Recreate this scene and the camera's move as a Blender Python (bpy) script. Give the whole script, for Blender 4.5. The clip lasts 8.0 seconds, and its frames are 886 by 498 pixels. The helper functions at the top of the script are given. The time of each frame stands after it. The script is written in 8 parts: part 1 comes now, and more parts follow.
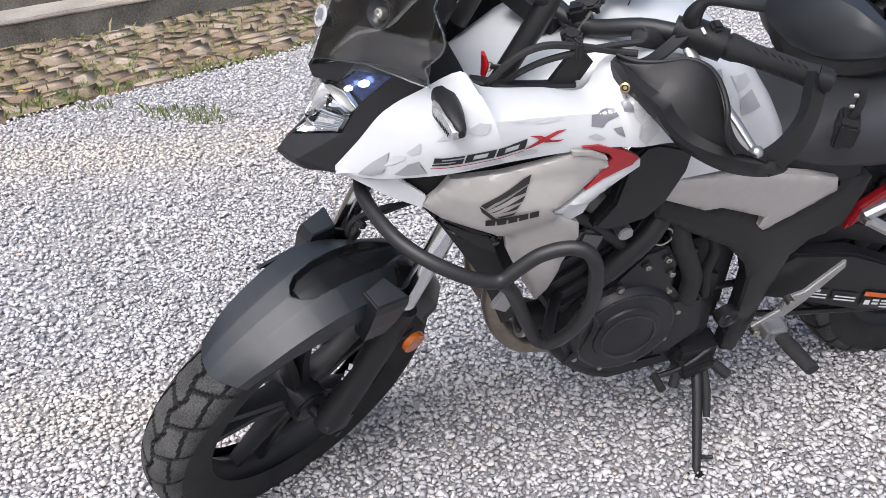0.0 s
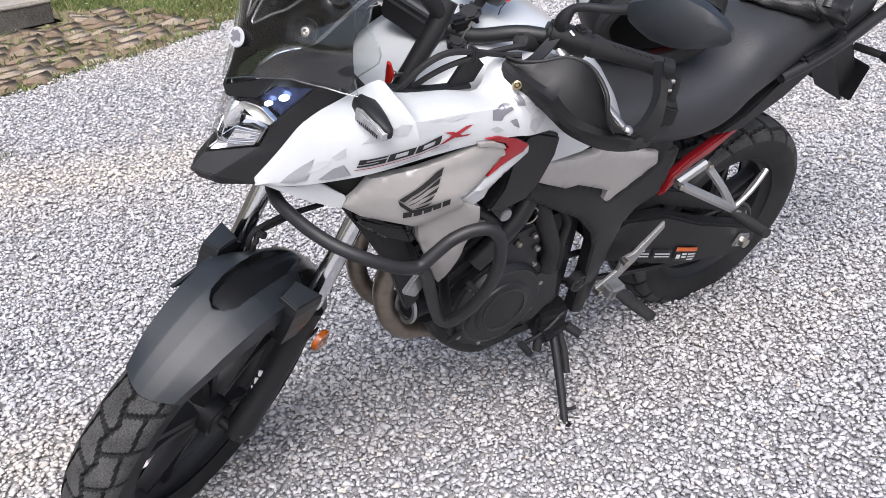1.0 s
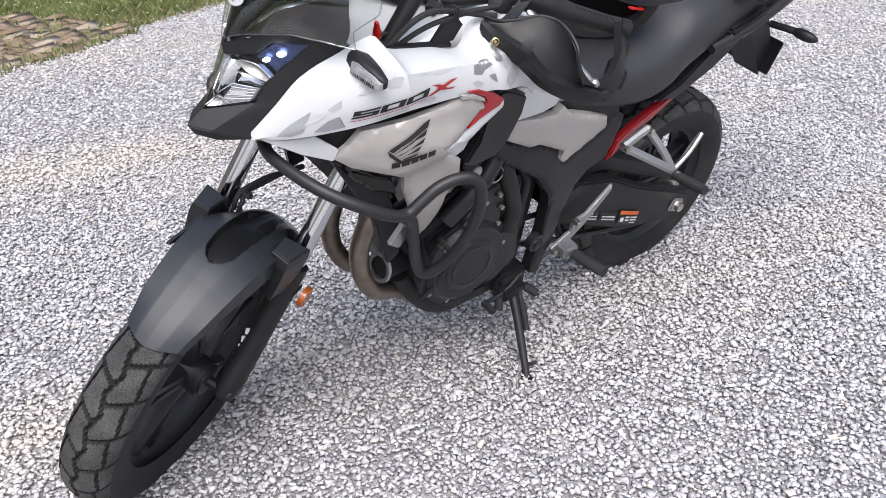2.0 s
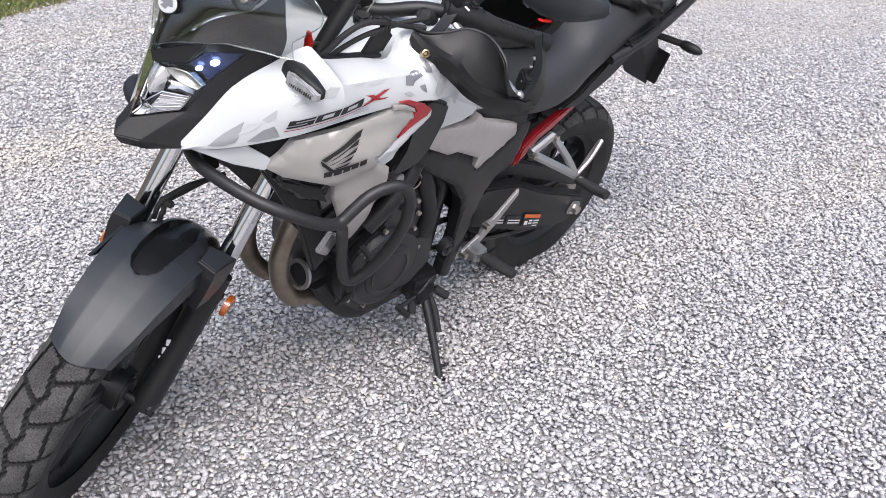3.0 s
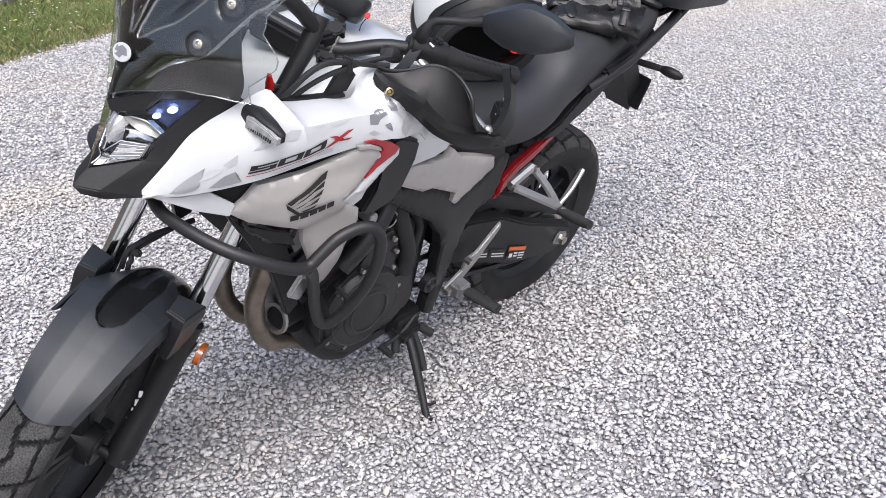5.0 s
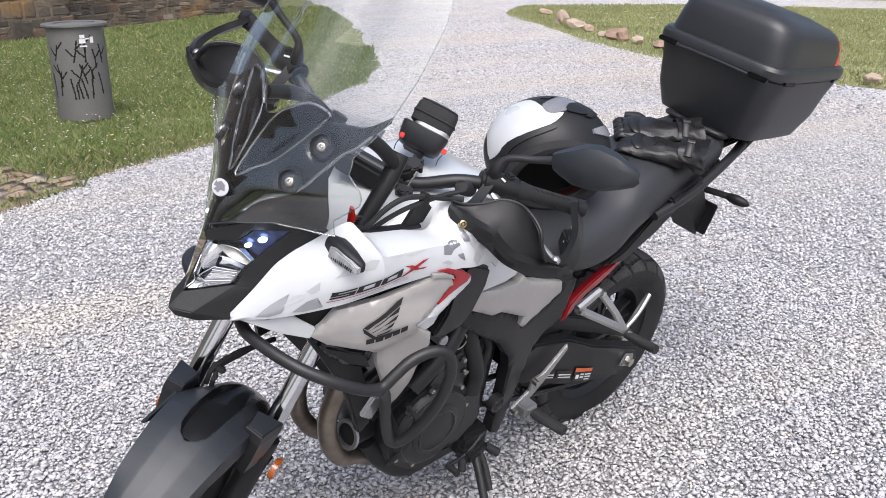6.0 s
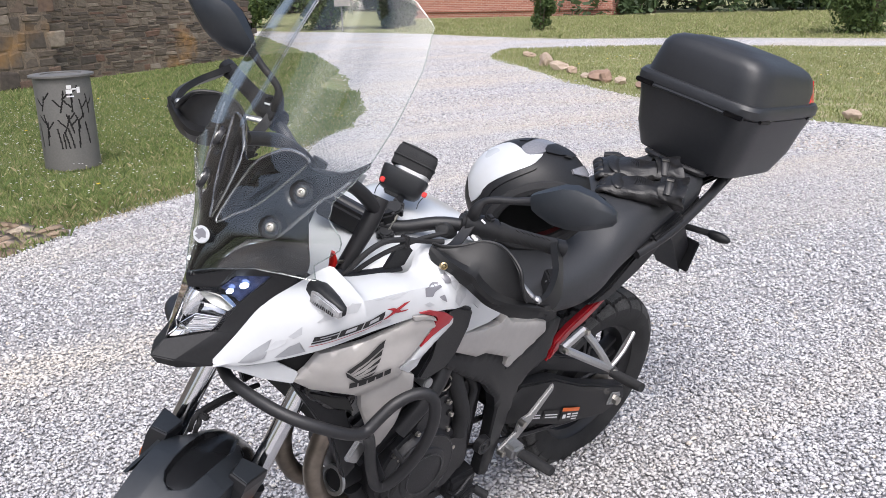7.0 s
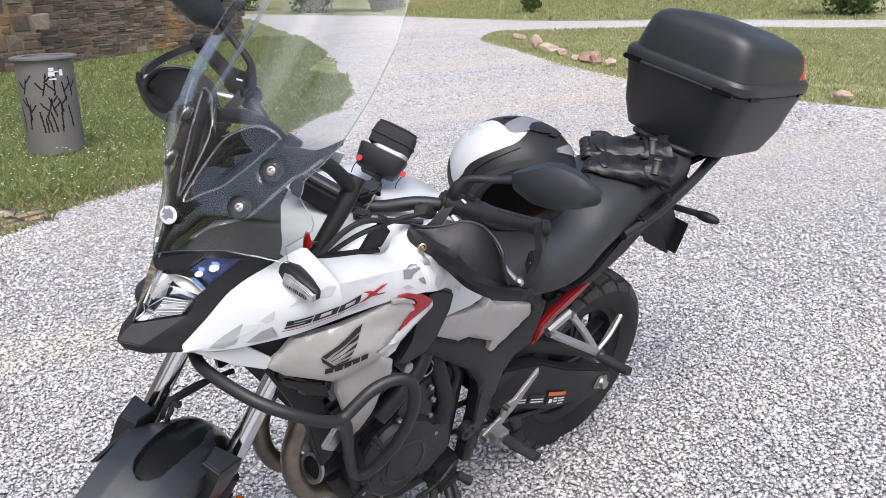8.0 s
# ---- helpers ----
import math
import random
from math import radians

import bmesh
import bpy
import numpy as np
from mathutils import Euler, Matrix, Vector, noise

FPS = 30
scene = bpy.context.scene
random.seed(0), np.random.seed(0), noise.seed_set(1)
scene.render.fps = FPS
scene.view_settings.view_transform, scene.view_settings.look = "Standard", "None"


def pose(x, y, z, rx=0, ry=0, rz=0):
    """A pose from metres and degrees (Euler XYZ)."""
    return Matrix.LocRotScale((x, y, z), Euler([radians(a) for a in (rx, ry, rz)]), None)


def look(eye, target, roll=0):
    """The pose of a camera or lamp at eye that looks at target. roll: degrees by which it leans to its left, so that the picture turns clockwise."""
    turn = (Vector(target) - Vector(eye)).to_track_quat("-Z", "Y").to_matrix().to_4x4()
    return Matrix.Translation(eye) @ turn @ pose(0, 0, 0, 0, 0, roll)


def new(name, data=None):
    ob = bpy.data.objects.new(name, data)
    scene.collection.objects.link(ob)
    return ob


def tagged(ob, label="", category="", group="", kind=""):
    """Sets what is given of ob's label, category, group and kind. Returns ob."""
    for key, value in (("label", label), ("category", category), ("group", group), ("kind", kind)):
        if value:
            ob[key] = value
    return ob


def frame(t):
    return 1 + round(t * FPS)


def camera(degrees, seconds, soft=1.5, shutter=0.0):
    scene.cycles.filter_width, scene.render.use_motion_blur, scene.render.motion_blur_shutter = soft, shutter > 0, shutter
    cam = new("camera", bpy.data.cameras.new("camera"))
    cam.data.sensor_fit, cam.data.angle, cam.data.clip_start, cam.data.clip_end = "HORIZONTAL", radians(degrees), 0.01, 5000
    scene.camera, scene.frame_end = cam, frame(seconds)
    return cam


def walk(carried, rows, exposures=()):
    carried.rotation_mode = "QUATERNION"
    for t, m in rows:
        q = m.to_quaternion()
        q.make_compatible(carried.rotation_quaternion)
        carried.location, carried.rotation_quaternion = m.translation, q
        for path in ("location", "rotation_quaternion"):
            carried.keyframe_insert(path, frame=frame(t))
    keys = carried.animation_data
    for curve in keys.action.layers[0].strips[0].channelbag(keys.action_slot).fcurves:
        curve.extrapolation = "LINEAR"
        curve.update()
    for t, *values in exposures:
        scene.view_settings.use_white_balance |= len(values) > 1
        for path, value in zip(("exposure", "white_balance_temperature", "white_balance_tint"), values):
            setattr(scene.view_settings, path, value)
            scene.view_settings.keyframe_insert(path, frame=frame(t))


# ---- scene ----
cam = camera(52.29, 8.0, 0.8)
PATH = [
    (0, (0.052, 0.014, 1.367), (-0.057, 1.772, 0.419), -4.6),
    (0.5, (-0.128, -0.029, 1.391), (0.072, 1.721, 0.444), -4.0),
    (1, (-0.244, -0.1, 1.414), (0.206, 1.604, 0.468), -2.8),
    (1.2, (-0.272, -0.163, 1.402), (0.226, 1.527, 0.456), -2.5),
    (2.3, (-0.505, -0.2, 1.36), (0.227, 1.421, 0.446), -1.1),
    (2.5, (-0.54, -0.17, 1.375), (0.252, 1.416, 0.449), -0.4),
    (3, (-0.552, -0.161, 1.393), (0.369, 1.353, 0.466), 2.1),
    (3.5, (-0.546, -0.188, 1.401), (0.435, 1.314, 0.516), 1.5),
    (4, (-0.521, -0.205, 1.41), (0.442, 1.299, 0.51), 0.0),
    (4.2, (-0.5, -0.197, 1.409), (0.455, 1.312, 0.507), -0.4),
    (5.3, (-0.475, -0.154, 1.394), (0.417, 1.434, 0.569), -0.0),
    (5.5, (-0.483, -0.168, 1.416), (0.384, 1.463, 0.649), -0.1),
    (6, (-0.508, -0.207, 1.461), (0.328, 1.489, 0.809), -0.7),
    (6.5, (-0.514, -0.224, 1.465), (0.329, 1.49, 0.874), -1.2),
    (7, (-0.498, -0.225, 1.465), (0.372, 1.485, 0.901), -1.6),
    (7.5, (-0.474, -0.205, 1.451), (0.413, 1.494, 0.878), -1.7),
    (8, (-0.452, -0.187, 1.441), (0.429, 1.506, 0.843), -1.7),
]
walk(cam, [(t, look(eye, target, roll)) for t, eye, target, roll in PATH], [(0, 0.53, 6060, 12)])

# ---- light: a bright overcast day ----
world = bpy.data.worlds.new("overcast_sky")
scene.world = world
world.use_nodes = True
wn, wl = world.node_tree.nodes, world.node_tree.links
sky = wn.new("ShaderNodeTexSky")
sky.sky_type, sky.sun_disc = "NISHITA", False
sky.sun_elevation, sky.sun_rotation = radians(55), radians(200)
sky.air_density, sky.dust_density, sky.ozone_density = 1.0, 6.0, 0.6
hsv = wn.new("ShaderNodeHueSaturation")
hsv.inputs["Saturation"].default_value = 0.75
wl.new(sky.outputs[0], hsv.inputs["Color"])
wl.new(hsv.outputs[0], wn["Background"].inputs["Color"])
wn["Background"].inputs["Strength"].default_value = 0.15
sun = new("sun", bpy.data.lights.new("sun", "SUN"))
sun.data.energy, sun.data.angle, sun.data.color = 1.2, radians(35), (1.0, 0.97, 0.93)
sun.matrix_world = look((0, 0, 10), (1.9, 5.2, 0))

# ---- materials ----
def mat(name, col, rough=0.5, metal=0.0, vary=0.12, scale=30.0, bump=0.0, bscale=200.0, coat=0.0, col2=None, spec=0.5):
    """A surface with a base colour, blotches at one scale and a fine grain at another."""
    m = bpy.data.materials.new(name)
    m.use_nodes = True
    n, l = m.node_tree.nodes, m.node_tree.links
    b = n["Principled BSDF"]
    tc = n.new("ShaderNodeTexCoord")
    big, fine = n.new("ShaderNodeTexNoise"), n.new("ShaderNodeTexNoise")
    big.inputs["Scale"].default_value, fine.inputs["Scale"].default_value = scale * 0.25, scale * 6
    big.inputs["Detail"].default_value = 4
    l.new(tc.outputs["Object"], big.inputs["Vector"])
    l.new(tc.outputs["Object"], fine.inputs["Vector"])
    add = n.new("ShaderNodeMath")
    add.operation = "ADD"
    l.new(big.outputs["Fac"], add.inputs[0])
    l.new(fine.outputs["Fac"], add.inputs[1])
    ramp = n.new("ShaderNodeValToRGB")
    lo = [max(0, c * (1 - vary)) for c in col]
    hi = col2 or [min(1, c * (1 + vary)) for c in col]
    ramp.color_ramp.elements[0].position, ramp.color_ramp.elements[1].position = 0.35, 0.65
    ramp.color_ramp.elements[0].color, ramp.color_ramp.elements[1].color = (*lo, 1), (*hi, 1)
    half = n.new("ShaderNodeMath")
    half.operation = "MULTIPLY"
    half.inputs[1].default_value = 0.5
    l.new(add.outputs[0], half.inputs[0])
    l.new(half.outputs[0], ramp.inputs["Fac"])
    l.new(ramp.outputs["Color"], b.inputs["Base Color"])
    rr = n.new("ShaderNodeMapRange")
    rr.inputs["To Min"].default_value, rr.inputs["To Max"].default_value = max(0.0, rough - 0.06), min(1, rough + 0.08)
    l.new(big.outputs["Fac"], rr.inputs["Value"])
    l.new(rr.outputs[0], b.inputs["Roughness"])
    b.inputs["Metallic"].default_value = metal
    b.inputs["Specular IOR Level"].default_value = spec
    b.inputs["Coat Weight"].default_value = coat
    b.inputs["Coat Roughness"].default_value = 0.06
    if bump:
        bn, bp = n.new("ShaderNodeTexNoise"), n.new("ShaderNodeBump")
        bn.inputs["Scale"].default_value = bscale
        l.new(tc.outputs["Object"], bn.inputs["Vector"])
        l.new(bn.outputs["Fac"], bp.inputs["Height"])
        bp.inputs["Strength"].default_value, bp.inputs["Distance"].default_value = bump, 0.002
        l.new(bp.outputs[0], b.inputs["Normal"])
    return m


def island_mat(name, stops, rough=0.8, bump=0.3, bscale=120.0, by_object=False, mottle=0.25, mscale=60.0):
    """Pieces that differ one from another: a colour ramp driven by each piece's own random number."""
    m = bpy.data.materials.new(name)
    m.use_nodes = True
    n, l = m.node_tree.nodes, m.node_tree.links
    b = n["Principled BSDF"]
    src = n.new("ShaderNodeObjectInfo").outputs["Random"] if by_object else n.new("ShaderNodeNewGeometry").outputs["Random Per Island"]
    ramp = n.new("ShaderNodeValToRGB")
    ramp.color_ramp.interpolation = "LINEAR"
    e = ramp.color_ramp.elements
    e[0].position, e[0].color = stops[0][0], (*stops[0][1], 1)
    e[1].position, e[1].color = stops[-1][0], (*stops[-1][1], 1)
    for p, c in stops[1:-1]:
        k = e.new(p)
        k.color = (*c, 1)
    l.new(src, ramp.inputs["Fac"])
    tc = n.new("ShaderNodeTexCoord")
    ns = n.new("ShaderNodeTexNoise")
    ns.inputs["Scale"].default_value, ns.inputs["Detail"].default_value = mscale, 6
    l.new(tc.outputs["Object"], ns.inputs["Vector"])
    mr = n.new("ShaderNodeMapRange")
    mr.inputs["To Min"].default_value, mr.inputs["To Max"].default_value = 1 - mottle, 1 + mottle
    l.new(ns.outputs["Fac"], mr.inputs["Value"])
    mx = n.new("ShaderNodeVectorMath")
    mx.operation = "SCALE"
    l.new(ramp.outputs["Color"], mx.inputs[0])
    l.new(mr.outputs[0], mx.inputs["Scale"])
    l.new(mx.outputs[0], b.inputs["Base Color"])
    b.inputs["Roughness"].default_value = rough
    if bump:
        bn, bp = n.new("ShaderNodeTexNoise"), n.new("ShaderNodeBump")
        bn.inputs["Scale"].default_value = bscale
        l.new(tc.outputs["Object"], bn.inputs["Vector"])
        l.new(bn.outputs["Fac"], bp.inputs["Height"])
        bp.inputs["Strength"].default_value, bp.inputs["Distance"].default_value = bump, 0.003
        l.new(bp.outputs[0], b.inputs["Normal"])
    return m


def glass_mat(name, col=(1, 1, 1), rough=0.02, clear=0.85, base=0.032):
    """A thin clear sheet: lets light pass, with a gloss that grows towards grazing."""
    m = bpy.data.materials.new(name)
    m.use_nodes = True
    n, l = m.node_tree.nodes, m.node_tree.links
    n.remove(n["Principled BSDF"])
    tr, gl, mix, lw = n.new("ShaderNodeBsdfTransparent"), n.new("ShaderNodeBsdfGlossy"), n.new("ShaderNodeMixShader"), n.new("ShaderNodeLayerWeight")
    tr.inputs["Color"].default_value = (*[c * clear for c in col], 1)
    gl.inputs["Roughness"].default_value = rough
    lw.inputs["Blend"].default_value = 0.5
    pw, ml = n.new("ShaderNodeMath"), n.new("ShaderNodeMath")
    pw.operation, ml.operation = "POWER", "MULTIPLY_ADD"
    pw.inputs[1].default_value = 4.2
    ml.inputs[1].default_value, ml.inputs[2].default_value = 0.95, base
    l.new(lw.outputs["Facing"], pw.inputs[0])
    l.new(pw.outputs[0], ml.inputs[0])
    l.new(ml.outputs[0], mix.inputs[0])
    l.new(tr.outputs[0], mix.inputs[1])
    l.new(gl.outputs[0], mix.inputs[2])
    l.new(mix.outputs[0], n["Material Output"].inputs["Surface"])
    return m


def glow_mat(name, col, power):
    m = bpy.data.materials.new(name)
    m.use_nodes = True
    b = m.node_tree.nodes["Principled BSDF"]
    b.inputs["Emission Color"].default_value, b.inputs["Emission Strength"].default_value = (*col, 1), power
    return m


M_WHITE = mat("pearl_white_paint", (0.54, 0.555, 0.57), 0.28, 0, 0.02, 8, coat=0.6)
M_SILVER = mat("champagne_silver_paint", (0.43, 0.413, 0.395), 0.40, 0.40, 0.04, 10, bump=0.02, bscale=900)
M_RED = mat("red_paint", (0.30, 0.010, 0.016), 0.3, 0.1, 0.1, 10, coat=0.5)
M_GREYP = mat("camouflage_grey", (0.42, 0.43, 0.45), 0.35, 0, 0.05, 20, coat=0.3)
M_GREYD = mat("camouflage_dark_grey", (0.18, 0.18, 0.20), 0.35, 0, 0.05, 20, coat=0.3)
M_MATTE = mat("matte_black_plastic", (0.0125, 0.0128, 0.0142), 0.46, 0, 0.2, 30, bump=0.12, bscale=700, spec=0.35)
M_FENDER = mat("satin_dark_grey_plastic", (0.0155, 0.0188, 0.0235), 0.42, 0, 0.12, 20, bump=0.08, bscale=900)
M_RUB = mat("rubbed_black_casting", (0.055, 0.055, 0.058), 0.38, 0.5, 0.6, 60, bump=0.1, bscale=400)
M_HUMP = mat("semi_gloss_black_plastic", (0.0095, 0.0100, 0.0115), 0.27, 0, 0.12, 20, bump=0.05, bscale=900, spec=0.4)
M_GLOSS = mat("gloss_black_plastic", (0.005, 0.005, 0.006), 0.10, 0, 0.1, 10, spec=0.4)
M_BAR = mat("powder_coated_black_steel", (0.013, 0.013, 0.0145), 0.46, 0, 0.15, 40, bump=0.1, bscale=1200)
M_ENGINE = mat("engine_black_casting", (0.018, 0.018, 0.020), 0.40, 0.15, 0.25, 40, bump=0.2, bscale=500)
M_ENGGREY = mat("engine_grey_casting", (0.16, 0.16, 0.16), 0.5, 0.6, 0.2, 40, bump=0.2, bscale=400)
M_RUBBER = mat("rubber", (0.016, 0.016, 0.017), 0.75, 0, 0.2, 40, bump=0.2, bscale=600)
M_TYRE = mat("dusty_tyre_rubber", (0.010, 0.010, 0.011), 0.85, 0, 0.3, 60, bump=0.3, bscale=300, col2=(0.026, 0.026, 0.026))
M_TREAD = mat("dusty_tread_blocks", (0.026, 0.026, 0.026), 0.9, 0, 0.5, 60, bump=0.6, bscale=260, col2=(0.088, 0.087, 0.085))
M_CHROME = mat("chrome", (0.72, 0.73, 0.75), 0.1, 1.0, 0.03, 20)
M_ALU = mat("brushed_aluminium", (0.43, 0.43, 0.43), 0.40, 0.9, 0.08, 40, bump=0.1, bscale=800)
M_STEEL = mat("bolt_steel", (0.5, 0.48, 0.44), 0.3, 1.0, 0.1, 100)
M_BRASS = mat("brassy_bolt", (0.42, 0.34, 0.20), 0.3, 1.0, 0.1, 100)
M_EXHAUST = mat("heat_stained_exhaust", (0.20, 0.165, 0.13), 0.36, 0.75, 0.15, 6, col2=(0.30, 0.26, 0.215))
M_SEAT = mat("black_seat_vinyl", (0.026, 0.0275, 0.031), 0.5, 0, 0.1, 20, bump=0.35, bscale=450, spec=0.5)
M_LEATHER = mat("black_leather", (0.010, 0.0095, 0.0095), 0.40, 0, 0.25, 40, bump=0.5, bscale=220)
M_BOX = mat("grained_black_box_plastic", (0.021, 0.0222, 0.025), 0.38, 0, 0.12, 20, bump=0.15, bscale=800)
M_FABRIC = mat("black_fabric", (0.017, 0.017, 0.018), 0.8, 0, 0.2, 60, bump=0.5, bscale=900)
M_AMBER = mat("amber_reflector", (0.42, 0.10, 0.012), 0.2, 0, 0.1, 200, coat=0.6)
M_REDLENS = mat("red_reflector", (0.42, 0.02, 0.02), 0.15, 0, 0.1, 100, coat=0.8)
M_REDPLAS = mat("red_plastic", (0.6, 0.02, 0.015), 0.35)
M_STICKER = mat("black_sticker", (0.012, 0.012, 0.012), 0.3)
M_ORANGE = mat("orange_sticker", (0.65, 0.13, 0.02), 0.4)
M_PRINT = mat("white_print", (0.7, 0.7, 0.7), 0.5)
M_BADGE = mat("silver_badge", (0.5, 0.5, 0.5), 0.3, 0.7)
M_LENSGREY = mat("clear_lens_inner", (0.5, 0.5, 0.5), 0.2, 0.6, 0.3, 200)
M_GLASS = glass_mat("clear_screen", (0.98, 0.99, 0.985), 0.02, 0.97, 0.06)
M_LENS = glass_mat("clear_lens", (1, 1, 1), 0.03, 0.95)
M_LED = glow_mat("lit_led", (0.75, 0.86, 1.0), 8.0)
M_BIN = mat("grey_painted_bin_steel", (0.155, 0.15, 0.142), 0.5, 0.2, 0.1, 12, bump=0.05)
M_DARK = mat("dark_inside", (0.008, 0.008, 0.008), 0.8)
M_SHIELD = mat("deep_gloss_black_shield", (0.003, 0.003, 0.0035), 0.0, 0, 0.1, 10, spec=0.45)
M_EDGE = glass_mat("polished_screen_edge", (0.95, 1, 0.98), 0.2, 0.9, 0.12)
M_WASHER = mat("dished_grey_washer", (0.035, 0.035, 0.037), 0.12, 0.2, 0.2, 60)
M_LAMPSILVER = mat("bright_lamp_reflector", (0.88, 0.89, 0.91), 0.24, 0.80, 0.06, 60)
M_LAMPGREY = mat("grey_lamp_housing", (0.42, 0.43, 0.44), 0.2, 0.5, 0.4, 260)
M_LAMPPAN = mat("dark_lamp_pan", (0.06, 0.062, 0.07), 0.12, 0.6, 0.3, 120)
M_BLUEPAN = mat("blue_tinted_lamp_tail", (0.035, 0.05, 0.12), 0.15, 0.5, 0.6, 420)
M_LAMPLEAF = mat("pale_light_guide", (0.34, 0.35, 0.33), 0.25, 0.15, 0.2, 160, coat=0.4)
M_BLUELIT = mat("blue_inner_facet", (0.22, 0.32, 0.55), 0.15, 0.6, 0.5, 500)
M_GUARD = mat("satin_black_guard_plastic", (0.0125, 0.0127, 0.0135), 0.42, 0, 0.15, 30, bump=0.08, bscale=900, spec=0.32)
M_GREYM = mat("camouflage_mid_grey", (0.30, 0.31, 0.325), 0.35, 0, 0.05, 20, coat=0.3)
M_GREYL = mat("camouflage_pale_grey", (0.47, 0.483, 0.50), 0.35, 0, 0.05, 20, coat=0.3)
# pale metal for the shield's ridges: their bright sky streaks put into the colour
M_STREAK = mat("highlight_grey_ridge", (0.30, 0.30, 0.31), 0.1, 0.8, 0.1, 60)
M_SMOKE = mat("smoky_visor_plastic", (0.20, 0.20, 0.215), 0.12, 0.1, 0.15, 40, coat=0.4)
M_LINING = mat("dark_red_lining", (0.10, 0.012, 0.014), 0.85, 0, 0.4, 60, bump=0.4, bscale=600)

# ---- mesh tools ----
def part(name, bm, material, parent=None, label="", smooth=True):
    """One bmesh as one mesh object, under a thing or a part."""
    me = bpy.data.meshes.new(name)
    bmesh.ops.recalc_face_normals(bm, faces=bm.faces)
    bm.to_mesh(me)
    bm.free()
    if smooth:
        me.polygons.foreach_set("use_smooth", [True] * len(me.polygons))
        me.set_sharp_from_angle(angle=radians(38))
    me.materials.append(material)
    ob = new(name, me)
    ob.parent = parent
    if label:
        ob["label"] = label
    return ob


def empty(name, m, label, category, group="", kind=""):
    ob = new(name)
    ob.empty_display_size = 0.05
    ob.matrix_world = m
    return tagged(ob, label, category, group, kind)


def spline(points, n=6, closed=False):
    """Catmull-Rom through the points."""
    p = [Vector(v) for v in points]
    out, count = [], len(p) if closed else len(p) - 1
    for i in range(count):
        a = p[i - 1] if closed or i > 0 else 2 * p[0] - p[1]
        b, c = p[i], p[(i + 1) % len(p)]
        d = p[(i + 2) % len(p)] if closed or i + 2 < len(p) else 2 * p[-1] - p[-2]
        for k in range(n):
            t = k / n
            out.append(0.5 * (2 * b + (c - a) * t + (2 * a - 5 * b + 4 * c - d) * t * t + (3 * b - a - 3 * c + d) * t**3))
    return out if closed else out + [p[-1]]


def tube(points, radius, sides=12, smooth=6, bm=None, closed=False, flat=1.0):
    """A round bar along a curve; radius may be a list, one for each given point."""
    bm = bm or bmesh.new()
    path = spline(points, smooth, closed) if smooth > 1 else [Vector(v) for v in points]
    rad = np.interp(np.linspace(0, 1, len(path)), np.linspace(0, 1, len(radius)), radius) if isinstance(radius, (list, tuple)) else [radius] * len(path)
    rings, up = [], Vector((0, 0, 1))
    for i, c in enumerate(path):
        d = (path[(i + 1) % len(path)] - path[i - 1]) if closed or 0 < i < len(path) - 1 else (path[1] - path[0] if i == 0 else path[-1] - path[-2])
        d.normalize()
        if i == 0:
            up = Vector((0, 0, 1)) if abs(d.z) < 0.9 else Vector((1, 0, 0))
        s = d.cross(up).normalized()
        up = s.cross(d).normalized()
        rings.append([bm.verts.new(c + float(rad[i]) * (math.cos(a) * s + flat * math.sin(a) * up)) for a in np.linspace(0, 2 * math.pi, sides, endpoint=False)])
    for i in range(len(rings) if closed else len(rings) - 1):
        a, b = rings[i], rings[(i + 1) % len(rings)]
        for k in range(sides):
            bm.faces.new((a[k], a[(k + 1) % sides], b[(k + 1) % sides], b[k]))
    if not closed:
        bm.faces.new(rings[0][::-1])
        bm.faces.new(rings[-1])
    return bm


def loft(sections, bm=None, caps=True):
    """Closed loops of equal count, skinned one to the next."""
    bm = bm or bmesh.new()
    rings = [[bm.verts.new(v) for v in s] for s in sections]
    n = len(rings[0])
    for a, b in zip(rings, rings[1:]):
        for k in range(n):
            bm.faces.new((a[k], a[(k + 1) % n], b[(k + 1) % n], b[k]))
    if caps:
        bm.faces.new(rings[0][::-1])
        bm.faces.new(rings[-1])
    return bm


def sheet(rows, thick=0.003, smooth=4, bm=None, axis=None):
    """A curved sheet through rows of points, smoothed both ways, with a thickness."""
    bm = bm or bmesh.new()
    rows = [spline(r, smooth) for r in rows] if smooth > 1 else [[Vector(v) for v in r] for r in rows]
    cols = [spline(c, smooth) for c in zip(*rows)] if smooth > 1 else list(zip(*rows))
    grid = [[bm.verts.new(v) for v in c] for c in cols]
    for a, b in zip(grid, grid[1:]):
        for k in range(len(a) - 1):
            bm.faces.new((a[k], a[k + 1], b[k + 1], b[k]))
    if thick:
        bmesh.ops.recalc_face_normals(bm, faces=bm.faces)
        bmesh.ops.solidify(bm, geom=bm.faces[:], thickness=thick)
    return bm


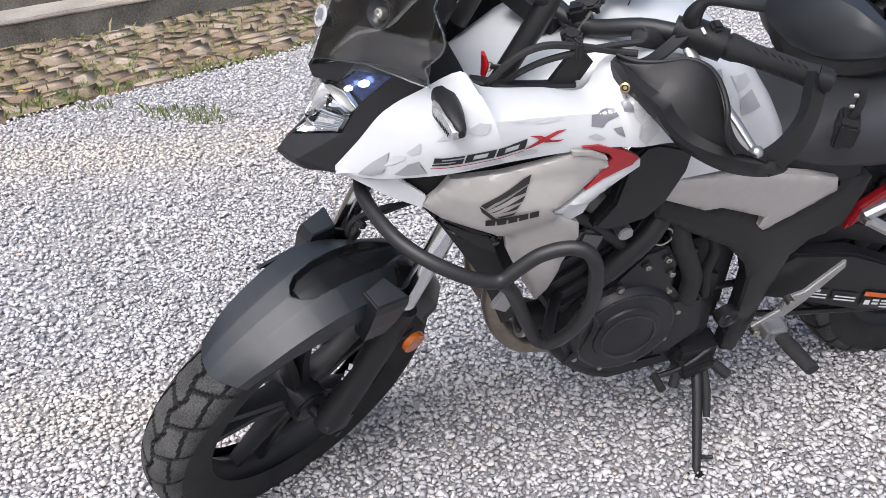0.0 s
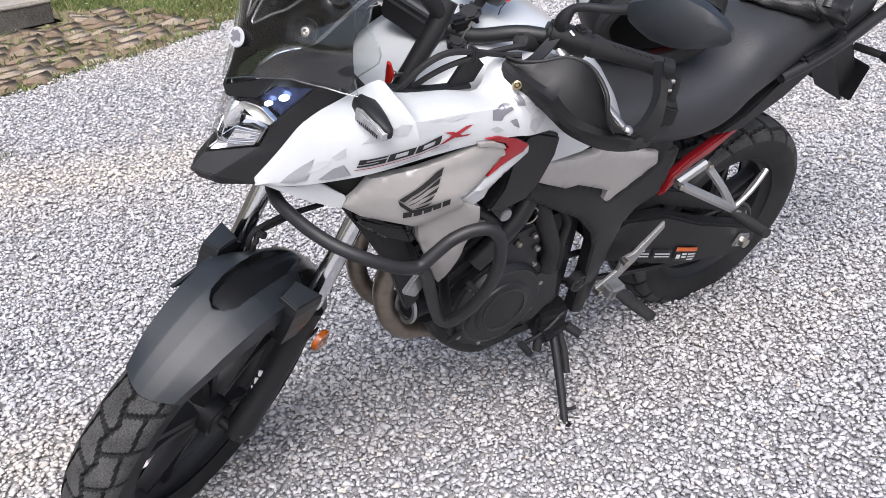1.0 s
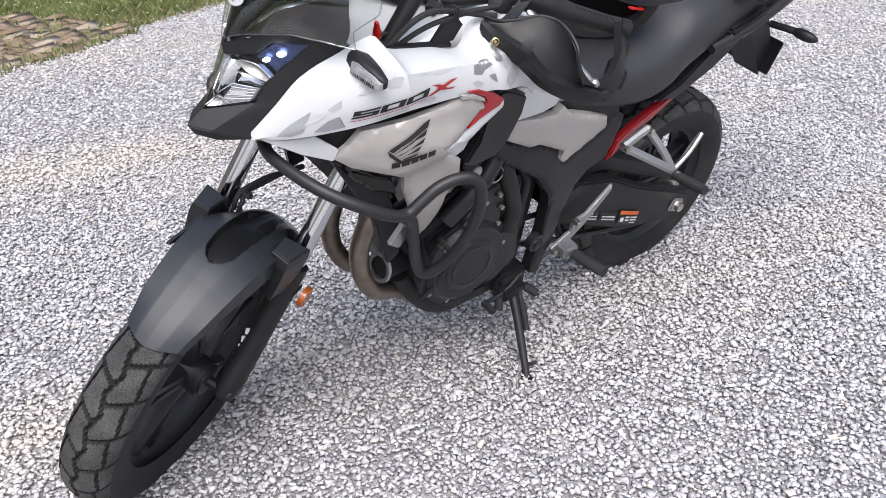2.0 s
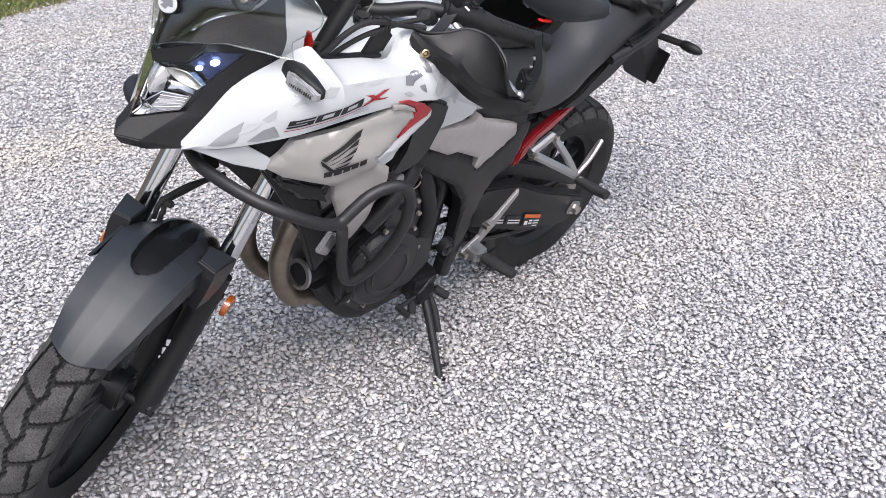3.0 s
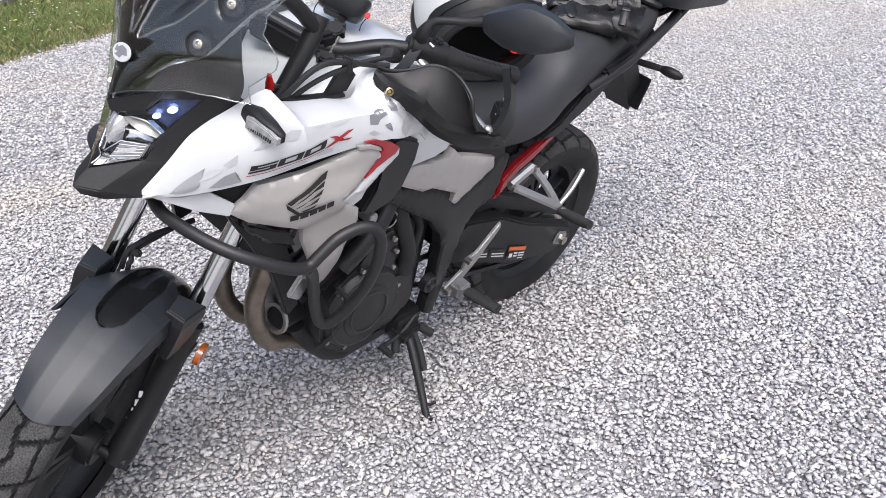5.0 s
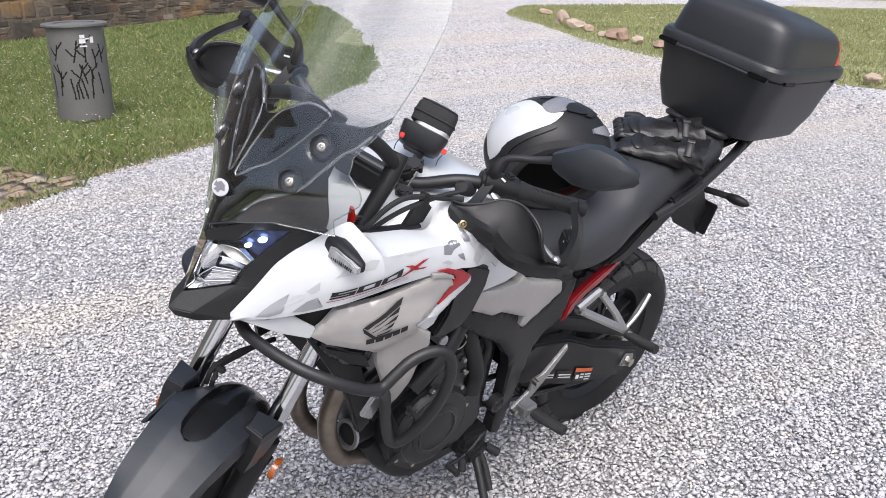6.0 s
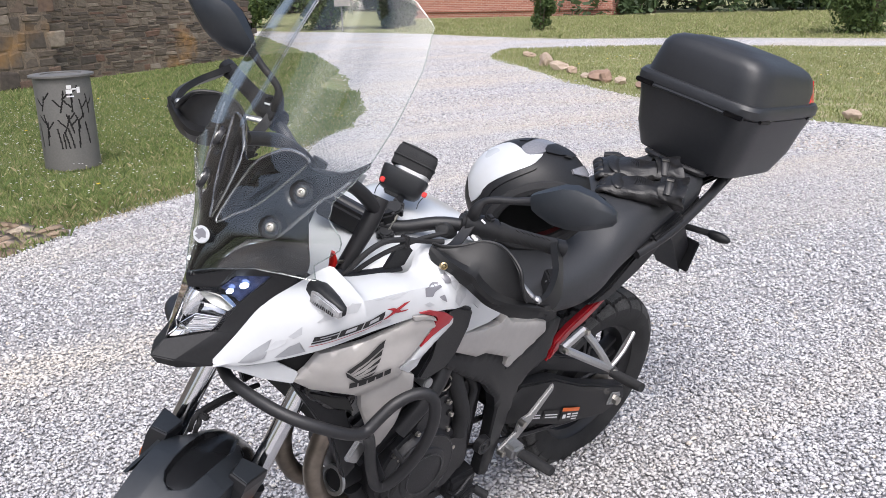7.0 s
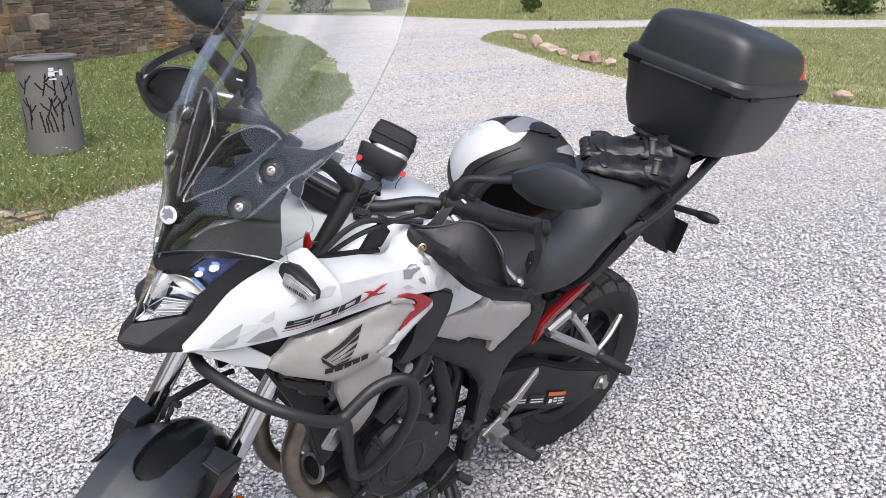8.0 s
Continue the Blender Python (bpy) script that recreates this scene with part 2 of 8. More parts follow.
def panel(outline, depth, thick=0.012, bevel=0.003, bm=None):
    """A plate cut to an outline of (x, z), lying at y = depth(x, z), bevelled all round."""
    bm = bm or bmesh.new()
    a = [bm.verts.new((x, depth(x, z), z)) for x, z in outline]
    f = bm.faces.new(a)
    r = bmesh.ops.extrude_face_region(bm, geom=[f])
    s = 1 if depth(*outline[0]) < 0 else -1
    bmesh.ops.translate(bm, vec=(0, s * thick, 0), verts=[v for v in r["geom"] if isinstance(v, bmesh.types.BMVert)])
    if bevel:
        rim = [e for e in bm.edges if e.calc_face_angle(0) > 0.9]
        bmesh.ops.bevel(bm, geom=rim, offset=bevel, segments=2, affect="EDGES", clamp_overlap=True)
    bmesh.ops.triangulate(bm, faces=[f for f in bm.faces if len(f.verts) > 4])
    return bm


def box(size, at=(0, 0, 0), turn=(0, 0, 0), bevel=0.004, taper=1.0, bm=None, seg=2):
    """A block with bevelled edges; taper narrows its top."""
    own = bmesh.new()
    bmesh.ops.create_cube(own, size=1)
    for v in own.verts:
        k = taper if v.co.z > 0 else 1.0
        v.co = Vector((v.co.x * size[0] * k, v.co.y * size[1] * k, v.co.z * size[2]))
    if bevel:
        bmesh.ops.bevel(own, geom=own.edges[:], offset=bevel, segments=seg, affect="EDGES", clamp_overlap=True)
    own.transform(pose(*at, *turn))
    return merge(bm, own)


def rod(a, b, r, r2=None, sides=16, bevel=0.0, bm=None):
    """A round rod from a to b."""
    a, b = Vector(a), Vector(b)
    own = bmesh.new()
    bmesh.ops.create_cone(own, cap_ends=True, segments=sides, radius1=r, radius2=r if r2 is None else r2, depth=(b - a).length)
    if bevel:
        rim = [e for e in own.edges if e.calc_face_angle(0) > 1.0]
        bmesh.ops.bevel(own, geom=rim, offset=bevel, segments=2, affect="EDGES", clamp_overlap=True)
    own.transform(Matrix.Translation((a + b) / 2) @ (b - a).to_track_quat("Z", "Y").to_matrix().to_4x4())
    return merge(bm, own)


def merge(bm, own):
    if bm is None:
        return own
    me = bpy.data.meshes.new("tmp")
    own.to_mesh(me)
    own.free()
    bm.from_mesh(me)
    bpy.data.meshes.remove(me)
    return bm


def lathe(profile, n=48, axis="y", bm=None, arc=2 * math.pi, start=0.0):
    """A profile of (offset along the axis, radius) turned round it."""
    bm = bm or bmesh.new()
    full = arc > 6.28
    angles = np.linspace(start, start + arc, n, endpoint=not full)
    rings = []
    for t in angles:
        c, s = math.cos(t), math.sin(t)
        rings.append([bm.verts.new((r * c, a, r * s) if axis == "y" else (r * c, r * s, a)) for a, r in profile])
    for i in range(n if full else n - 1):
        a, b = rings[i], rings[(i + 1) % n]
        for k in range(len(profile) - 1):
            bm.faces.new((a[k], b[k], b[k + 1], a[k + 1]))
    return bm


def lathe_at(profile, at, way, n=24):
    """A turned shape standing at a place, its axis along a way."""
    return moved(lathe(profile, n, "z"), Matrix.Translation(at) @ Vector(way).to_track_quat("Z", "Y").to_matrix().to_4x4())


def moved(bm, m):
    bm.transform(m)
    return bm


def flipped(bm):
    """The mirror image across the machine's middle plane."""
    bm.transform(Matrix.Diagonal((1, -1, 1, 1)))
    bmesh.ops.reverse_faces(bm, faces=bm.faces)
    return bm


def ball(r, at, scale=(1, 1, 1), sub=2, bm=None):
    own = bmesh.new()
    bmesh.ops.create_icosphere(own, subdivisions=sub, radius=r)
    own.transform(Matrix.Translation(at) @ Matrix.Diagonal((*scale, 1)))
    return merge(bm, own)

# ---- ground ----
def flat(name, outline, z, material, label, category, wob=0.0, kind="structure", cut=0.35):
    """A level area with an uneven edge."""
    pts = []
    for (x0, y0), (x1, y1) in zip(outline, outline[1:] + outline[:1]):
        n = max(1, min(60, int(math.hypot(x1 - x0, y1 - y0) / cut)))
        for i in range(n):
            x, y = x0 + (x1 - x0) * i / n, y0 + (y1 - y0) * i / n
            d = noise.noise_vector((x * 1.7, y * 1.7, 3.0)) * wob + noise.noise_vector((x * 6, y * 6, 9.0)) * wob * 0.5
            pts.append((x + d.x, y + d.y))
    bm = bmesh.new()
    f = bm.faces.new([bm.verts.new((x, y, z)) for x, y in pts])
    bmesh.ops.triangulate(bm, faces=[f])
    ob = part(name, bm, material, smooth=False)
    return tagged(ob, label, category, kind=kind), pts


def noise_ground(name, cols, scales, rough=0.95, bump=0.6, bscale=60.0, cells=None):
    """Ground cover: three colours mixed by noises at a large and a small scale."""
    m = bpy.data.materials.new(name)
    m.use_nodes = True
    n, l = m.node_tree.nodes, m.node_tree.links
    b = n["Principled BSDF"]
    tc = n.new("ShaderNodeTexCoord")
    a, c = n.new("ShaderNodeTexNoise"), n.new("ShaderNodeTexNoise")
    for node, s in ((a, scales[0]), (c, scales[1])):
        node.inputs["Scale"].default_value, node.inputs["Detail"].default_value = s, 8
        l.new(tc.outputs["Object"], node.inputs["Vector"])
    ra = n.new("ShaderNodeValToRGB")
    ra.color_ramp.elements[0].position, ra.color_ramp.elements[1].position = 0.38, 0.62
    ra.color_ramp.elements[0].color, ra.color_ramp.elements[1].color = (*cols[0], 1), (*cols[1], 1)
    l.new(a.outputs["Fac"], ra.inputs["Fac"])
    mx = n.new("ShaderNodeMix")
    mx.data_type = "RGBA"
    mr = n.new("ShaderNodeMapRange")
    mr.inputs["From Min"].default_value, mr.inputs["From Max"].default_value = 0.45, 0.65
    l.new(c.outputs["Fac"], mr.inputs["Value"])
    l.new(mr.outputs[0], mx.inputs["Factor"])
    l.new(ra.outputs["Color"], mx.inputs["A"])
    mx.inputs["B"].default_value = (*cols[2], 1)
    out = mx.outputs["Result"]
    bp = n.new("ShaderNodeBump")
    bp.inputs["Strength"].default_value, bp.inputs["Distance"].default_value = bump, 0.02
    if cells:
        v, vd = n.new("ShaderNodeTexVoronoi"), n.new("ShaderNodeTexVoronoi")
        vd.feature = "DISTANCE_TO_EDGE"
        for node in (v, vd):
            node.inputs["Scale"].default_value = cells
            l.new(tc.outputs["Object"], node.inputs["Vector"])
        g = n.new("ShaderNodeValToRGB")
        e = g.color_ramp.elements
        e[0].position, e[0].color = 0.05, (0.20, 0.20, 0.21, 1)
        e[1].position, e[1].color = 0.9, (0.74, 0.73, 0.73, 1)
        k = e.new(0.35)
        k.color = (0.52, 0.51, 0.515, 1)
        sep = n.new("ShaderNodeSeparateColor")
        l.new(v.outputs["Color"], sep.inputs[0])
        l.new(sep.outputs[0], g.inputs["Fac"])
        mul = n.new("ShaderNodeMix")
        mul.data_type, mul.blend_type = "RGBA", "MULTIPLY"
        mul.inputs["Factor"].default_value = 1.0
        l.new(g.outputs["Color"], mul.inputs["A"])
        l.new(out, mul.inputs["B"])
        out = mul.outputs["Result"]
        l.new(vd.outputs["Distance"], bp.inputs["Height"])
    else:
        bn = n.new("ShaderNodeTexNoise")
        bn.inputs["Scale"].default_value = bscale
        l.new(tc.outputs["Object"], bn.inputs["Vector"])
        l.new(bn.outputs["Fac"], bp.inputs["Height"])
    l.new(out, b.inputs["Base Color"])
    l.new(bp.outputs[0], b.inputs["Normal"])
    b.inputs["Roughness"].default_value = rough
    return m


M_EARTH = noise_ground("meadow_ground", ((0.07, 0.11, 0.03), (0.11, 0.16, 0.045), (0.16, 0.14, 0.08)), (0.5, 6))
M_LAWN = noise_ground("lawn_ground", ((0.115, 0.15, 0.045), (0.165, 0.20, 0.065), (0.27, 0.235, 0.13)), (0.7, 5))
# paler than the near lawn, for the island and the far lawn
M_LAWN2 = noise_ground("pale_lawn_ground", ((0.17, 0.195, 0.075), (0.23, 0.25, 0.10), (0.34, 0.30, 0.18)), (0.4, 4))
M_GRAVEL = noise_ground("pale_gravel", ((0.80, 0.785, 0.79), (0.86, 0.845, 0.835), (0.84, 0.77, 0.68)), (0.35, 0.6), cells=52.0)
M_GAPSHADE = mat("gravel_gap_grey", (0.36, 0.352, 0.35), 0.95, 0, 0.4, 300, bump=0.8, bscale=250)
M_DIRT = noise_ground("brown_joint_dirt", ((0.25, 0.19, 0.125), (0.31, 0.24, 0.165), (0.19, 0.19, 0.075)), (3, 14), bscale=150)

GRAVEL_EDGE = [(-9.0, 0.5), (-4.5, 3.0), (-2.3, 4.1), (-1.96, 4.34), (-1.62, 4.64), (-1.27, 4.88), (-0.87, 5.25), (-0.4, 5.6), (-0.08, 5.85)]
LAWN_EDGE = [(-0.08, 5.95), (0.2, 6.2), (0.55, 6.4), (0.85, 6.6), (1.27, 6.87), (1.85, 7.5), (2.44, 8.25), (3.07, 8.95), (3.72, 10.1), (4.35, 11.8), (5.45, 15.4), (6.55, 19.9), (7.35, 25.0), (8.2, 29.5)]
LAWN_LEFT = LAWN_EDGE + [(5.5, 33.0), (-4.0, 24.0), (-6.0, 9.0), (-1.35, 6.95), (-0.75, 6.75), (-0.45, 6.45)]
LAWN_RIGHT = [(8.95, 16.0), (8.7, 15.0), (8.1, 12.96), (7.49, 11.1), (7.18, 9.5), (7.12, 8.0), (7.3, 6.3), (7.45, 5.6), (7.9, 3.0), (9.5, -4.0), (32.0, -10.0), (26.0, 3.5), (16.45, 12.6), (13.25, 16.4), (11.6, 17.2), (10.5, 17.9), (9.57, 16.9)]
LAWN_FAR = [(27.0, 4.5), (18.3, 14.0), (16.5, 16.95), (13.55, 20.0), (12.8, 22.2), (12.4, 24.1), (11.6, 27.5), (9.4, 32.0), (6.0, 38.0), (12.0, 75.0), (70.0, 70.0), (75.0, 0.0)]
COBBLES = GRAVEL_EDGE[1:] + [(-0.45, 6.45), (-0.75, 6.7), (-1.3, 6.9), (-1.1, 6.45), (-1.35, 6.3), (-1.67, 6.14), (-2.3, 5.72), (-2.94, 5.47), (-5.5, 4.3)]

bm = bmesh.new()
bmesh.ops.create_grid(bm, x_segments=8, y_segments=8, size=400)
tagged(part("ground", moved(bm, pose(0, 0, -0.04)), M_EARTH, smooth=False), "green meadow ground reaching the horizon", "ground", kind="structure")
flat("gravel_drive", [(-9, -9), (60, -30), (60, 6), (14, 34), (4, 50), (-9, 20)], -0.02, M_GRAVEL, "pale grey crushed-stone gravel yard and drive", "gravel")
# darker sheet under the chips: the shade in their gaps is painted here
flat("gravel_gap_shade", [(-3.4, 1.0), (-0.9, 0.3), (2.5, -0.3), (5.0, 0.8), (6.2, 4.0), (5.4, 7.0), (3.4, 8.7), (2.6, 8.2), (1.4, 6.8), (-0.1, 5.7), (-2.3, 4.0), (-3.4, 3.4)], -0.0165, M_GAPSHADE, "sheet under the gravel chips, coloured darker as shade in the gaps", "gravel")
flat("lawn_1", LAWN_LEFT, -0.016, M_LAWN, "green daisy lawn beside the stone wall", "lawn", 0.12)
flat("lawn_2", LAWN_RIGHT, -0.016, M_LAWN2, "short grass island beside the drive", "lawn", 0.15)
flat("lawn_3", LAWN_FAR, -0.016, M_LAWN2, "far green lawn behind the drive", "lawn", 0.2, cut=1.0)
flat("cobble_bed", COBBLES, -0.003, M_DIRT, "brown dirt bed of the cobbled strip", "paving", 0.05)

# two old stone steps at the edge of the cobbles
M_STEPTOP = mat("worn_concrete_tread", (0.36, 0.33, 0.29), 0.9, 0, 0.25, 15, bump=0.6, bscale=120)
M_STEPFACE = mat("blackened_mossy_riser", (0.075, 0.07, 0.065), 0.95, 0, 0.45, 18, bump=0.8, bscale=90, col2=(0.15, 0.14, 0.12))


def stone_step(a, b, low, high, depth, name):
    """One long step: a rough block with a lighter slab as its tread."""
    a, b = Vector((*a, 0)), Vector((*b, 0))
    d = (b - a).normalized()
    back = Vector((-d.y, d.x, 0))
    top = empty(name, pose(0, 0, 0), "blackened stone step with a worn pale tread", "step", "stone steps")
    length = (b - a).length
    turn = math.degrees(math.atan2(d.y, d.x))
    mid = (a + b) / 2 + back * depth / 2
    bm = box((length, depth, high - low), (mid.x, mid.y, (high + low) / 2 - 0.012), (0, 0, turn), 0.012)
    bmesh.ops.subdivide_edges(bm, edges=[e for e in bm.edges if e.calc_length() > 0.5], cuts=40)
    for v in bm.verts:
        v.co += noise.noise_vector(v.co * 9) * 0.008
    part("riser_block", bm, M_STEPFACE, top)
    bm = box((length + 0.01, depth + 0.012, 0.028), (mid.x - back.x * 0.006, mid.y - back.y * 0.006, high - 0.012), (0, 0, turn), 0.008)
    bmesh.ops.subdivide_edges(bm, edges=[e for e in bm.edges if e.calc_length() > 0.5], cuts=40)
    for v in bm.verts:
        v.co += noise.noise_vector(v.co * 7) * 0.007
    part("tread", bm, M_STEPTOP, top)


STEP_D = Vector((1.82, 1.03, 0)).normalized()
STEP_N = Vector((-STEP_D.y, STEP_D.x, 0))
stone_step((-6.4, 3.52), (-1.13, 6.5), -0.02, 0.155, 0.34, "stone_step")
stone_step((-6.4 + STEP_N.x * 0.34, 3.52 + STEP_N.y * 0.34), (-1.13 + STEP_N.x * 0.34, 6.5 + STEP_N.y * 0.34), -0.02, 0.31, 0.5, "stone_step")

# unseen wall added behind the steps: closes the yard, darkens reflections in the screen
M_DARKWALL = mat("dark_unseen_wall", (0.125, 0.112, 0.098), 0.95, 0, 0.3, 3, bump=0.5, bscale=60)
c_ = Vector((-13.0, -0.21, 0)) + STEP_N * 0.95
e_ = Vector((-1.75, 6.15, 0)) + STEP_N * 0.95
m_ = (c_ + e_) / 2
tagged(part("wall_west", box(((e_ - c_).length, 0.3, 6.1), (m_.x, m_.y, 2.95), (0, 0, math.degrees(math.atan2(e_.y - c_.y, e_.x - c_.x))), 0.01), M_DARKWALL), "unseen plain wall added behind the steps to darken reflections", "wall", kind="structure")

# ---- the motorcycle: x to its rear, y to its right, z up; it leans on its side stand ----
BIKE = pose(0.3181, 1.7991, -0.0271, 15.576, 0, 16.719)
AXLE_F, AXLE_R = Vector((-0.748, 0, 0.327)), Vector((0.748, 0, 0.310))
HEAD = Vector((-0.856, 0, 0))
AX = Vector((0.454, 0, 0.891)).normalized()
STEER = Matrix.Translation(HEAD) @ Matrix.Rotation(0.509, 4, AX) @ Matrix.Translation(-HEAD)
bike = empty("motorcycle", BIKE, "white and silver adventure motorcycle on its side stand", "motorcycle")


def steered(bm):
    return moved(bm, STEER)


def along(s, y=0.0, ahead=0.0):
    """A point up the fork: s metres above the axle along the steering axis, ahead of the leg's line."""
    return Vector((AXLE_F.x + 0.040, y, AXLE_F.z)) + AX * s + Vector((-0.891, 0, 0.454)) * ahead


def tyre(R, half, shoulder, seed, lugs, groove=0.009):
    """A tyre with its tread grooves cut in, centred on its axle."""
    bm = bmesh.new()
    n, m = 20 * lugs, 44
    prof = []
    for k in range(m + 1):
        u = -1 + 2 * k / m
        prof.append((half * math.sin(u * 1.45) / math.sin(1.45), R - shoulder * abs(u) ** 2.3, u))
    prof = [(-half * 0.78, R - 0.105, -2), (-half * 0.97, R - 0.072, -2), (-half * 1.02, R - 0.05, -2)] + prof + [(half * 1.02, R - 0.05, 2), (half * 0.97, R - 0.072, 2), (half * 0.78, R - 0.105, 2)]
    rings = []
    for i in range(n):
        t = 2 * math.pi * i / n
        ph = i / 20.0
        ring = []
        for a, r, u in prof:
            cut = 0.0
            if abs(u) <= 1:
                side_ = 0.5 if u > 0 else 0.0
                w = (ph + side_ + 0.55 * abs(u)) % 1.0
                if w < 0.065:
                    cut = groove
                tri_ = abs((ph + 0.25) % 1.0 - 0.5) * 2
                if abs(u - (0.16 * tri_ - 0.08)) < 0.032:
                    cut = groove
                w2 = (ph + side_ + 0.55 * abs(u)) % 1.0
                if abs(abs(u) - (0.50 + 0.16 * w2)) < 0.028:
                    cut = groove
            rr = r - cut
            ring.append(bm.verts.new((rr * math.cos(t), a, rr * math.sin(t))))
        rings.append(ring)
    for i in range(n):
        a, b = rings[i], rings[(i + 1) % n]
        for k in range(len(prof) - 1):
            f = bm.faces.new((a[k], b[k], b[k + 1], a[k + 1]))
            high = all(abs(prof[j][2]) <= 1 and math.hypot(q.co.x, q.co.z) > prof[j][1] - 0.001 for j, q in ((k, a[k]), (k, b[k]), (k + 1, b[k + 1]), (k + 1, a[k + 1])))
            f.material_index = 1 if high else 0
    return bm


def rim(R, half):
    bm = lathe([(-half, R + 0.012), (-half, R - 0.004), (-half + 0.012, R - 0.010), (-half + 0.022, R - 0.028), (0, R - 0.034), (half - 0.022, R - 0.028), (half - 0.012, R - 0.010), (half, R - 0.004), (half, R + 0.012), (half - 0.008, R + 0.012), (half - 0.016, R), (0, R - 0.022), (-half + 0.016, R), (-half + 0.008, R + 0.012), (-half, R + 0.012)], 72)
    return bm


def spoke(R, t, split=0.16, w=0.017):
    """One Y-shaped cast spoke."""
    bm = bmesh.new()
    c = lambda r, a: (r * math.cos(a), 0, r * math.sin(a))
    for s in (-1, 1):
        loops = []
        for r, a, hw, hy in ((0.035, t + 0.25 * s, 0.016, 0.026), (R * 0.45, t + split * 0.8 * s, 0.013, 0.019), (R - 0.026, t + split * s, 0.012, 0.015)):
            p = Vector(c(r, a))
            side = Vector((-math.sin(a), 0, math.cos(a))) * hw
            loops.append([p - side * 0.6 + Vector((0, -hy, 0)), p + side * 0.6 + Vector((0, -hy, 0)), p + side + Vector((0, 0, 0)), p + side * 0.6 + Vector((0, hy, 0)), p - side * 0.6 + Vector((0, hy, 0)), p - side])
        loft(loops, bm)
    return bm


def wheel(name, R, half, rimR, rimhalf, centre, m, disc_side, lugs):
    place = lambda bm: moved(bm, m @ Matrix.Translation(centre))
    w = part(name, place(rim(rimR, rimhalf)), M_BAR, bike, "black cast wheel")
    part("tyre", place(tyre(R, half, 0.034 if half < 0.07 else 0.038, 1, lugs)), M_TYRE, w, "block-pattern tyre with dusty tread").data.materials.append(M_TREAD)
    for k in range(5):
        part("spoke", place(spoke(rimR, 0.3 + k * 2 * math.pi / 5)), M_BAR, w)
    part("hub", place(rod((0, -0.06, 0), (0, 0.06, 0), 0.042, bevel=0.006, sides=24)), M_BAR, w)
    part("axle", place(rod((0, -0.118, 0), (0, 0.118, 0), 0.012)), M_ENGINE, w)
    y = disc_side * 0.052
    part("brake_disc", place(lathe([(y, 0.105), (y, 0.15), (y + 0.005, 0.15), (y + 0.005, 0.105), (y, 0.105)], 48)), M_STEEL, w, "steel brake disc")
    return w


wheel("front_wheel", 0.327, 0.056, 0.245, 0.036, AXLE_F, STEER, 1, 25)
wheel("rear_wheel", 0.310, 0.080, 0.215, 0.06, AXLE_R, Matrix(), 1, 22)

# fork
for s, side in ((-1, "left"), (1, "right")):
    y = 0.097 * s
    leg = part("fork_leg", steered(tube([along(-0.035, y, 0.03), along(0.0, y, 0.02), along(0.12, y), along(0.30, y)], [0.024, 0.030, 0.027, 0.030], 16, 3)), M_MATTE, bike, "matte black fork slider")
    part("fork_tube", steered(rod(along(0.26, y), along(0.74, y), 0.0205, sides=24)), M_CHROME, bike, "chromed fork tube")
    part("axle_clamp", steered(box((0.05, 0.045, 0.06), along(-0.015, y), (0, 27, 0), 0.008)), M_ENGINE, leg)
    part("pinch_bolt", steered(rod(along(-0.05, y - 0.024, -0.0), along(-0.05, y + 0.024), 0.007, sides=10)), M_ENGINE, leg)
    # angular guard over the top of the slider, with a flat facet on top
    face_ = [Vector((x_, y_ * s, z_)) for x_, y_, z_ in ((-0.602, 0.072, 0.682), (-0.588, 0.120, 0.672), (-0.643, 0.110, 0.676), (-0.644, 0.076, 0.682))]
    mid_f = sum(face_, Vector()) / 4
    ring_ = lambda k, down, back: [mid_f + (p_ - mid_f) * k - AX * down + Vector((back, 0, 0)) for p_ in face_]
    guard = part("fork_guard", steered(loft([ring_(0.80, 0.110, 0.020), ring_(1.05, 0.070, 0.014), ring_(1.20, 0.022, 0.004), ring_(1.14, 0.003, 0.0), ring_(1.09, 0.0, 0.0)])), M_HUMP, leg, "angular black fork guard", False)
    part("guard_facet", steered(loft([ring_(1.03, 0.002, 0.0), ring_(0.99, -0.0015, 0.0)])), M_FENDER, guard, "flat grey facet", False)
    for k, (z0, hh) in enumerate(((0.040, 0.014), (0.060, 0.014), (0.088, 0.006), (0.104, 0.014), (0.124, 0.014))):
        c = along(z0, y - 0.016 * s, 0.024)
        part("slider_print", steered(box((0.002, 0.008, hh), c, (0, 27, -35 * s), 0)), M_PRINT, leg, "white unreadable print")
    rf = along(0.235, y * 1.45, -0.03)
    part("reflector", steered(moved(rod((0, -0.006, 0), (0, 0.006, 0), 0.024, sides=24, bevel=0.002), Matrix.Translation(rf))), M_AMBER, leg, "round amber reflector")
    part("reflector_bracket", steered(box((0.05, 0.004, 0.012), along(0.235, y * 1.25, -0.02), bevel=0.001)), M_BAR, leg)
for z, w in ((0.56, 0.25), (0.70, 0.22)):
    part("triple_clamp", steered(box((0.08, w, 0.032), along(z, 0), (0, 27, 0), 0.012)), M_BAR, bike)


def arc_pt(r, deg, y):
    t = math.radians(deg)
    return Vector((AXLE_F.x + r * math.cos(t), y, AXLE_F.z + r * math.sin(t)))


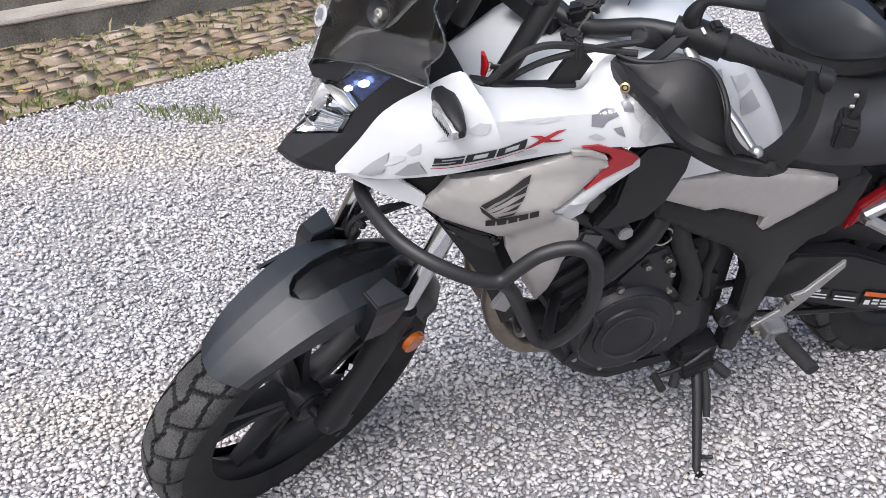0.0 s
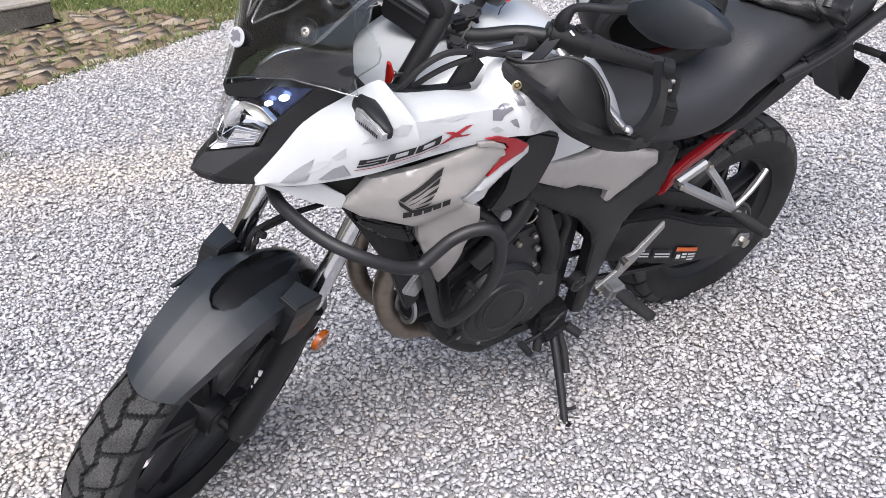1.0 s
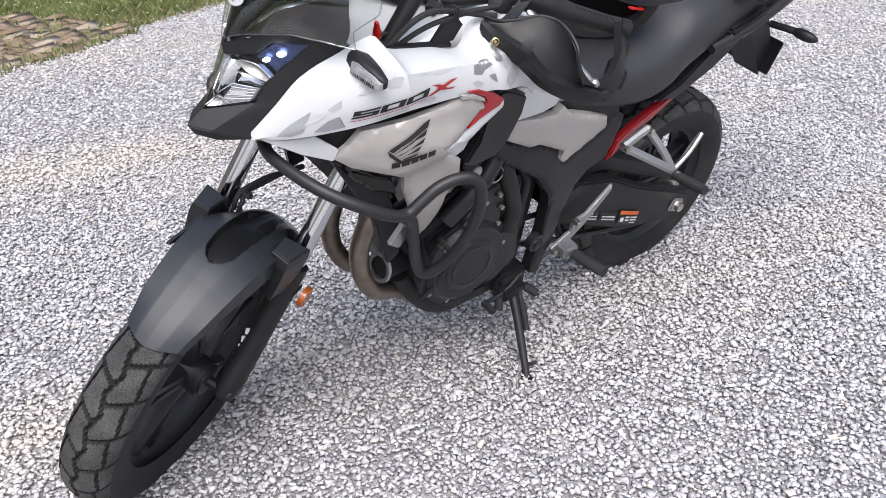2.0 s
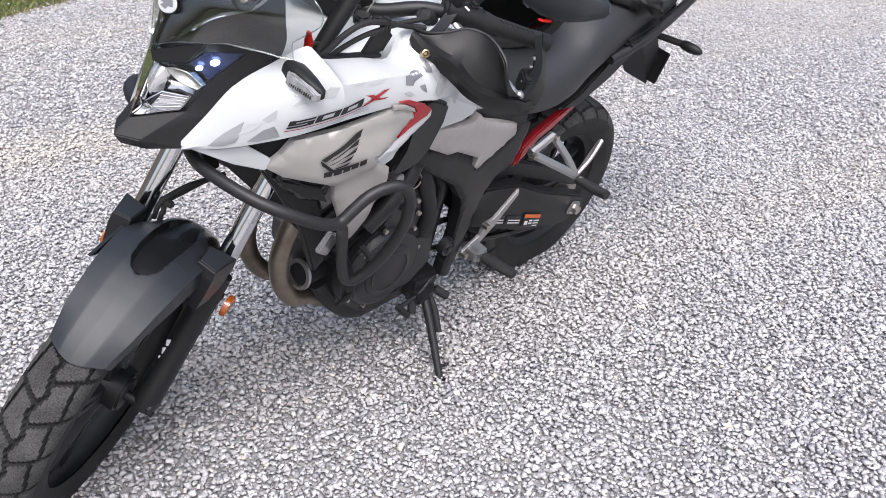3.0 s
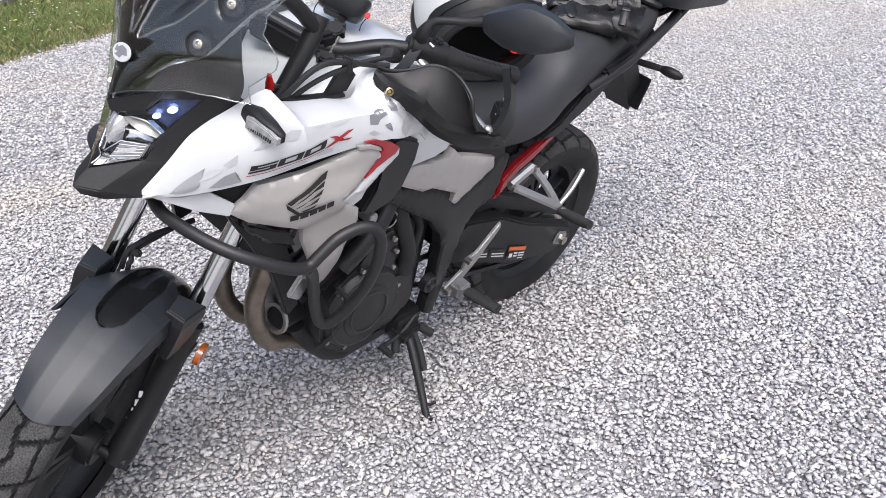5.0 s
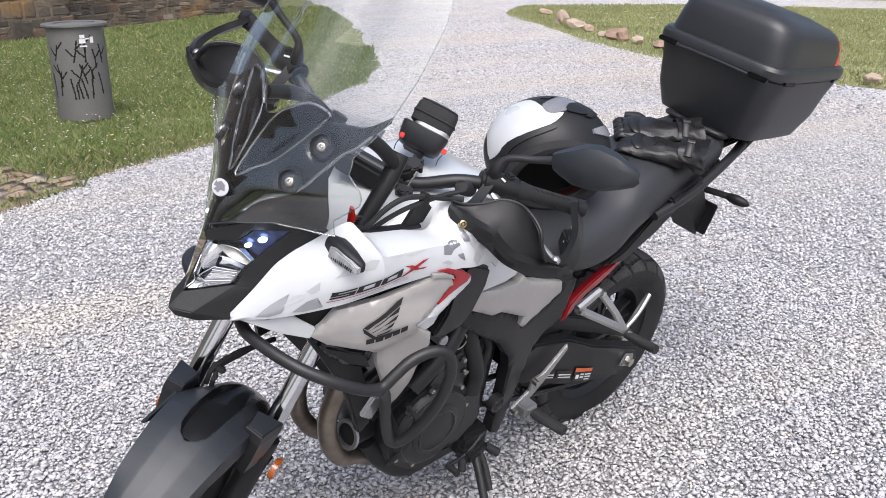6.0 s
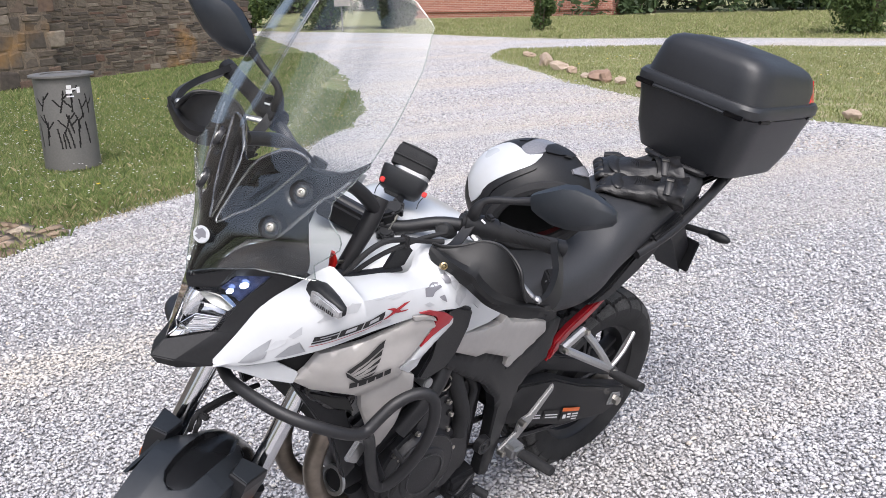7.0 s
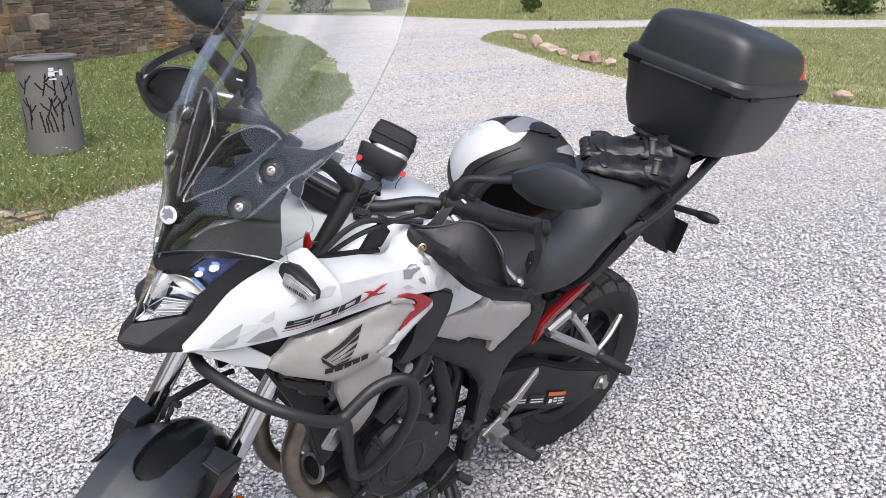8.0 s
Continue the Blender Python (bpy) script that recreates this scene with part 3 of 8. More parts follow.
# front fender: a folded shell close over the tyre, with a pocket between the fork legs and a round rear hump
FENDER = ((122, 0.332, 0.024, 0.054, 0.0100), (118, 0.335, 0.027, 0.058, 0.0095), (112, 0.339, 0.029, 0.063, 0.0090), (105, 0.344, 0.030, 0.068, 0.0090), (97, 0.352, 0.032, 0.073, 0.0100), (89, 0.362, 0.034, 0.078, 0.0120), (80, 0.371, 0.036, 0.081, 0.0150), (70, 0.374, 0.036, 0.082, 0.0180), (60, 0.376, 0.038, 0.080, 0.0200), (50, 0.376, 0.040, 0.078, 0.0200), (38, 0.372, 0.042, 0.074, 0.0200), (24, 0.366, 0.040, 0.070, 0.0200))


def smooth_step(x, a, b):
    t = min(1.0, max(0.0, (x - a) / (b - a)))
    return t * t * (3 - 2 * t)


def pocket(deg, y):
    """How deep the pocket is pressed in at a place on the fender, from 0 to 1."""
    w = float(np.interp(deg, (40, 62, 70, 80, 86, 89, 91), (0.0, 0.036, 0.037, 0.035, 0.030, 0.018, 0.0)))
    return 0.0 if w <= 0 else (1 - smooth_step(abs(y), w - 0.007, w)) * (1 - smooth_step(deg, 88.5, 91.0)) * smooth_step(deg, 46, 66)


def fender_grid(d0, d1, n):
    """Rows across the fender from one angle to another: skirt edge, fold, crease, middle and back."""
    rows = []
    for i in range(n + 1):
        deg = d0 + (d1 - d0) * i / n
        rc, yc, yf, dr = (float(np.interp(-deg, [-f[0] for f in FENDER], [f[k] for f in FENDER])) for k in (1, 2, 3, 4))
        hump = smooth_step(deg, 74, 56) if deg < 74 else 0.0
        ys = [-yf - 0.006, -yf - 0.001, -yf + 0.004] + [-yf + 0.004 + (yf - 0.004 - yc) * k / 5 for k in (1, 2, 3, 4)] + [yc * k / 20 for k in range(-20, 21)] + [yc + (yf - 0.004 - yc) * k / 5 for k in (1, 2, 3, 4)] + [yf - 0.004, yf + 0.001, yf + 0.006]
        row = []
        for k, y_ in enumerate(ys):
            a_ = abs(y_)
            r_ = rc - 0.0016 * min(1.0, a_ / yc) - (dr - 0.0016) * max(0.0, (a_ - yc) / (yf - yc)) - hump * 0.026 * min(1.0, a_ / yf) ** 2.2
            r_ -= 0.017 * pocket(deg, y_)
            if k in (0, len(ys) - 1):
                r_ -= 0.020 + 0.020 * smooth_step(deg, 110, 85) if deg > 85 else 0.040
            bow = 4.5 * min(1.0, a_ / 0.062) ** 1.6 * smooth_step(deg, 104, 122)
            row.append(arc_pt(r_, deg - bow, y_ - 0.006))
        rows.append(row)
    return rows


fender = part("front_fender", steered(sheet(fender_grid(122, 56, 176), 0.004, 1)), M_FENDER, bike, "satin dark grey front fender")
fender.data.materials.append(M_HUMP)
unturn = STEER.inverted()
for poly in fender.data.polygons:
    q_ = unturn @ poly.center
    deg_ = math.degrees(math.atan2(q_.z - AXLE_F.z, q_.x - AXLE_F.x))
    if pocket(deg_, q_.y + 0.006) > 0.02:
        poly.material_index = 1
part("fender_hump", steered(sheet(fender_grid(58, 20, 30), 0.004, 1)), M_HUMP, fender, "glossier black rounded rear half of the fender")
for s in (-1, 1):
    y = 0.080 * s
    pts = [arc_pt(0.345, 92, y), arc_pt(0.365, 66, y), arc_pt(0.345, 50, y), arc_pt(0.29, 46, y * 1.1), arc_pt(0.20, 50, y * 1.15), arc_pt(0.235, 62, y * 1.1), arc_pt(0.30, 76, y)]
    bm = bmesh.new()
    f = bm.faces.new([bm.verts.new(p) for p in pts])
    r = bmesh.ops.extrude_face_region(bm, geom=[f])
    bmesh.ops.translate(bm, vec=(0, 0.006 * s, 0), verts=[v for v in r["geom"] if isinstance(v, bmesh.types.BMVert)])
    bmesh.ops.triangulate(bm, faces=[f for f in bm.faces if len(f.verts) > 4])
    part("fender_skirt", steered(bm), M_FENDER, fender)
    part("fender_bolt", steered(rod(arc_pt(0.31, 66, y * 1.02), arc_pt(0.31, 66, y * 1.16), 0.006, sides=10)), M_STEEL, fender)

# nose cowl round the headlight, folded from flat faces
COWL = {
    "c0": (-0.706, 0, 0.896), "c1": (-0.692, 0, 0.874), "n1": (-0.680, -0.036, 0.898), "n2": (-0.668, -0.040, 0.878), "w0": (-0.620, -0.078, 0.888),
    "l0": (-0.676, 0, 0.924), "l1": (-0.606, -0.056, 0.948), "l2": (-0.592, -0.068, 0.982), "l3": (-0.578, -0.078, 1.012), "l4": (-0.533, -0.108, 1.070),
    "t1": (-0.603, -0.053, 1.038), "t3": (-0.580, -0.064, 1.060), "t0": (-0.634, 0, 1.020), "w1": (-0.580, -0.092, 0.953), "w2": (-0.543, -0.106, 1.011), "w3": (-0.486, -0.130, 1.055),
    "b0": (-0.640, 0, 1.044), "b1": (-0.578, -0.070, 1.082), "b2": (-0.506, -0.130, 1.090), "k1": (-0.50, 0, 0.89),
}
COWL_FACES = ["c0 n1 l1 l0", "c1 n2 n1 c0", "n1 n2 w0", "n1 w0 w1 l1", "l1 w1 l2", "l2 w1 w2 l3", "l3 w2 l4", "l4 w2 w3", "t0 b0 b1 t1", "t1 b1 t3", "t3 b1 b2 l4", "l4 b2 w3", "c1 k1 w0 n2"]


def folded(faces, both=True, thick=0.0, table=COWL):
    bm = bmesh.new()
    made = {}
    for s in ((1, -1) if both else (1,)):
        for f in faces:
            vs = []
            for k in f.split():
                p = Vector(table[k])
                p.y *= s
                key = tuple(round(c, 4) for c in p)
                made[key] = made.get(key) or bm.verts.new(p)
                vs.append(made[key])
            if s < 0:
                vs.reverse()
            bm.faces.new(vs)
    bmesh.ops.recalc_face_normals(bm, faces=bm.faces)
    if thick:
        bmesh.ops.solidify(bm, geom=bm.faces[:], thickness=thick)
        rimmed = [e for e in bm.edges if len(e.link_faces) == 2 and e.calc_face_angle(0) > 0.25]
        bmesh.ops.bevel(bm, geom=rimmed, offset=0.0025, segments=2, affect="EDGES", clamp_overlap=True)
    return bm


part("nose_cowl", folded(COWL_FACES, True, 0.004), M_MATTE, bike, "matte black beak round the headlight")
headlight = part("headlight", moved(box((0.05, 0.08, 0.06), (0, 0, 0), bevel=0.02), pose(-0.520, 0, 0.99, 0, -20, 0)), M_GLOSS, bike, "clear LED headlight, lit")
part("lens", folded(["l0 l1 l2 l3 t1 t0"], True, 0.0), M_LENS, headlight)
PAN = {k: tuple(Vector((v[0], v[1] * 0.93, 0.99 + (v[2] - 0.99) * 0.95)) + Vector((0.030, 0, -0.006))) for k, v in COWL.items()}
part("reflector_pan", folded(["l0 l1 l2 l3 t1 t0"], True, 0.0, PAN), M_LAMPPAN, headlight, "dark lamp housing")


def in_lamp(a, b, d, s):
    """A place in the lamp: a outwards, b upwards, d behind the lens."""
    q0, q1, q2, q3 = (Vector(COWL[k]) for k in ("l0", "l1", "l3", "t0"))
    p = (q0 * (1 - a) + q1 * a) * (1 - b) + (q3 * (1 - a) + q2 * a) * b + Vector((0.88, 0.36, -0.30)).normalized() * d
    return Vector((p.x, p.y * s, p.z))


for s in (1, -1):
    bm = folded(["l3 l4 t3 t1"], False)
    part("tail_lens", bm if s > 0 else flipped(bm), M_LENS, headlight, "blue-tinted side lens")
    bm = folded(["l3 l4 t3 t1"], False, 0.0, {k: tuple(Vector(v) + Vector((0.007, 0.004, -0.002))) for k, v in COWL.items()})
    part("tail_pan", bm if s > 0 else flipped(bm), M_BLUEPAN, headlight, "pale blue inner lens")
    for x, y, z, r in ((-0.5905, -0.068, 1.035, 0.0064), (-0.5690, -0.080, 1.047, 0.0082)):
        part("led", ball(r, (x, y * s, z), (1.1, 0.7, 0.62)), M_LED, headlight, "lit white LED")
    # chromed bowl, pale leaf beside it, faceted chrome under the leaf, ribbed low-beam lens and chromed floor
    rows = [[in_lamp(a, b, 0.003 + 0.012 * (1 - math.sin(3.14 * (a + 0.02) / 0.34)) + 0.008 * (1 - math.sin(3.14 * (b - 0.44) / 0.6)), s) for b in (0.46, 0.56, 0.66, 0.76, 0.86, 0.96)] for a in (0.01, 0.07, 0.13, 0.19, 0.25, 0.30)]
    part("reflector_bowl", sheet(rows, 0.002, 3), M_LAMPSILVER, headlight, "bright rounded reflector")
    rows = [[in_lamp(a, b, d, s) for a, b, d in r_] for r_ in (((0.22, 0.97, 0.004), (0.36, 0.87, 0.006), (0.52, 0.79, 0.006), (0.72, 0.73, 0.005), (0.92, 0.69, 0.003)), ((0.30, 0.99, 0.006), (0.46, 0.95, 0.014), (0.60, 0.90, 0.014), (0.78, 0.82, 0.011), (0.93, 0.76, 0.005)), ((0.40, 1.01, 0.003), (0.54, 1.01, 0.005), (0.68, 0.98, 0.005), (0.82, 0.90, 0.004), (0.95, 0.82, 0.003)))]
    part("lamp_leaf", sheet(rows, 0.002, 3), M_LAMPLEAF, headlight, "pale curved light guide")
    rows = [[in_lamp(a, b, d, s) for a, b, d in r_] for r_ in (((0.30, 0.78, 0.008), (0.50, 0.76, 0.014), (0.70, 0.71, 0.012), (0.90, 0.66, 0.006)), ((0.36, 0.66, 0.020), (0.54, 0.66, 0.020), (0.72, 0.61, 0.018), (0.88, 0.57, 0.010)), ((0.42, 0.56, 0.006), (0.58, 0.54, 0.008), (0.74, 0.51, 0.008), (0.87, 0.49, 0.004)))]
    part("lamp_shade", sheet(rows, 0.002, 1), M_CHROME, headlight, "faceted chrome strip")
    house = [in_lamp(a, b, 0.004, s) for a, b in ((0.15, 0.30), (0.36, 0.51), (0.87, 0.46), (0.86, 0.10), (0.46, 0.06))]
    part("housing_edge", tube(house, 0.0017, 6, 1, closed=True), M_CHROME, headlight, "bright housing edge")
    rows = [[in_lamp(0.17 + f * 0.68 + 0.12 * b * (1 - f), 0.10 + 0.36 * b + 0.06 * (1 - f) * (1 - b), 0.010 + 0.004 * f, s) for b in (0, 0.33, 0.67, 1)] for f in (0.1, 0.4, 0.7, 1.0)]
    cell = part("low_beam_housing", sheet(rows, 0.002, 1), M_LAMPGREY, headlight, "grey ribbed low-beam lens")
    for k in range(9):
        b = 0.12 + 0.042 * k
        part("lens_rib", tube([in_lamp(0.30 + 0.10 * b, b + 0.02, 0.006, s), in_lamp(0.58, b + 0.005, 0.0055, s), in_lamp(0.85, b - 0.01, 0.005, s)], 0.0011, 5, 1), M_CHROME if k % 2 else M_LAMPGREY, cell)
    rows = [[in_lamp(a, b, 0.004, s) for b in (0.25, 0.31, 0.36)] for a in (0.38, 0.55, 0.71)]
    part("lens_cell", sheet(rows, 0.001, 1), M_LAMPSILVER, cell, "bright lens window")
    rows = [[in_lamp(a, b, d, s) for a, b, d in ((0.06, 0.03, 0.003), (0.30, 0.0, 0.008), (0.56, 0.02, 0.010), (0.86, 0.03, 0.003))], [in_lamp(a, b, d, s) for a, b, d in ((0.08, 0.18, 0.012), (0.26, 0.10, 0.020), (0.54, 0.09, 0.020), (0.86, 0.10, 0.010))], [in_lamp(a, b, d, s) for a, b, d in ((0.11, 0.30, 0.005), (0.20, 0.22, 0.012), (0.44, 0.12, 0.012), (0.86, 0.14, 0.006))]]
    part("chrome_floor", sheet(rows, 0.002, 3), M_CHROME, headlight, "chromed lower reflector")
    rows = [[in_lamp(a, b, 0.005, s) for a, b in r_] for r_ in (((0.60, 1.05), (0.70, 0.98), (0.82, 0.90), (0.95, 0.81)), ((0.70, 1.08), (0.78, 1.03), (0.88, 0.97), (0.98, 0.88)))]
    part("blue_facet", sheet(rows, 0.001, 2), M_BLUELIT, headlight, "light blue inner facet")

# the tall clear screen, and the glossy black shield fixed behind it
SCREEN = ((-0.640, 1.048, -0.498, 0.185, 1.086), (-0.620, 1.100, -0.494, 0.202, 1.130), (-0.597, 1.150, -0.494, 0.236, 1.175), (-0.556, 1.215, -0.472, 0.245, 1.235), (-0.536, 1.250, -0.455, 0.230, 1.270), (-0.512, 1.300, -0.436, 0.216, 1.310), (-0.465, 1.380, -0.386, 0.216, 1.382), (-0.415, 1.465, -0.335, 0.206, 1.465), (-0.376, 1.530, -0.303, 0.184, 1.530), (-0.358, 1.560, -0.312, 0.140, 1.560), (-0.350, 1.575, -0.338, 0.060, 1.575))


def on_screen(u, v, back=0.0):
    """A place on the screen: u across from -1 to 1, v up its rows; back is metres behind it."""
    cx, cz, ex, w, ez = (float(np.interp(v, range(len(SCREEN)), col)) for col in zip(*SCREEN))
    keel = float(np.interp(v, (0, 3, 6.5), (1.25, 1.3, 1.8)))
    p = Vector((cx + (ex - cx) * abs(u) ** keel, w * u, cz + (ez - cz) * u * u))
    n = Vector((0.80, -0.75 * math.tanh(2.2 * u), -0.45)).normalized()
    return p + n * back


def ramp01(x, a, b):
    t = min(1.0, max(0.0, (x - a) / (b - a)))
    return t * t * (3 - 2 * t)


def low_edge(u):
    return float(np.interp(abs(u), (0, 0.2, 0.55, 0.8, 1.0), (0.1, 0.45, 0.72, 0.55, 0.2)))


rows = []
for i in range(49):
    f = i / 48
    row = []
    for j in range(37):
        u = -1 + 2 * j / 36
        v = low_edge(u) + (10 - low_edge(u)) * f
        u *= float(np.interp(v, (0.2, 1.0, 2.0, 2.35, 2.85, 3.5, 4.4, 5.0), (1.0, 0.93, 1.0, 0.98, 0.82, 0.81, 0.93, 1.0)))
        crease = 0.013 * (ramp01(abs(u), 0.22, 0.34) - ramp01(abs(u), 0.52, 0.64)) * ramp01(v, 4.2, 6.0)
        row.append(on_screen(u, v, crease))
    rows.append(row)
screen = part("windscreen", sheet(rows, 0.0035, 1), M_GLASS, bike, "tall clear touring windscreen")
screen.visible_shadow = False
rim_line = [r[0] for r in rows] + rows[-1][1:-1] + [r[-1] for r in rows[::-1]] + rows[0][-2:0:-1]
part("screen_edge", tube(rim_line, 0.0012, 6, 1, closed=True), M_EDGE, screen, "pale polished edge of the screen")

V_OUT = [(0.03, 2.05), (0.16, 2.35), (0.29, 2.75), (0.52, 4.45), (0.54, 4.80), (0.37, 4.92), (0.22, 4.62), (0.08, 3.95)]
V_IN = [(0.09, 2.6), (0.20, 2.75), (0.42, 4.2), (0.30, 4.15), (0.16, 3.7)]


def edge_gap(poly, u, v):
    """How far (u, v) lies inside a polygon; negative outside."""
    best, inside = 9.0, False
    for (a, b), (c, d) in zip(poly, poly[1:] + poly[:1]):
        b, d, w = b * 0.2, d * 0.2, v * 0.2
        t = max(0, min(1, ((u - a) * (c - a) + (w - b) * (d - b)) / ((c - a) ** 2 + (d - b) ** 2)))
        best = min(best, math.hypot(a + t * (c - a) - u, b + t * (d - b) - w))
        if (b > w) != (d > w) and u < (c - a) * (w - b) / (d - b) + a:
            inside = not inside
    return best if inside else -best


SCREWS = ((0.47, 2.3), (0.57, 3.6))
rows = []
for j in range(81):
    u = -1 + j / 40
    au = abs(u)
    lo = float(np.interp(au, (0, 0.15, 0.33, 0.5, 0.57, 0.63, 0.73, 0.8, 0.9, 1.0), (0.15, 0.5, 1.5, 2.0, 2.2, 2.7, 3.5, 3.8, 4.4, 5.0)))
    hi = float(np.interp(au, (0, 0.08, 0.25, 0.37, 0.5, 0.55, 0.6, 0.75, 0.9, 1.0), (4.1, 4.2, 4.75, 4.98, 4.92, 4.72, 4.46, 4.42, 4.8, 5.12)))
    row = []
    for i in range(61):
        v = lo + (hi - lo) * i / 60
        g = edge_gap(V_OUT, au, v)
        back = 0.007 + 0.012 * ramp01(g, -0.015, 0.04) + 0.007 * ramp01(edge_gap(V_IN, au, v), -0.015, 0.03)
        back += 0.006 * (1 - ramp01((v - lo) * 0.045, 0.0, 0.020)) * (au > 0.1)
        for a, b in SCREWS:
            back += 0.007 * (1 - ramp01((on_screen(au, v) - on_screen(a, b)).length, 0.020, 0.034))
        row.append(on_screen(u, v, back))
    rows.append(row)
shield = part("screen_shield", sheet(rows, 0.004, 1), M_SHIELD, bike, "gloss black sculpted shield behind the screen")
for s in (-1, 1):
    # outer and lower ridges are coloured pale to paint in their highlights
    part("shield_ridge", tube([on_screen(u * s, v, 0.008) for u, v in V_OUT], 0.0030, 8, 4, closed=True), M_STREAK, shield, "moulded ridge with its highlight painted pale")
    part("shield_ridge", tube([on_screen(u * s, v, 0.016) for u, v in V_IN], [0.0022] * 5, 8, 4, closed=True), M_SHIELD, shield, "inner moulded ridge")
    part("shield_ridge", tube([on_screen(u * s, v, 0.009) for u, v in ((0.24, 0.95), (0.34, 1.52), (0.50, 2.0), (0.57, 2.22), (0.63, 2.7), (0.73, 3.5), (0.80, 3.8), (0.9, 4.4))], 0.0032, 8, 4), M_STREAK, shield, "lower ridge with its highlight painted pale")
    part("shield_ridge", tube([on_screen(u * s, v, 0.008) for u, v in ((0.14, 2.3), (0.24, 2.9), (0.34, 3.6), (0.40, 4.2))], [0.002, 0.006, 0.006, 0.002], 8, 4), M_SHIELD, shield, "rounded moulded ridge")
# dark cover that closes the nose behind the clear foot of the screen
rows = [[on_screen(w * k / 6, low_edge(w * k / 6) + v, b + 0.012 * abs(w * k / 6)) for k in range(-6, 7)] for v, w, b in ((0.0, 0.90, 0.018), (0.4, 0.89, 0.022), (0.8, 0.85, 0.030), (1.3, 0.77, 0.044), (1.9, 0.66, 0.066), (2.4, 0.54, 0.090))]
part("instrument_cover", sheet(rows, 0.004, 3), M_MATTE, bike, "black cover behind the foot of the screen")
# printed dots that fade the shield out into the clear screen
for s in (-1, 1):
    bm = bmesh.new()
    for i in range(44):
        for k in range(32):
            u, v = 0.50 + 0.011 * i + 0.0055 * (k % 2), 4.42 + 0.031 * k
            if v < float(np.interp(u, (0.5, 0.6, 0.75, 0.9, 1.0), (4.72, 4.46, 4.42, 4.8, 5.12))) or u > 0.97 or v > 5.35:
                continue
            c, r = on_screen(u * s, v, 0.0045), 0.00095 * (1 - (v - 4.4) / 1.5)
            e = on_screen(u * s, v + 0.1, 0.0045)
            up_ = (e - c).normalized()
            sd = (on_screen((u + 0.01) * s, v, 0.0045) - c).normalized()
            bm.faces.new([bm.verts.new(c + r * (math.cos(a) * sd + math.sin(a) * up_)) for a in np.linspace(0, 2 * math.pi, 6, endpoint=False)])
    part("dot_print", bm, M_STICKER, screen, "fading printed black dots")
for s in (-1, 1):
    for u, v in SCREWS:
        c = on_screen(u * s, v, 0)
        n = -Vector((0.80, -0.75 * math.tanh(2.2 * u * s), -0.45)).normalized()
        to = Matrix.Translation(c) @ n.to_track_quat("Z", "Y").to_matrix().to_4x4()
        washer = part("screen_screw", moved(lathe([(-0.010, 0.0), (-0.009, 0.010), (-0.003, 0.017), (0.001, 0.0195), (-0.002, 0.021), (-0.010, 0.020)], 28, "z"), to), M_WASHER, screen, "screw in a dished washer")
        part("screw_head", moved(lathe([(0.000, 0.0), (-0.001, 0.003), (0.0025, 0.0042), (0.002, 0.007), (-0.002, 0.009), (-0.012, 0.009)], 20, "z"), to), M_STEEL, washer, "steel socket screw")
n = Vector((-0.80, 0, 0.56)).normalized()
to = Matrix.Translation(Vector((-0.611, -0.002, 1.122))) @ n.to_track_quat("Z", "Y").to_matrix().to_4x4()
badge = part("badge", moved(rod((0, 0, 0), (0, 0, 0.003), 0.0225, sides=32, bevel=0.001), to @ Matrix.Diagonal((1, 0.66, 1, 1))), M_WHITE, screen, "round badge with a plain grey shape")
bm = bmesh.new()
bm.faces.new([bm.verts.new((x, y, 0.0038)) for x, y in ((0.016, 0.0), (0.008, 0.011), (-0.004, 0.013), (-0.010, 0.006), (-0.015, 0.008), (-0.014, -0.004), (-0.006, -0.003), (-0.010, -0.011), (0.004, -0.012), (0.006, -0.004))])
part("badge_shape", moved(bm, to @ Matrix.Diagonal((1.1, 0.80, 1, 1))), M_GREYD, badge)

# white upper fairing, one shell each side
TOP = [(-0.622, -0.074, 0.902), (-0.585, -0.088, 0.953), (-0.545, -0.104, 1.012), (-0.495, -0.128, 1.054), (-0.446, -0.160, 1.096), (-0.415, -0.162, 1.067), (-0.325, -0.172, 1.056), (-0.265, -0.178, 1.047), (-0.226, -0.162, 1.086), (-0.15, -0.180, 1.092), (-0.08, -0.18, 1.07)]
MID_ = [(-0.623, -0.077, 0.897), (-0.578, -0.116, 0.938), (-0.534, -0.158, 0.984), (-0.482, -0.198, 1.024), (-0.425, -0.224, 1.049), (-0.398, -0.229, 1.049), (-0.318, -0.236, 1.048), (-0.243, -0.242, 1.044), (-0.215, -0.244, 1.055), (-0.145, -0.241, 1.052), (-0.075, -0.212, 1.005)]
LOW = [(-0.624, -0.079, 0.889), (-0.573, -0.130, 0.908), (-0.528, -0.166, 0.927), (-0.473, -0.204, 0.952), (-0.41, -0.228, 0.974), (-0.385, -0.233, 0.979), (-0.306, -0.247, 0.990), (-0.235, -0.257, 0.992), (-0.20, -0.262, 0.988), (-0.13, -0.242, 0.968), (-0.06, -0.205, 0.914)]
sides = {}
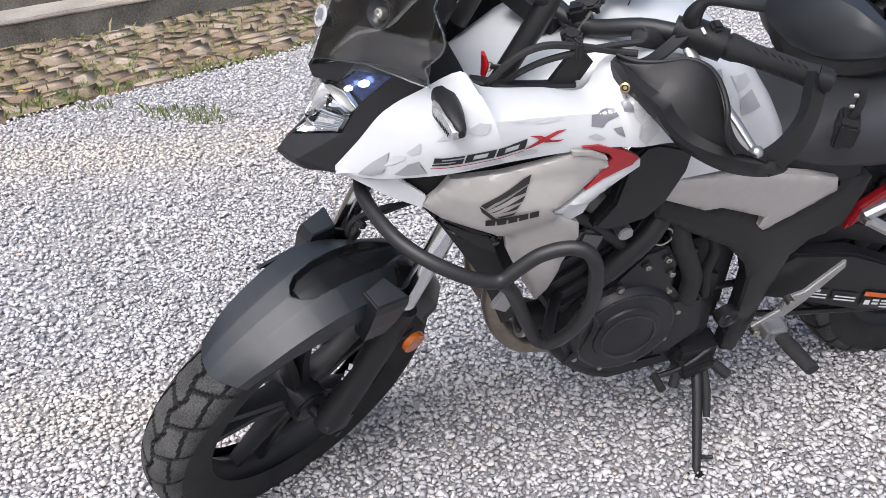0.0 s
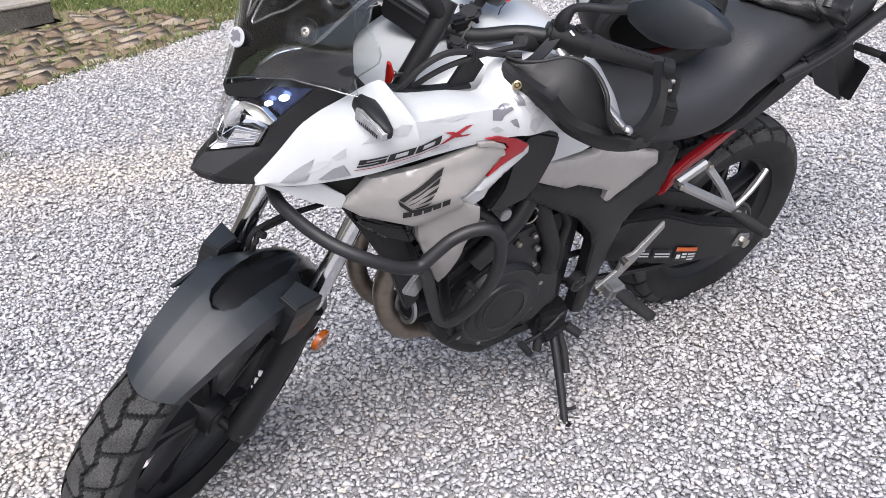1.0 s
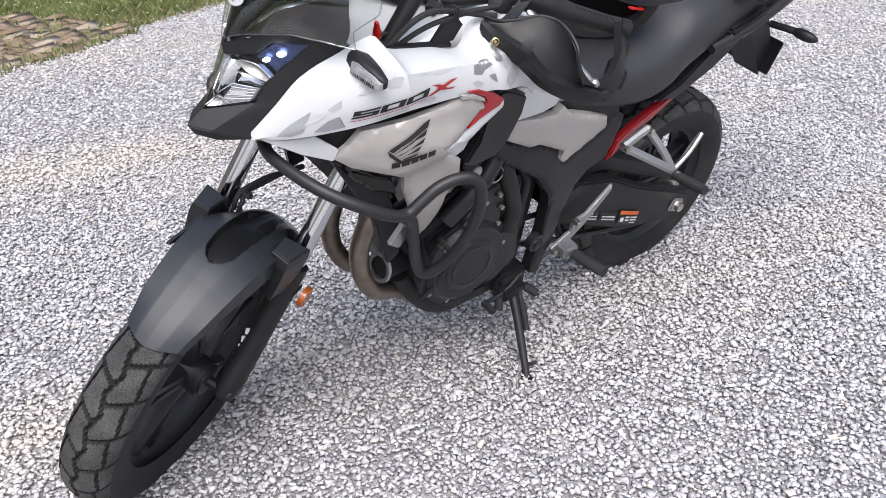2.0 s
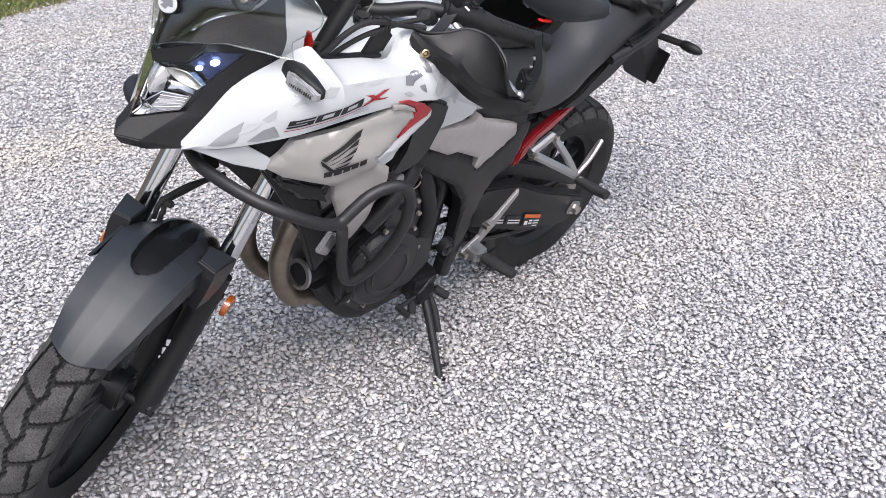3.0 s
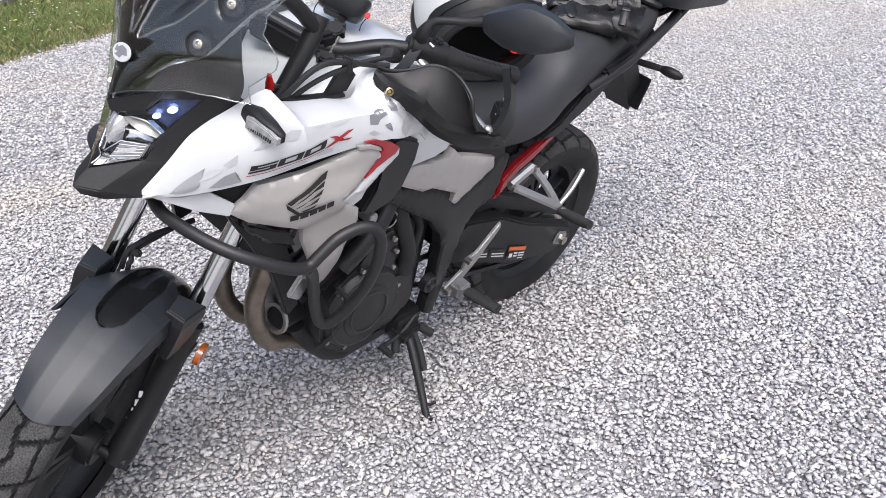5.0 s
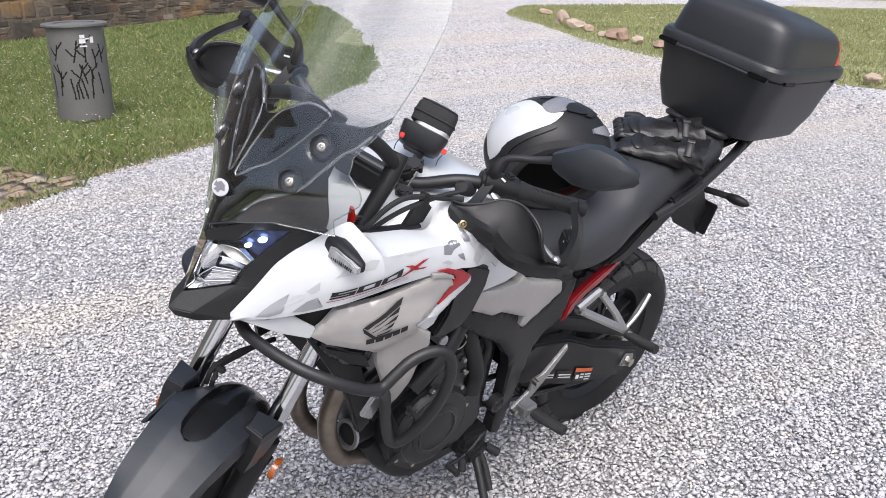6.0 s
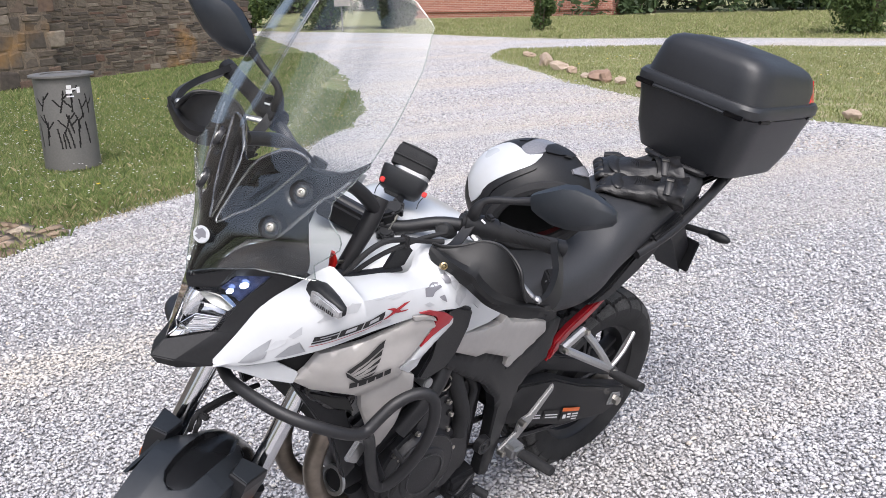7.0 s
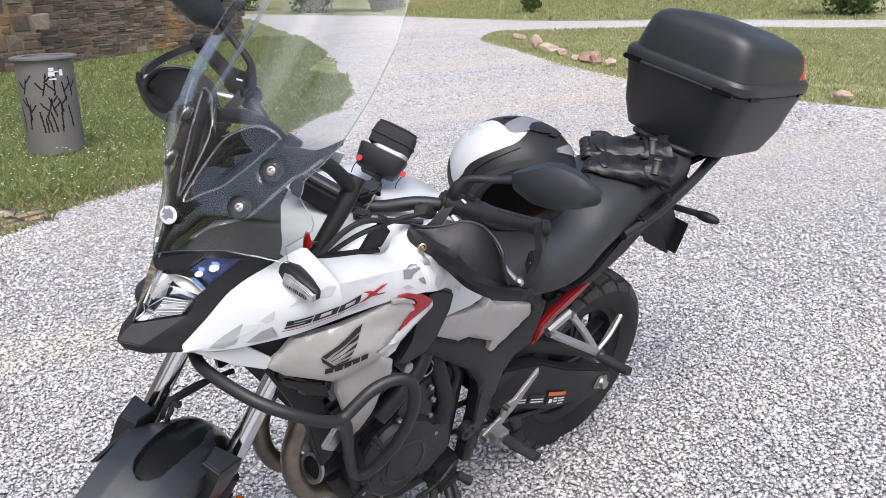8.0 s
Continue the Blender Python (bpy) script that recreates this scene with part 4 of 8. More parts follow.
for s in (-1, 1):
    mid2 = [tuple((Vector(a) * 0.5 + Vector(b) * 0.5) + Vector((0, -0.006, 0))) for a, b in zip(MID_, LOW)]
    lines = [spline(r, 4) for r in (TOP, MID_, mid2, LOW)]
    lines.insert(1, [a * 0.5 + b * 0.5 + Vector((0, 0, 0.004)) for a, b in zip(lines[0], lines[1])])
    bm = sheet(lines, 0.004, 1)
    sides[s] = part("upper_fairing", bm if s < 0 else flipped(bm), M_WHITE, bike, "pearl white side fairing with grey camouflage print")


def side_y(table):
    """A side surface by stations along x: y at each, straight between."""
    xs, ys = zip(*table)
    return lambda x, z: float(np.interp(x, xs, ys))


def patch(outline, cuts=3):
    """A flat sheet of small triangles cut to an outline of (x, z)."""
    bm = bmesh.new()
    f = bm.faces.new([bm.verts.new((x, 0, z)) for x, z in outline])
    bmesh.ops.triangulate(bm, faces=[f])
    for _ in range(cuts):
        long = [e for e in bm.edges if e.calc_length() > 0.006]
        if not long:
            break
        bmesh.ops.subdivide_edges(bm, edges=long, cuts=1)
        bmesh.ops.triangulate(bm, faces=bm.faces)
    return bm


def to_edge(x, z, a, b):
    """The distance of a place from a side of an outline."""
    dx, dz = b[0] - a[0], b[1] - a[1]
    t = max(0.0, min(1.0, ((x - a[0]) * dx + (z - a[1]) * dz) / (dx * dx + dz * dz)))
    return math.hypot(x - a[0] - t * dx, z - a[1] - t * dz)


def moulded(name, outline, depth, thick, material, label="", edge=0.004, parent=bike):
    """A curved panel on each side, cut to an outline and lying at y = depth(x, z), its border turned in."""
    made = []
    for s in (-1, 1):
        bm = bmesh.new()
        f = bm.faces.new([bm.verts.new((x, 0, z)) for x, z in outline])
        bmesh.ops.inset_region(bm, faces=[f], thickness=edge)
        for axis, k in (((1, 0, 0), 0), ((0, 0, 1), 1)):
            lo, hi = min(p[k] for p in outline), max(p[k] for p in outline)
            for c in np.arange(lo + 0.006, hi, 0.012):
                bmesh.ops.bisect_plane(bm, geom=bm.verts[:] + bm.edges[:] + bm.faces[:], plane_co=(c, 0, c), plane_no=axis)
        for v in bm.verts:
            near = min(to_edge(v.co.x, v.co.z, a, b) for a, b in zip(outline, outline[1:] + outline[:1]))
            v.co.y = depth(v.co.x, v.co.z) + edge * (1 - min(1.0, near / edge)) ** 1.5
        bmesh.ops.triangulate(bm, faces=[f for f in bm.faces if len(f.verts) > 4])
        back = bmesh.ops.extrude_face_region(bm, geom=bm.faces[:], use_keep_orig=True)
        bmesh.ops.translate(bm, vec=(0, thick, 0), verts=[v for v in back["geom"] if isinstance(v, bmesh.types.BMVert)])
        made.append(part(name, bm if s < 0 else flipped(bm), material, parent, label))
    return made


def both_sides(name, outline, table, thick, material, label="", bevel=0.003, parent=bike):
    made = []
    for s in (-1, 1):
        bm = panel(outline, side_y(table), thick, bevel)
        made.append(part(name, bm if s < 0 else flipped(bm), material, parent, label))
    return made


# silver panel, its dark air duct, and the panels round it
def shroud_y(x, z):
    """The swell of the side shroud."""
    y = float(np.interp(x, (-0.54, -0.507, -0.45, -0.40, -0.35, -0.30, -0.26, -0.2), (-0.15, -0.17, -0.21, -0.24, -0.255, -0.268, -0.272, -0.272)))
    crease = 0.010 * ramp01(z, 0.845 + 0.5 * (x + 0.40), 0.825 + 0.5 * (x + 0.40)) * ramp01(x, -0.43, -0.38)
    return y + min(0.012, 0.25 * max(0.0, z - 0.90)) + 0.25 * max(0.0, 0.75 - z) + crease


def panel_y(x, z):
    return float(np.interp(x, (-0.1, 0.0, 0.14, 0.3, 0.4), (-0.188, -0.186, -0.172, -0.148, -0.135)))


silver = moulded("side_shroud", [(-0.507, 0.868), (-0.467, 0.928), (-0.385, 0.957), (-0.302, 0.985), (-0.272, 0.983), (-0.252, 0.973), (-0.242, 0.960), (-0.285, 0.925), (-0.327, 0.890), (-0.318, 0.878), (-0.280, 0.855), (-0.277, 0.826), (-0.300, 0.771), (-0.312, 0.700), (-0.326, 0.665), (-0.359, 0.734), (-0.385, 0.798), (-0.390, 0.831), (-0.410, 0.840), (-0.480, 0.852)], shroud_y, 0.012, M_SILVER, "champagne silver side shroud")
moulded("air_duct", [(-0.508, 0.864), (-0.480, 0.850), (-0.410, 0.837), (-0.390, 0.828), (-0.385, 0.795), (-0.398, 0.777), (-0.434, 0.790), (-0.470, 0.818)], lambda x, z: shroud_y(x, z) + 0.010 + 0.35 * max(0.0, 0.835 - z), 0.012, M_GLOSS, "black air duct", 0.004)
# no hollow here: a near-black plate paints the shade inside the duct
both_sides("duct_mouth_shade", [(-0.478, 0.838), (-0.412, 0.824), (-0.400, 0.795), (-0.436, 0.803)], [(-0.52, -0.166), (-0.44, -0.204), (-0.38, -0.240)], 0.006, M_DARK, "near-black plate painted as the shaded duct opening", 0.001)
both_sides("radiator_side", [(-0.505, 0.862), (-0.430, 0.790), (-0.392, 0.775), (-0.362, 0.690), (-0.340, 0.600), (-0.372, 0.585), (-0.410, 0.700), (-0.450, 0.770)], [(-0.52, -0.13), (-0.44, -0.175), (-0.36, -0.205), (-0.30, -0.17)], 0.02, M_MATTE, "black radiator side cover")
both_sides("lower_fairing", [(-0.625, 0.898), (-0.575, 0.897), (-0.537, 0.912), (-0.499, 0.888), (-0.506, 0.862), (-0.551, 0.868)], [(-0.63, -0.079), (-0.57, -0.118), (-0.50, -0.172)], 0.010, M_WHITE, "white lower fairing lip", 0.002)
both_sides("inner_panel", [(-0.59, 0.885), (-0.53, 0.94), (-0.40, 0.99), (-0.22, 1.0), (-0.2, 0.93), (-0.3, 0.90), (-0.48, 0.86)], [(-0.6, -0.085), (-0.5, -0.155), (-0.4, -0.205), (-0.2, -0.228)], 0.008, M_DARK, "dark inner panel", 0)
moulded("fairing_hook", [(-0.322, 0.884), (-0.285, 0.914), (-0.250, 0.940), (-0.192, 0.958), (-0.190, 0.942), (-0.222, 0.926), (-0.250, 0.906), (-0.266, 0.890), (-0.274, 0.872), (-0.298, 0.858), (-0.314, 0.872)], lambda x, z: shroud_y(x, z) + 0.006, 0.012, M_WHITE, "white hooked lower fairing tip", 0.001)
moulded("red_accent", [(-0.290, 1.000), (-0.265, 1.000), (-0.223, 0.983), (-0.197, 0.965), (-0.206, 0.953), (-0.253, 0.938), (-0.280, 0.924), (-0.252, 0.955), (-0.240, 0.972), (-0.248, 0.982), (-0.269, 0.992)], lambda x, z: shroud_y(x, z) + 0.002, 0.008, M_RED, "red accent stripe", 0.0008)
moulded("accent_blade", [(-0.307, 0.998), (-0.277, 0.994), (-0.254, 0.983), (-0.249, 0.974), (-0.262, 0.980), (-0.280, 0.987), (-0.304, 0.989)], lambda x, z: shroud_y(x, z) - 0.003, 0.006, M_SILVER, "slim silver blade", 0.001)
both_sides("tank_side_trim", [(-0.158, 0.945), (-0.134, 0.942), (-0.102, 0.927), (-0.060, 0.905), (-0.064, 0.864), (-0.094, 0.807), (-0.130, 0.782), (-0.20, 0.790), (-0.245, 0.815), (-0.205, 0.850), (-0.195, 0.895), (-0.185, 0.925)], [(-0.25, -0.238), (-0.13, -0.205), (-0.06, -0.195)], 0.03, M_MATTE, "matte black trim beside the tank", 0.006)
both_sides("seat_side_white", [(-0.090, 0.930), (-0.036, 0.915), (0.082, 0.853), (0.066, 0.832), (0.023, 0.826), (-0.065, 0.832), (-0.085, 0.838)], [(-0.1, -0.186), (0.12, -0.165)], 0.03, M_WHITE, "white rear edge of the tank", 0.006)
moulded("side_panel", [(-0.092, 0.800), (-0.070, 0.838), (0.004, 0.823), (0.072, 0.814), (0.090, 0.829), (0.120, 0.802), (0.200, 0.770), (0.295, 0.733), (0.305, 0.700), (0.247, 0.683), (0.146, 0.658), (0.132, 0.671), (0.139, 0.693), (0.034, 0.748), (-0.003, 0.753)], panel_y, 0.02, M_SILVER, "silver side panel", 0.004)
moulded("frame_cover", [(-0.092, 0.790), (0.015, 0.740), (0.053, 0.732), (0.162, 0.678), (0.159, 0.646), (0.271, 0.666), (0.325, 0.690), (0.319, 0.720), (0.405, 0.690), (0.393, 0.630), (0.376, 0.575), (0.335, 0.566), (0.303, 0.566), (0.259, 0.534), (0.233, 0.446), (0.212, 0.336), (0.189, 0.275), (0.150, 0.300), (0.155, 0.355), (0.162, 0.429), (0.160, 0.511), (0.142, 0.558), (0.086, 0.623), (-0.002, 0.684), (-0.092, 0.748)], lambda x, z: panel_y(x, z) + 0.014, 0.03, M_MATTE, "matte black frame cover", 0.006)

# tank and the cockpit behind the screen
loops = []
for x, w, zt, zb in ((-0.42, 0.09, 0.985, 0.93), (-0.37, 0.125, 1.005, 0.91), (-0.30, 0.145, 1.045, 0.9), (-0.2, 0.165, 1.085, 0.88), (-0.08, 0.184, 1.085, 0.86), (0.0, 0.186, 1.06, 0.83), (0.06, 0.180, 1.008, 0.81), (0.10, 0.172, 0.955, 0.80), (0.13, 0.160, 0.905, 0.80), (0.15, 0.14, 0.86, 0.80)):
    loops.append([(x, w * math.copysign(abs(math.cos(a)) ** 0.6, math.cos(a)), (zt + zb) / 2 + (zt - zb) / 2 * math.copysign(abs(math.sin(a)) ** 0.7, math.sin(a))) for a in np.linspace(0, 2 * math.pi, 28, endpoint=False)])
tank = part("fuel_tank", loft(loops), M_WHITE, bike, "pearl white fuel tank")
part("filler_cap", moved(rod((0, 0, 0), (0, 0, 0.012), 0.05, sides=32, bevel=0.003), pose(-0.14, 0, 1.0715)), M_WHITE, tank, "round white filler surround")
part("dashboard", box((0.05, 0.17, 0.10), (-0.46, 0, 1.14), (0, 25, 0), 0.012), M_GLOSS, bike, "black instrument panel")
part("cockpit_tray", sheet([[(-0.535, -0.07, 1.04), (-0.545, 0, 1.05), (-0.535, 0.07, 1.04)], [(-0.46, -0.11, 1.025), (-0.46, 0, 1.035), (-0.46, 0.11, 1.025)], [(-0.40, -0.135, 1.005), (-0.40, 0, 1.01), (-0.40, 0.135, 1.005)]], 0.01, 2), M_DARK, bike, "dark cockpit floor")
for s in (-1, 1):
    stay = tube([(-0.475, 0.085 * s, 1.250), (-0.425, 0.095 * s, 1.238), (-0.378, 0.10 * s, 1.222), (-0.335, 0.10 * s, 1.190), (-0.300, 0.10 * s, 1.152)], 0.014, 10, 4)
    tube([(-0.285, 0.095 * s, 1.172), (-0.310, 0.10 * s, 1.125), (-0.340, 0.10 * s, 1.075), (-0.372, 0.10 * s, 1.02)], [0.018, 0.018, 0.016, 0.016], 10, 4, stay)
    part("cockpit_stay", stay, M_BAR, bike, "black tubular cockpit stay")

# seat, rear frame and tail
loops = []
for x, w, zt, zb in ((-0.01, 0.085, 0.955, 0.84), (0.06, 0.105, 0.90, 0.80), (0.16, 0.135, 0.868, 0.77), (0.28, 0.155, 0.865, 0.735), (0.40, 0.160, 0.875, 0.715), (0.50, 0.155, 0.90, 0.72), (0.58, 0.145, 0.945, 0.76), (0.70, 0.135, 0.965, 0.81), (0.85, 0.125, 0.985, 0.86), (0.98, 0.105, 1.00, 0.90), (1.03, 0.06, 0.99, 0.93)):
    loops.append([(x, w * math.copysign(abs(math.cos(a)) ** 0.55, math.cos(a)), (zt + zb) / 2 + (zt - zb) / 2 * math.copysign(abs(math.sin(a)) ** 0.75, math.sin(a))) for a in np.linspace(0, 2 * math.pi, 32, endpoint=False)])
cols = list(zip(*loops))
loops = list(zip(*[spline(c, 4) for c in cols]))
part("seat", loft(loops), M_SEAT, bike, "black vinyl dual seat")
both_sides("seat_base", [(0.07, 0.850), (0.20, 0.815), (0.34, 0.800), (0.36, 0.715), (0.24, 0.700), (0.10, 0.760)], [(0.0, -0.140), (0.36, -0.132)], 0.03, M_MATTE, "black base under the seat", 0.004)
both_sides("red_frame", [(0.650, 0.722), (0.588, 0.699), (0.520, 0.672), (0.456, 0.645), (0.405, 0.612), (0.386, 0.553), (0.425, 0.581), (0.472, 0.621), (0.528, 0.640), (0.585, 0.672), (0.652, 0.706)], [(0.3, -0.124), (0.65, -0.112)], 0.022, M_RED, "red rear subframe tube", 0.005)
both_sides("tail_cover", [(0.50, 0.705), (0.60, 0.735), (0.72, 0.82), (0.86, 0.89), (1.0, 0.925), (1.02, 0.90), (0.88, 0.83), (0.74, 0.745), (0.60, 0.69)], [(0.45, -0.13), (1.02, -0.10)], 0.03, M_MATTE, "matte black tail cover", 0.006)
bm = bmesh.new()
for s in (-1, 1):
    tube([(0.66, 0.135 * s, 0.83), (0.80, 0.145 * s, 0.875), (0.98, 0.13 * s, 0.935), (1.08, 0.11 * s, 0.965)], 0.014, 10, 4, bm)
    tube([(0.80, 0.12 * s, 0.83), (0.95, 0.12 * s, 0.89), (1.15, 0.10 * s, 0.965)], 0.011, 8, 4, bm)
rack = part("luggage_rack", bm, M_BAR, bike, "black tubular luggage rack")
part("rack_plate", box((0.26, 0.20, 0.014), (1.10, 0, 0.975), (0, -6, 0), 0.005), M_BAR, rack)
for s in (-1, 1):
    part("grab_rail_block", box((0.14, 0.03, 0.03), (0.78, 0.135 * s, 0.885), (0, -20, 0), 0.008), M_MATTE, rack)
tailm = part("tail_mudguard", loft([[(0.96, y, z) for y, z in ((-0.07, 0.86), (0.07, 0.86), (0.06, 0.79), (-0.06, 0.79))], [(1.05, y, z) for y, z in ((-0.055, 0.80), (0.055, 0.80), (0.05, 0.70), (-0.05, 0.70))], [(1.13, y, z) for y, z in ((-0.05, 0.70), (0.05, 0.70), (0.045, 0.60), (-0.045, 0.60))]]), M_MATTE, bike, "black number plate carrier")
part("number_plate", box((0.008, 0.16, 0.105), (1.128, 0, 0.672), (0, 14, 0), 0.003), M_MATTE, tailm, "number plate seen from behind")
for s in (-1, 1):
    st = part("rear_indicator_stalk", rod((1.07, 0.05 * s, 0.785), (1.09, 0.12 * s, 0.79), 0.010), M_RUBBER, bike)
    part("rear_indicator", moved(ball(0.03, (0, 0, 0), (0.5, 1.4, 0.55)), pose(1.095, 0.15 * s, 0.79, 0, 0, -10 * s)), M_MATTE, st, "black rear indicator")

# swingarm, chain guard and warning label
arm = both_sides("swingarm", [(0.20, 0.47), (0.28, 0.525), (0.42, 0.50), (0.55, 0.435), (0.80, 0.335), (0.82, 0.285), (0.72, 0.255), (0.50, 0.310), (0.30, 0.390), (0.2, 0.42)], [(0.2, -0.125), (0.5, -0.148), (0.85, -0.150)], 0.045, M_MATTE, "black box-section swingarm", 0.006)
part("swingarm_bridge", box((0.10, 0.20, 0.08), (0.28, 0, 0.46), (0, 20, 0), 0.015), M_MATTE, bike)
both_sides("chain_guard", [(0.22, 0.51), (0.30, 0.565), (0.42, 0.555), (0.62, 0.47), (0.80, 0.37), (0.80, 0.345), (0.60, 0.43), (0.42, 0.505)], [(0.2, -0.095), (0.85, -0.105)], 0.02, M_MATTE, "black chain guard", 0.004)
part("chain", tube([(0.14, -0.095, 0.44), (0.45, -0.095, 0.39), (0.748, -0.095, 0.395), (0.833, -0.095, 0.31), (0.748, -0.095, 0.225), (0.45, -0.095, 0.275), (0.14, -0.095, 0.36)], 0.008, 6, 6, closed=True), M_ENGINE, bike, "drive chain")
rear = part("rear_crankcase", box((0.17, 0.20, 0.27), (0.085, 0, 0.485), (0, 0, 0), 0.02), M_ENGINE, bike, "black rear of the engine case")
part("breather_hose", tube([(0.045, -0.118, 0.66), (0.082, -0.128, 0.60), (0.075, -0.132, 0.54), (0.090, -0.125, 0.46)], 0.011, 10, 5), M_RUBBER, rear, "black rubber hose")
part("case_bolt", rod((0.055, -0.098, 0.575), (0.055, -0.112, 0.575), 0.007, sides=8), M_STEEL, rear)
part("case_bolt", rod((0.098, -0.098, 0.52), (0.098, -0.112, 0.52), 0.007, sides=8), M_STEEL, rear)
pivot = part("swingarm_pivot", moved(lathe([(0.0, 0.0), (0.0, 0.010), (0.003, 0.012), (0.003, 0.017), (0.0, 0.019), (0.0, 0.024), (0.02, 0.026)], 28), pose(0.142, -0.160, 0.405)), M_ENGINE, bike, "round black pivot cap")
part("pivot_bolt", rod((0.142, -0.157, 0.405), (0.142, -0.163, 0.405), 0.007, sides=6), M_ENGINE, pivot)
part("sprocket", moved(lathe([(-0.098, 0.03), (-0.098, 0.085), (-0.092, 0.085), (-0.092, 0.03), (-0.098, 0.03)], 36), Matrix.Translation(AXLE_R)), M_STEEL, bike)
for s in (-1, 1):
    part("axle_adjuster", box((0.055, 0.012, 0.045), (0.748, 0.152 * s, 0.31), (0, 20, 0), 0.005), M_ALU, bike, "aluminium chain adjuster plate")
    part("axle_nut", rod((0.748, 0.155 * s, 0.31), (0.748, 0.172 * s, 0.31), 0.015, sides=6), M_STEEL, bike)

# footrests
for s in (-1, 1):
    y = lambda v: v * s
    fp = part("rear_footrest_bracket", tube([(0.37, y(-0.165), 0.635), (0.44, y(-0.20), 0.60), (0.515, y(-0.235), 0.562)], 0.012, 8, 3), M_ALU, bike, "cast aluminium pillion footrest bracket")
    bm = tube([(0.457, y(-0.16), 0.662), (0.49, y(-0.205), 0.61), (0.515, y(-0.235), 0.562)], 0.011, 8, 3)
    tube([(0.37, y(-0.165), 0.635), (0.457, y(-0.16), 0.662)], 0.012, 8, 2, bm)
    tube([(0.515, y(-0.235), 0.562), (0.56, y(-0.235), 0.60), (0.60, y(-0.228), 0.645), (0.592, y(-0.222), 0.615), (0.55, y(-0.228), 0.572)], 0.007, 8, 3, bm, closed=True)
    part("bracket_arm", bm, M_ALU, fp)
    part("rear_footrest", tube([(0.515, y(-0.245), 0.555), (0.515, y(-0.30), 0.56), (0.51, y(-0.345), 0.57)], [0.013, 0.015, 0.013], 10, 3), M_RUBBER, fp, "black rubber pillion peg")
    for p in ((0.37, -0.172, 0.635), (0.457, -0.168, 0.662), (0.515, -0.25, 0.562)):
        part("bracket_bolt", rod((p[0], y(p[1]), p[2]), (p[0], y(p[1] - 0.012), p[2]), 0.008, sides=12, bevel=0.001), M_STEEL, fp)
    hp = part("heel_plate", panel([(0.375, 0.52), (0.38, 0.50), (0.31, 0.415), (0.23, 0.345), (0.195, 0.352), (0.20, 0.372), (0.255, 0.405), (0.26, 0.44), (0.30, 0.448)], side_y([(0.1, y(-0.165)), (0.4, y(-0.168))]), 0.01, 0.003), M_ALU, bike, "cast aluminium heel plate")
    for p in ((0.267, 0.435), (0.206, 0.362), (0.26, 0.37)):
        part("heel_plate_bolt", rod((p[0], y(-0.160), p[1]), (p[0], y(-0.18), p[1]), 0.009, sides=12, bevel=0.001), M_STEEL, hp)
    part("rider_footrest", tube([(0.25, y(-0.165), 0.358), (0.255, y(-0.23), 0.362), (0.26, y(-0.30), 0.368)], [0.014, 0.018, 0.016], 10, 3, flat=0.75), M_RUBBER, hp, "rubber-topped rider footrest")
    part("footrest_bracket", box((0.05, 0.05, 0.04), (0.245, y(-0.175), 0.362), bevel=0.008), M_ALU, hp)

# engine
part("crankcase", loft([[(x, y * k, z) for x, z in ((-0.215, 0.40), (-0.168, 0.30), (-0.09, 0.240), (0.08, 0.25), (0.13, 0.34), (0.12, 0.50), (-0.05, 0.56), (-0.22, 0.52))] for y, k in ((-0.115, 1), (0.115, 1))]), M_ENGINE, bike, "black engine crankcase")
part("cylinder_block", box((0.20, 0.25, 0.24), (-0.20, 0, 0.62), (0, -28, 0), 0.02), M_ENGINE, bike, "black cylinder block")
part("cylinder_head", box((0.20, 0.27, 0.10), (-0.255, 0, 0.745), (0, -28, 0), 0.02), M_ENGGREY, bike, "grey cylinder head")
cover = lathe([(0.0, 0.0), (0.0, 0.05), (0.004, 0.062), (0.008, 0.064), (0.010, 0.088), (0.022, 0.098), (0.04, 0.102), (0.07, 0.104)], 40)
cov = part("alternator_cover", moved(cover, pose(-0.098, -0.178, 0.446) @ Matrix.Diagonal((1.12, 1, 1.12, 1))), M_ENGINE, bike, "round black alternator cover")
for x, z in ((-0.130, 0.710), (-0.072, 0.690), (-0.036, 0.622), (-0.076, 0.613), (-0.021, 0.581), (-0.124, 0.566), (-0.173, 0.510), (-0.187, 0.441), (-0.159, 0.392)):
    part("cover_bolt", rod((x, -0.135, z), (x, -0.156, z), 0.0095, sides=14, bevel=0.001), M_ENGINE, cov)
    part("bolt_head", moved(lathe([(-0.004, 0.0), (-0.004, 0.0022), (-0.008, 0.0034), (-0.007, 0.006), (0.0, 0.0075)], 14), pose(x, -0.157, z)), M_STEEL, cov, "bright socket bolt")
for k in range(9):
    a = math.radians(100 + 38 * k)
    x, z = -0.098 + 0.117 * math.cos(a), 0.446 + 0.117 * math.sin(a)
    part("flange_bolt", rod((x, -0.145, z), (x, -0.157, z), 0.0058, sides=6), M_STEEL, cov, "small steel bolt")
for r in (0.050, 0.090):
    part("cover_rib", tube([(-0.098 + 1.12 * r * math.cos(a), -0.1785 if r < 0.06 else -0.167, 0.446 + 1.12 * r * math.sin(a)) for a in np.linspace(0, 6.283, 33)[:-1]], 0.0022, 6, 1, closed=True), M_RUB, cov, "edge rubbed to bare metal")
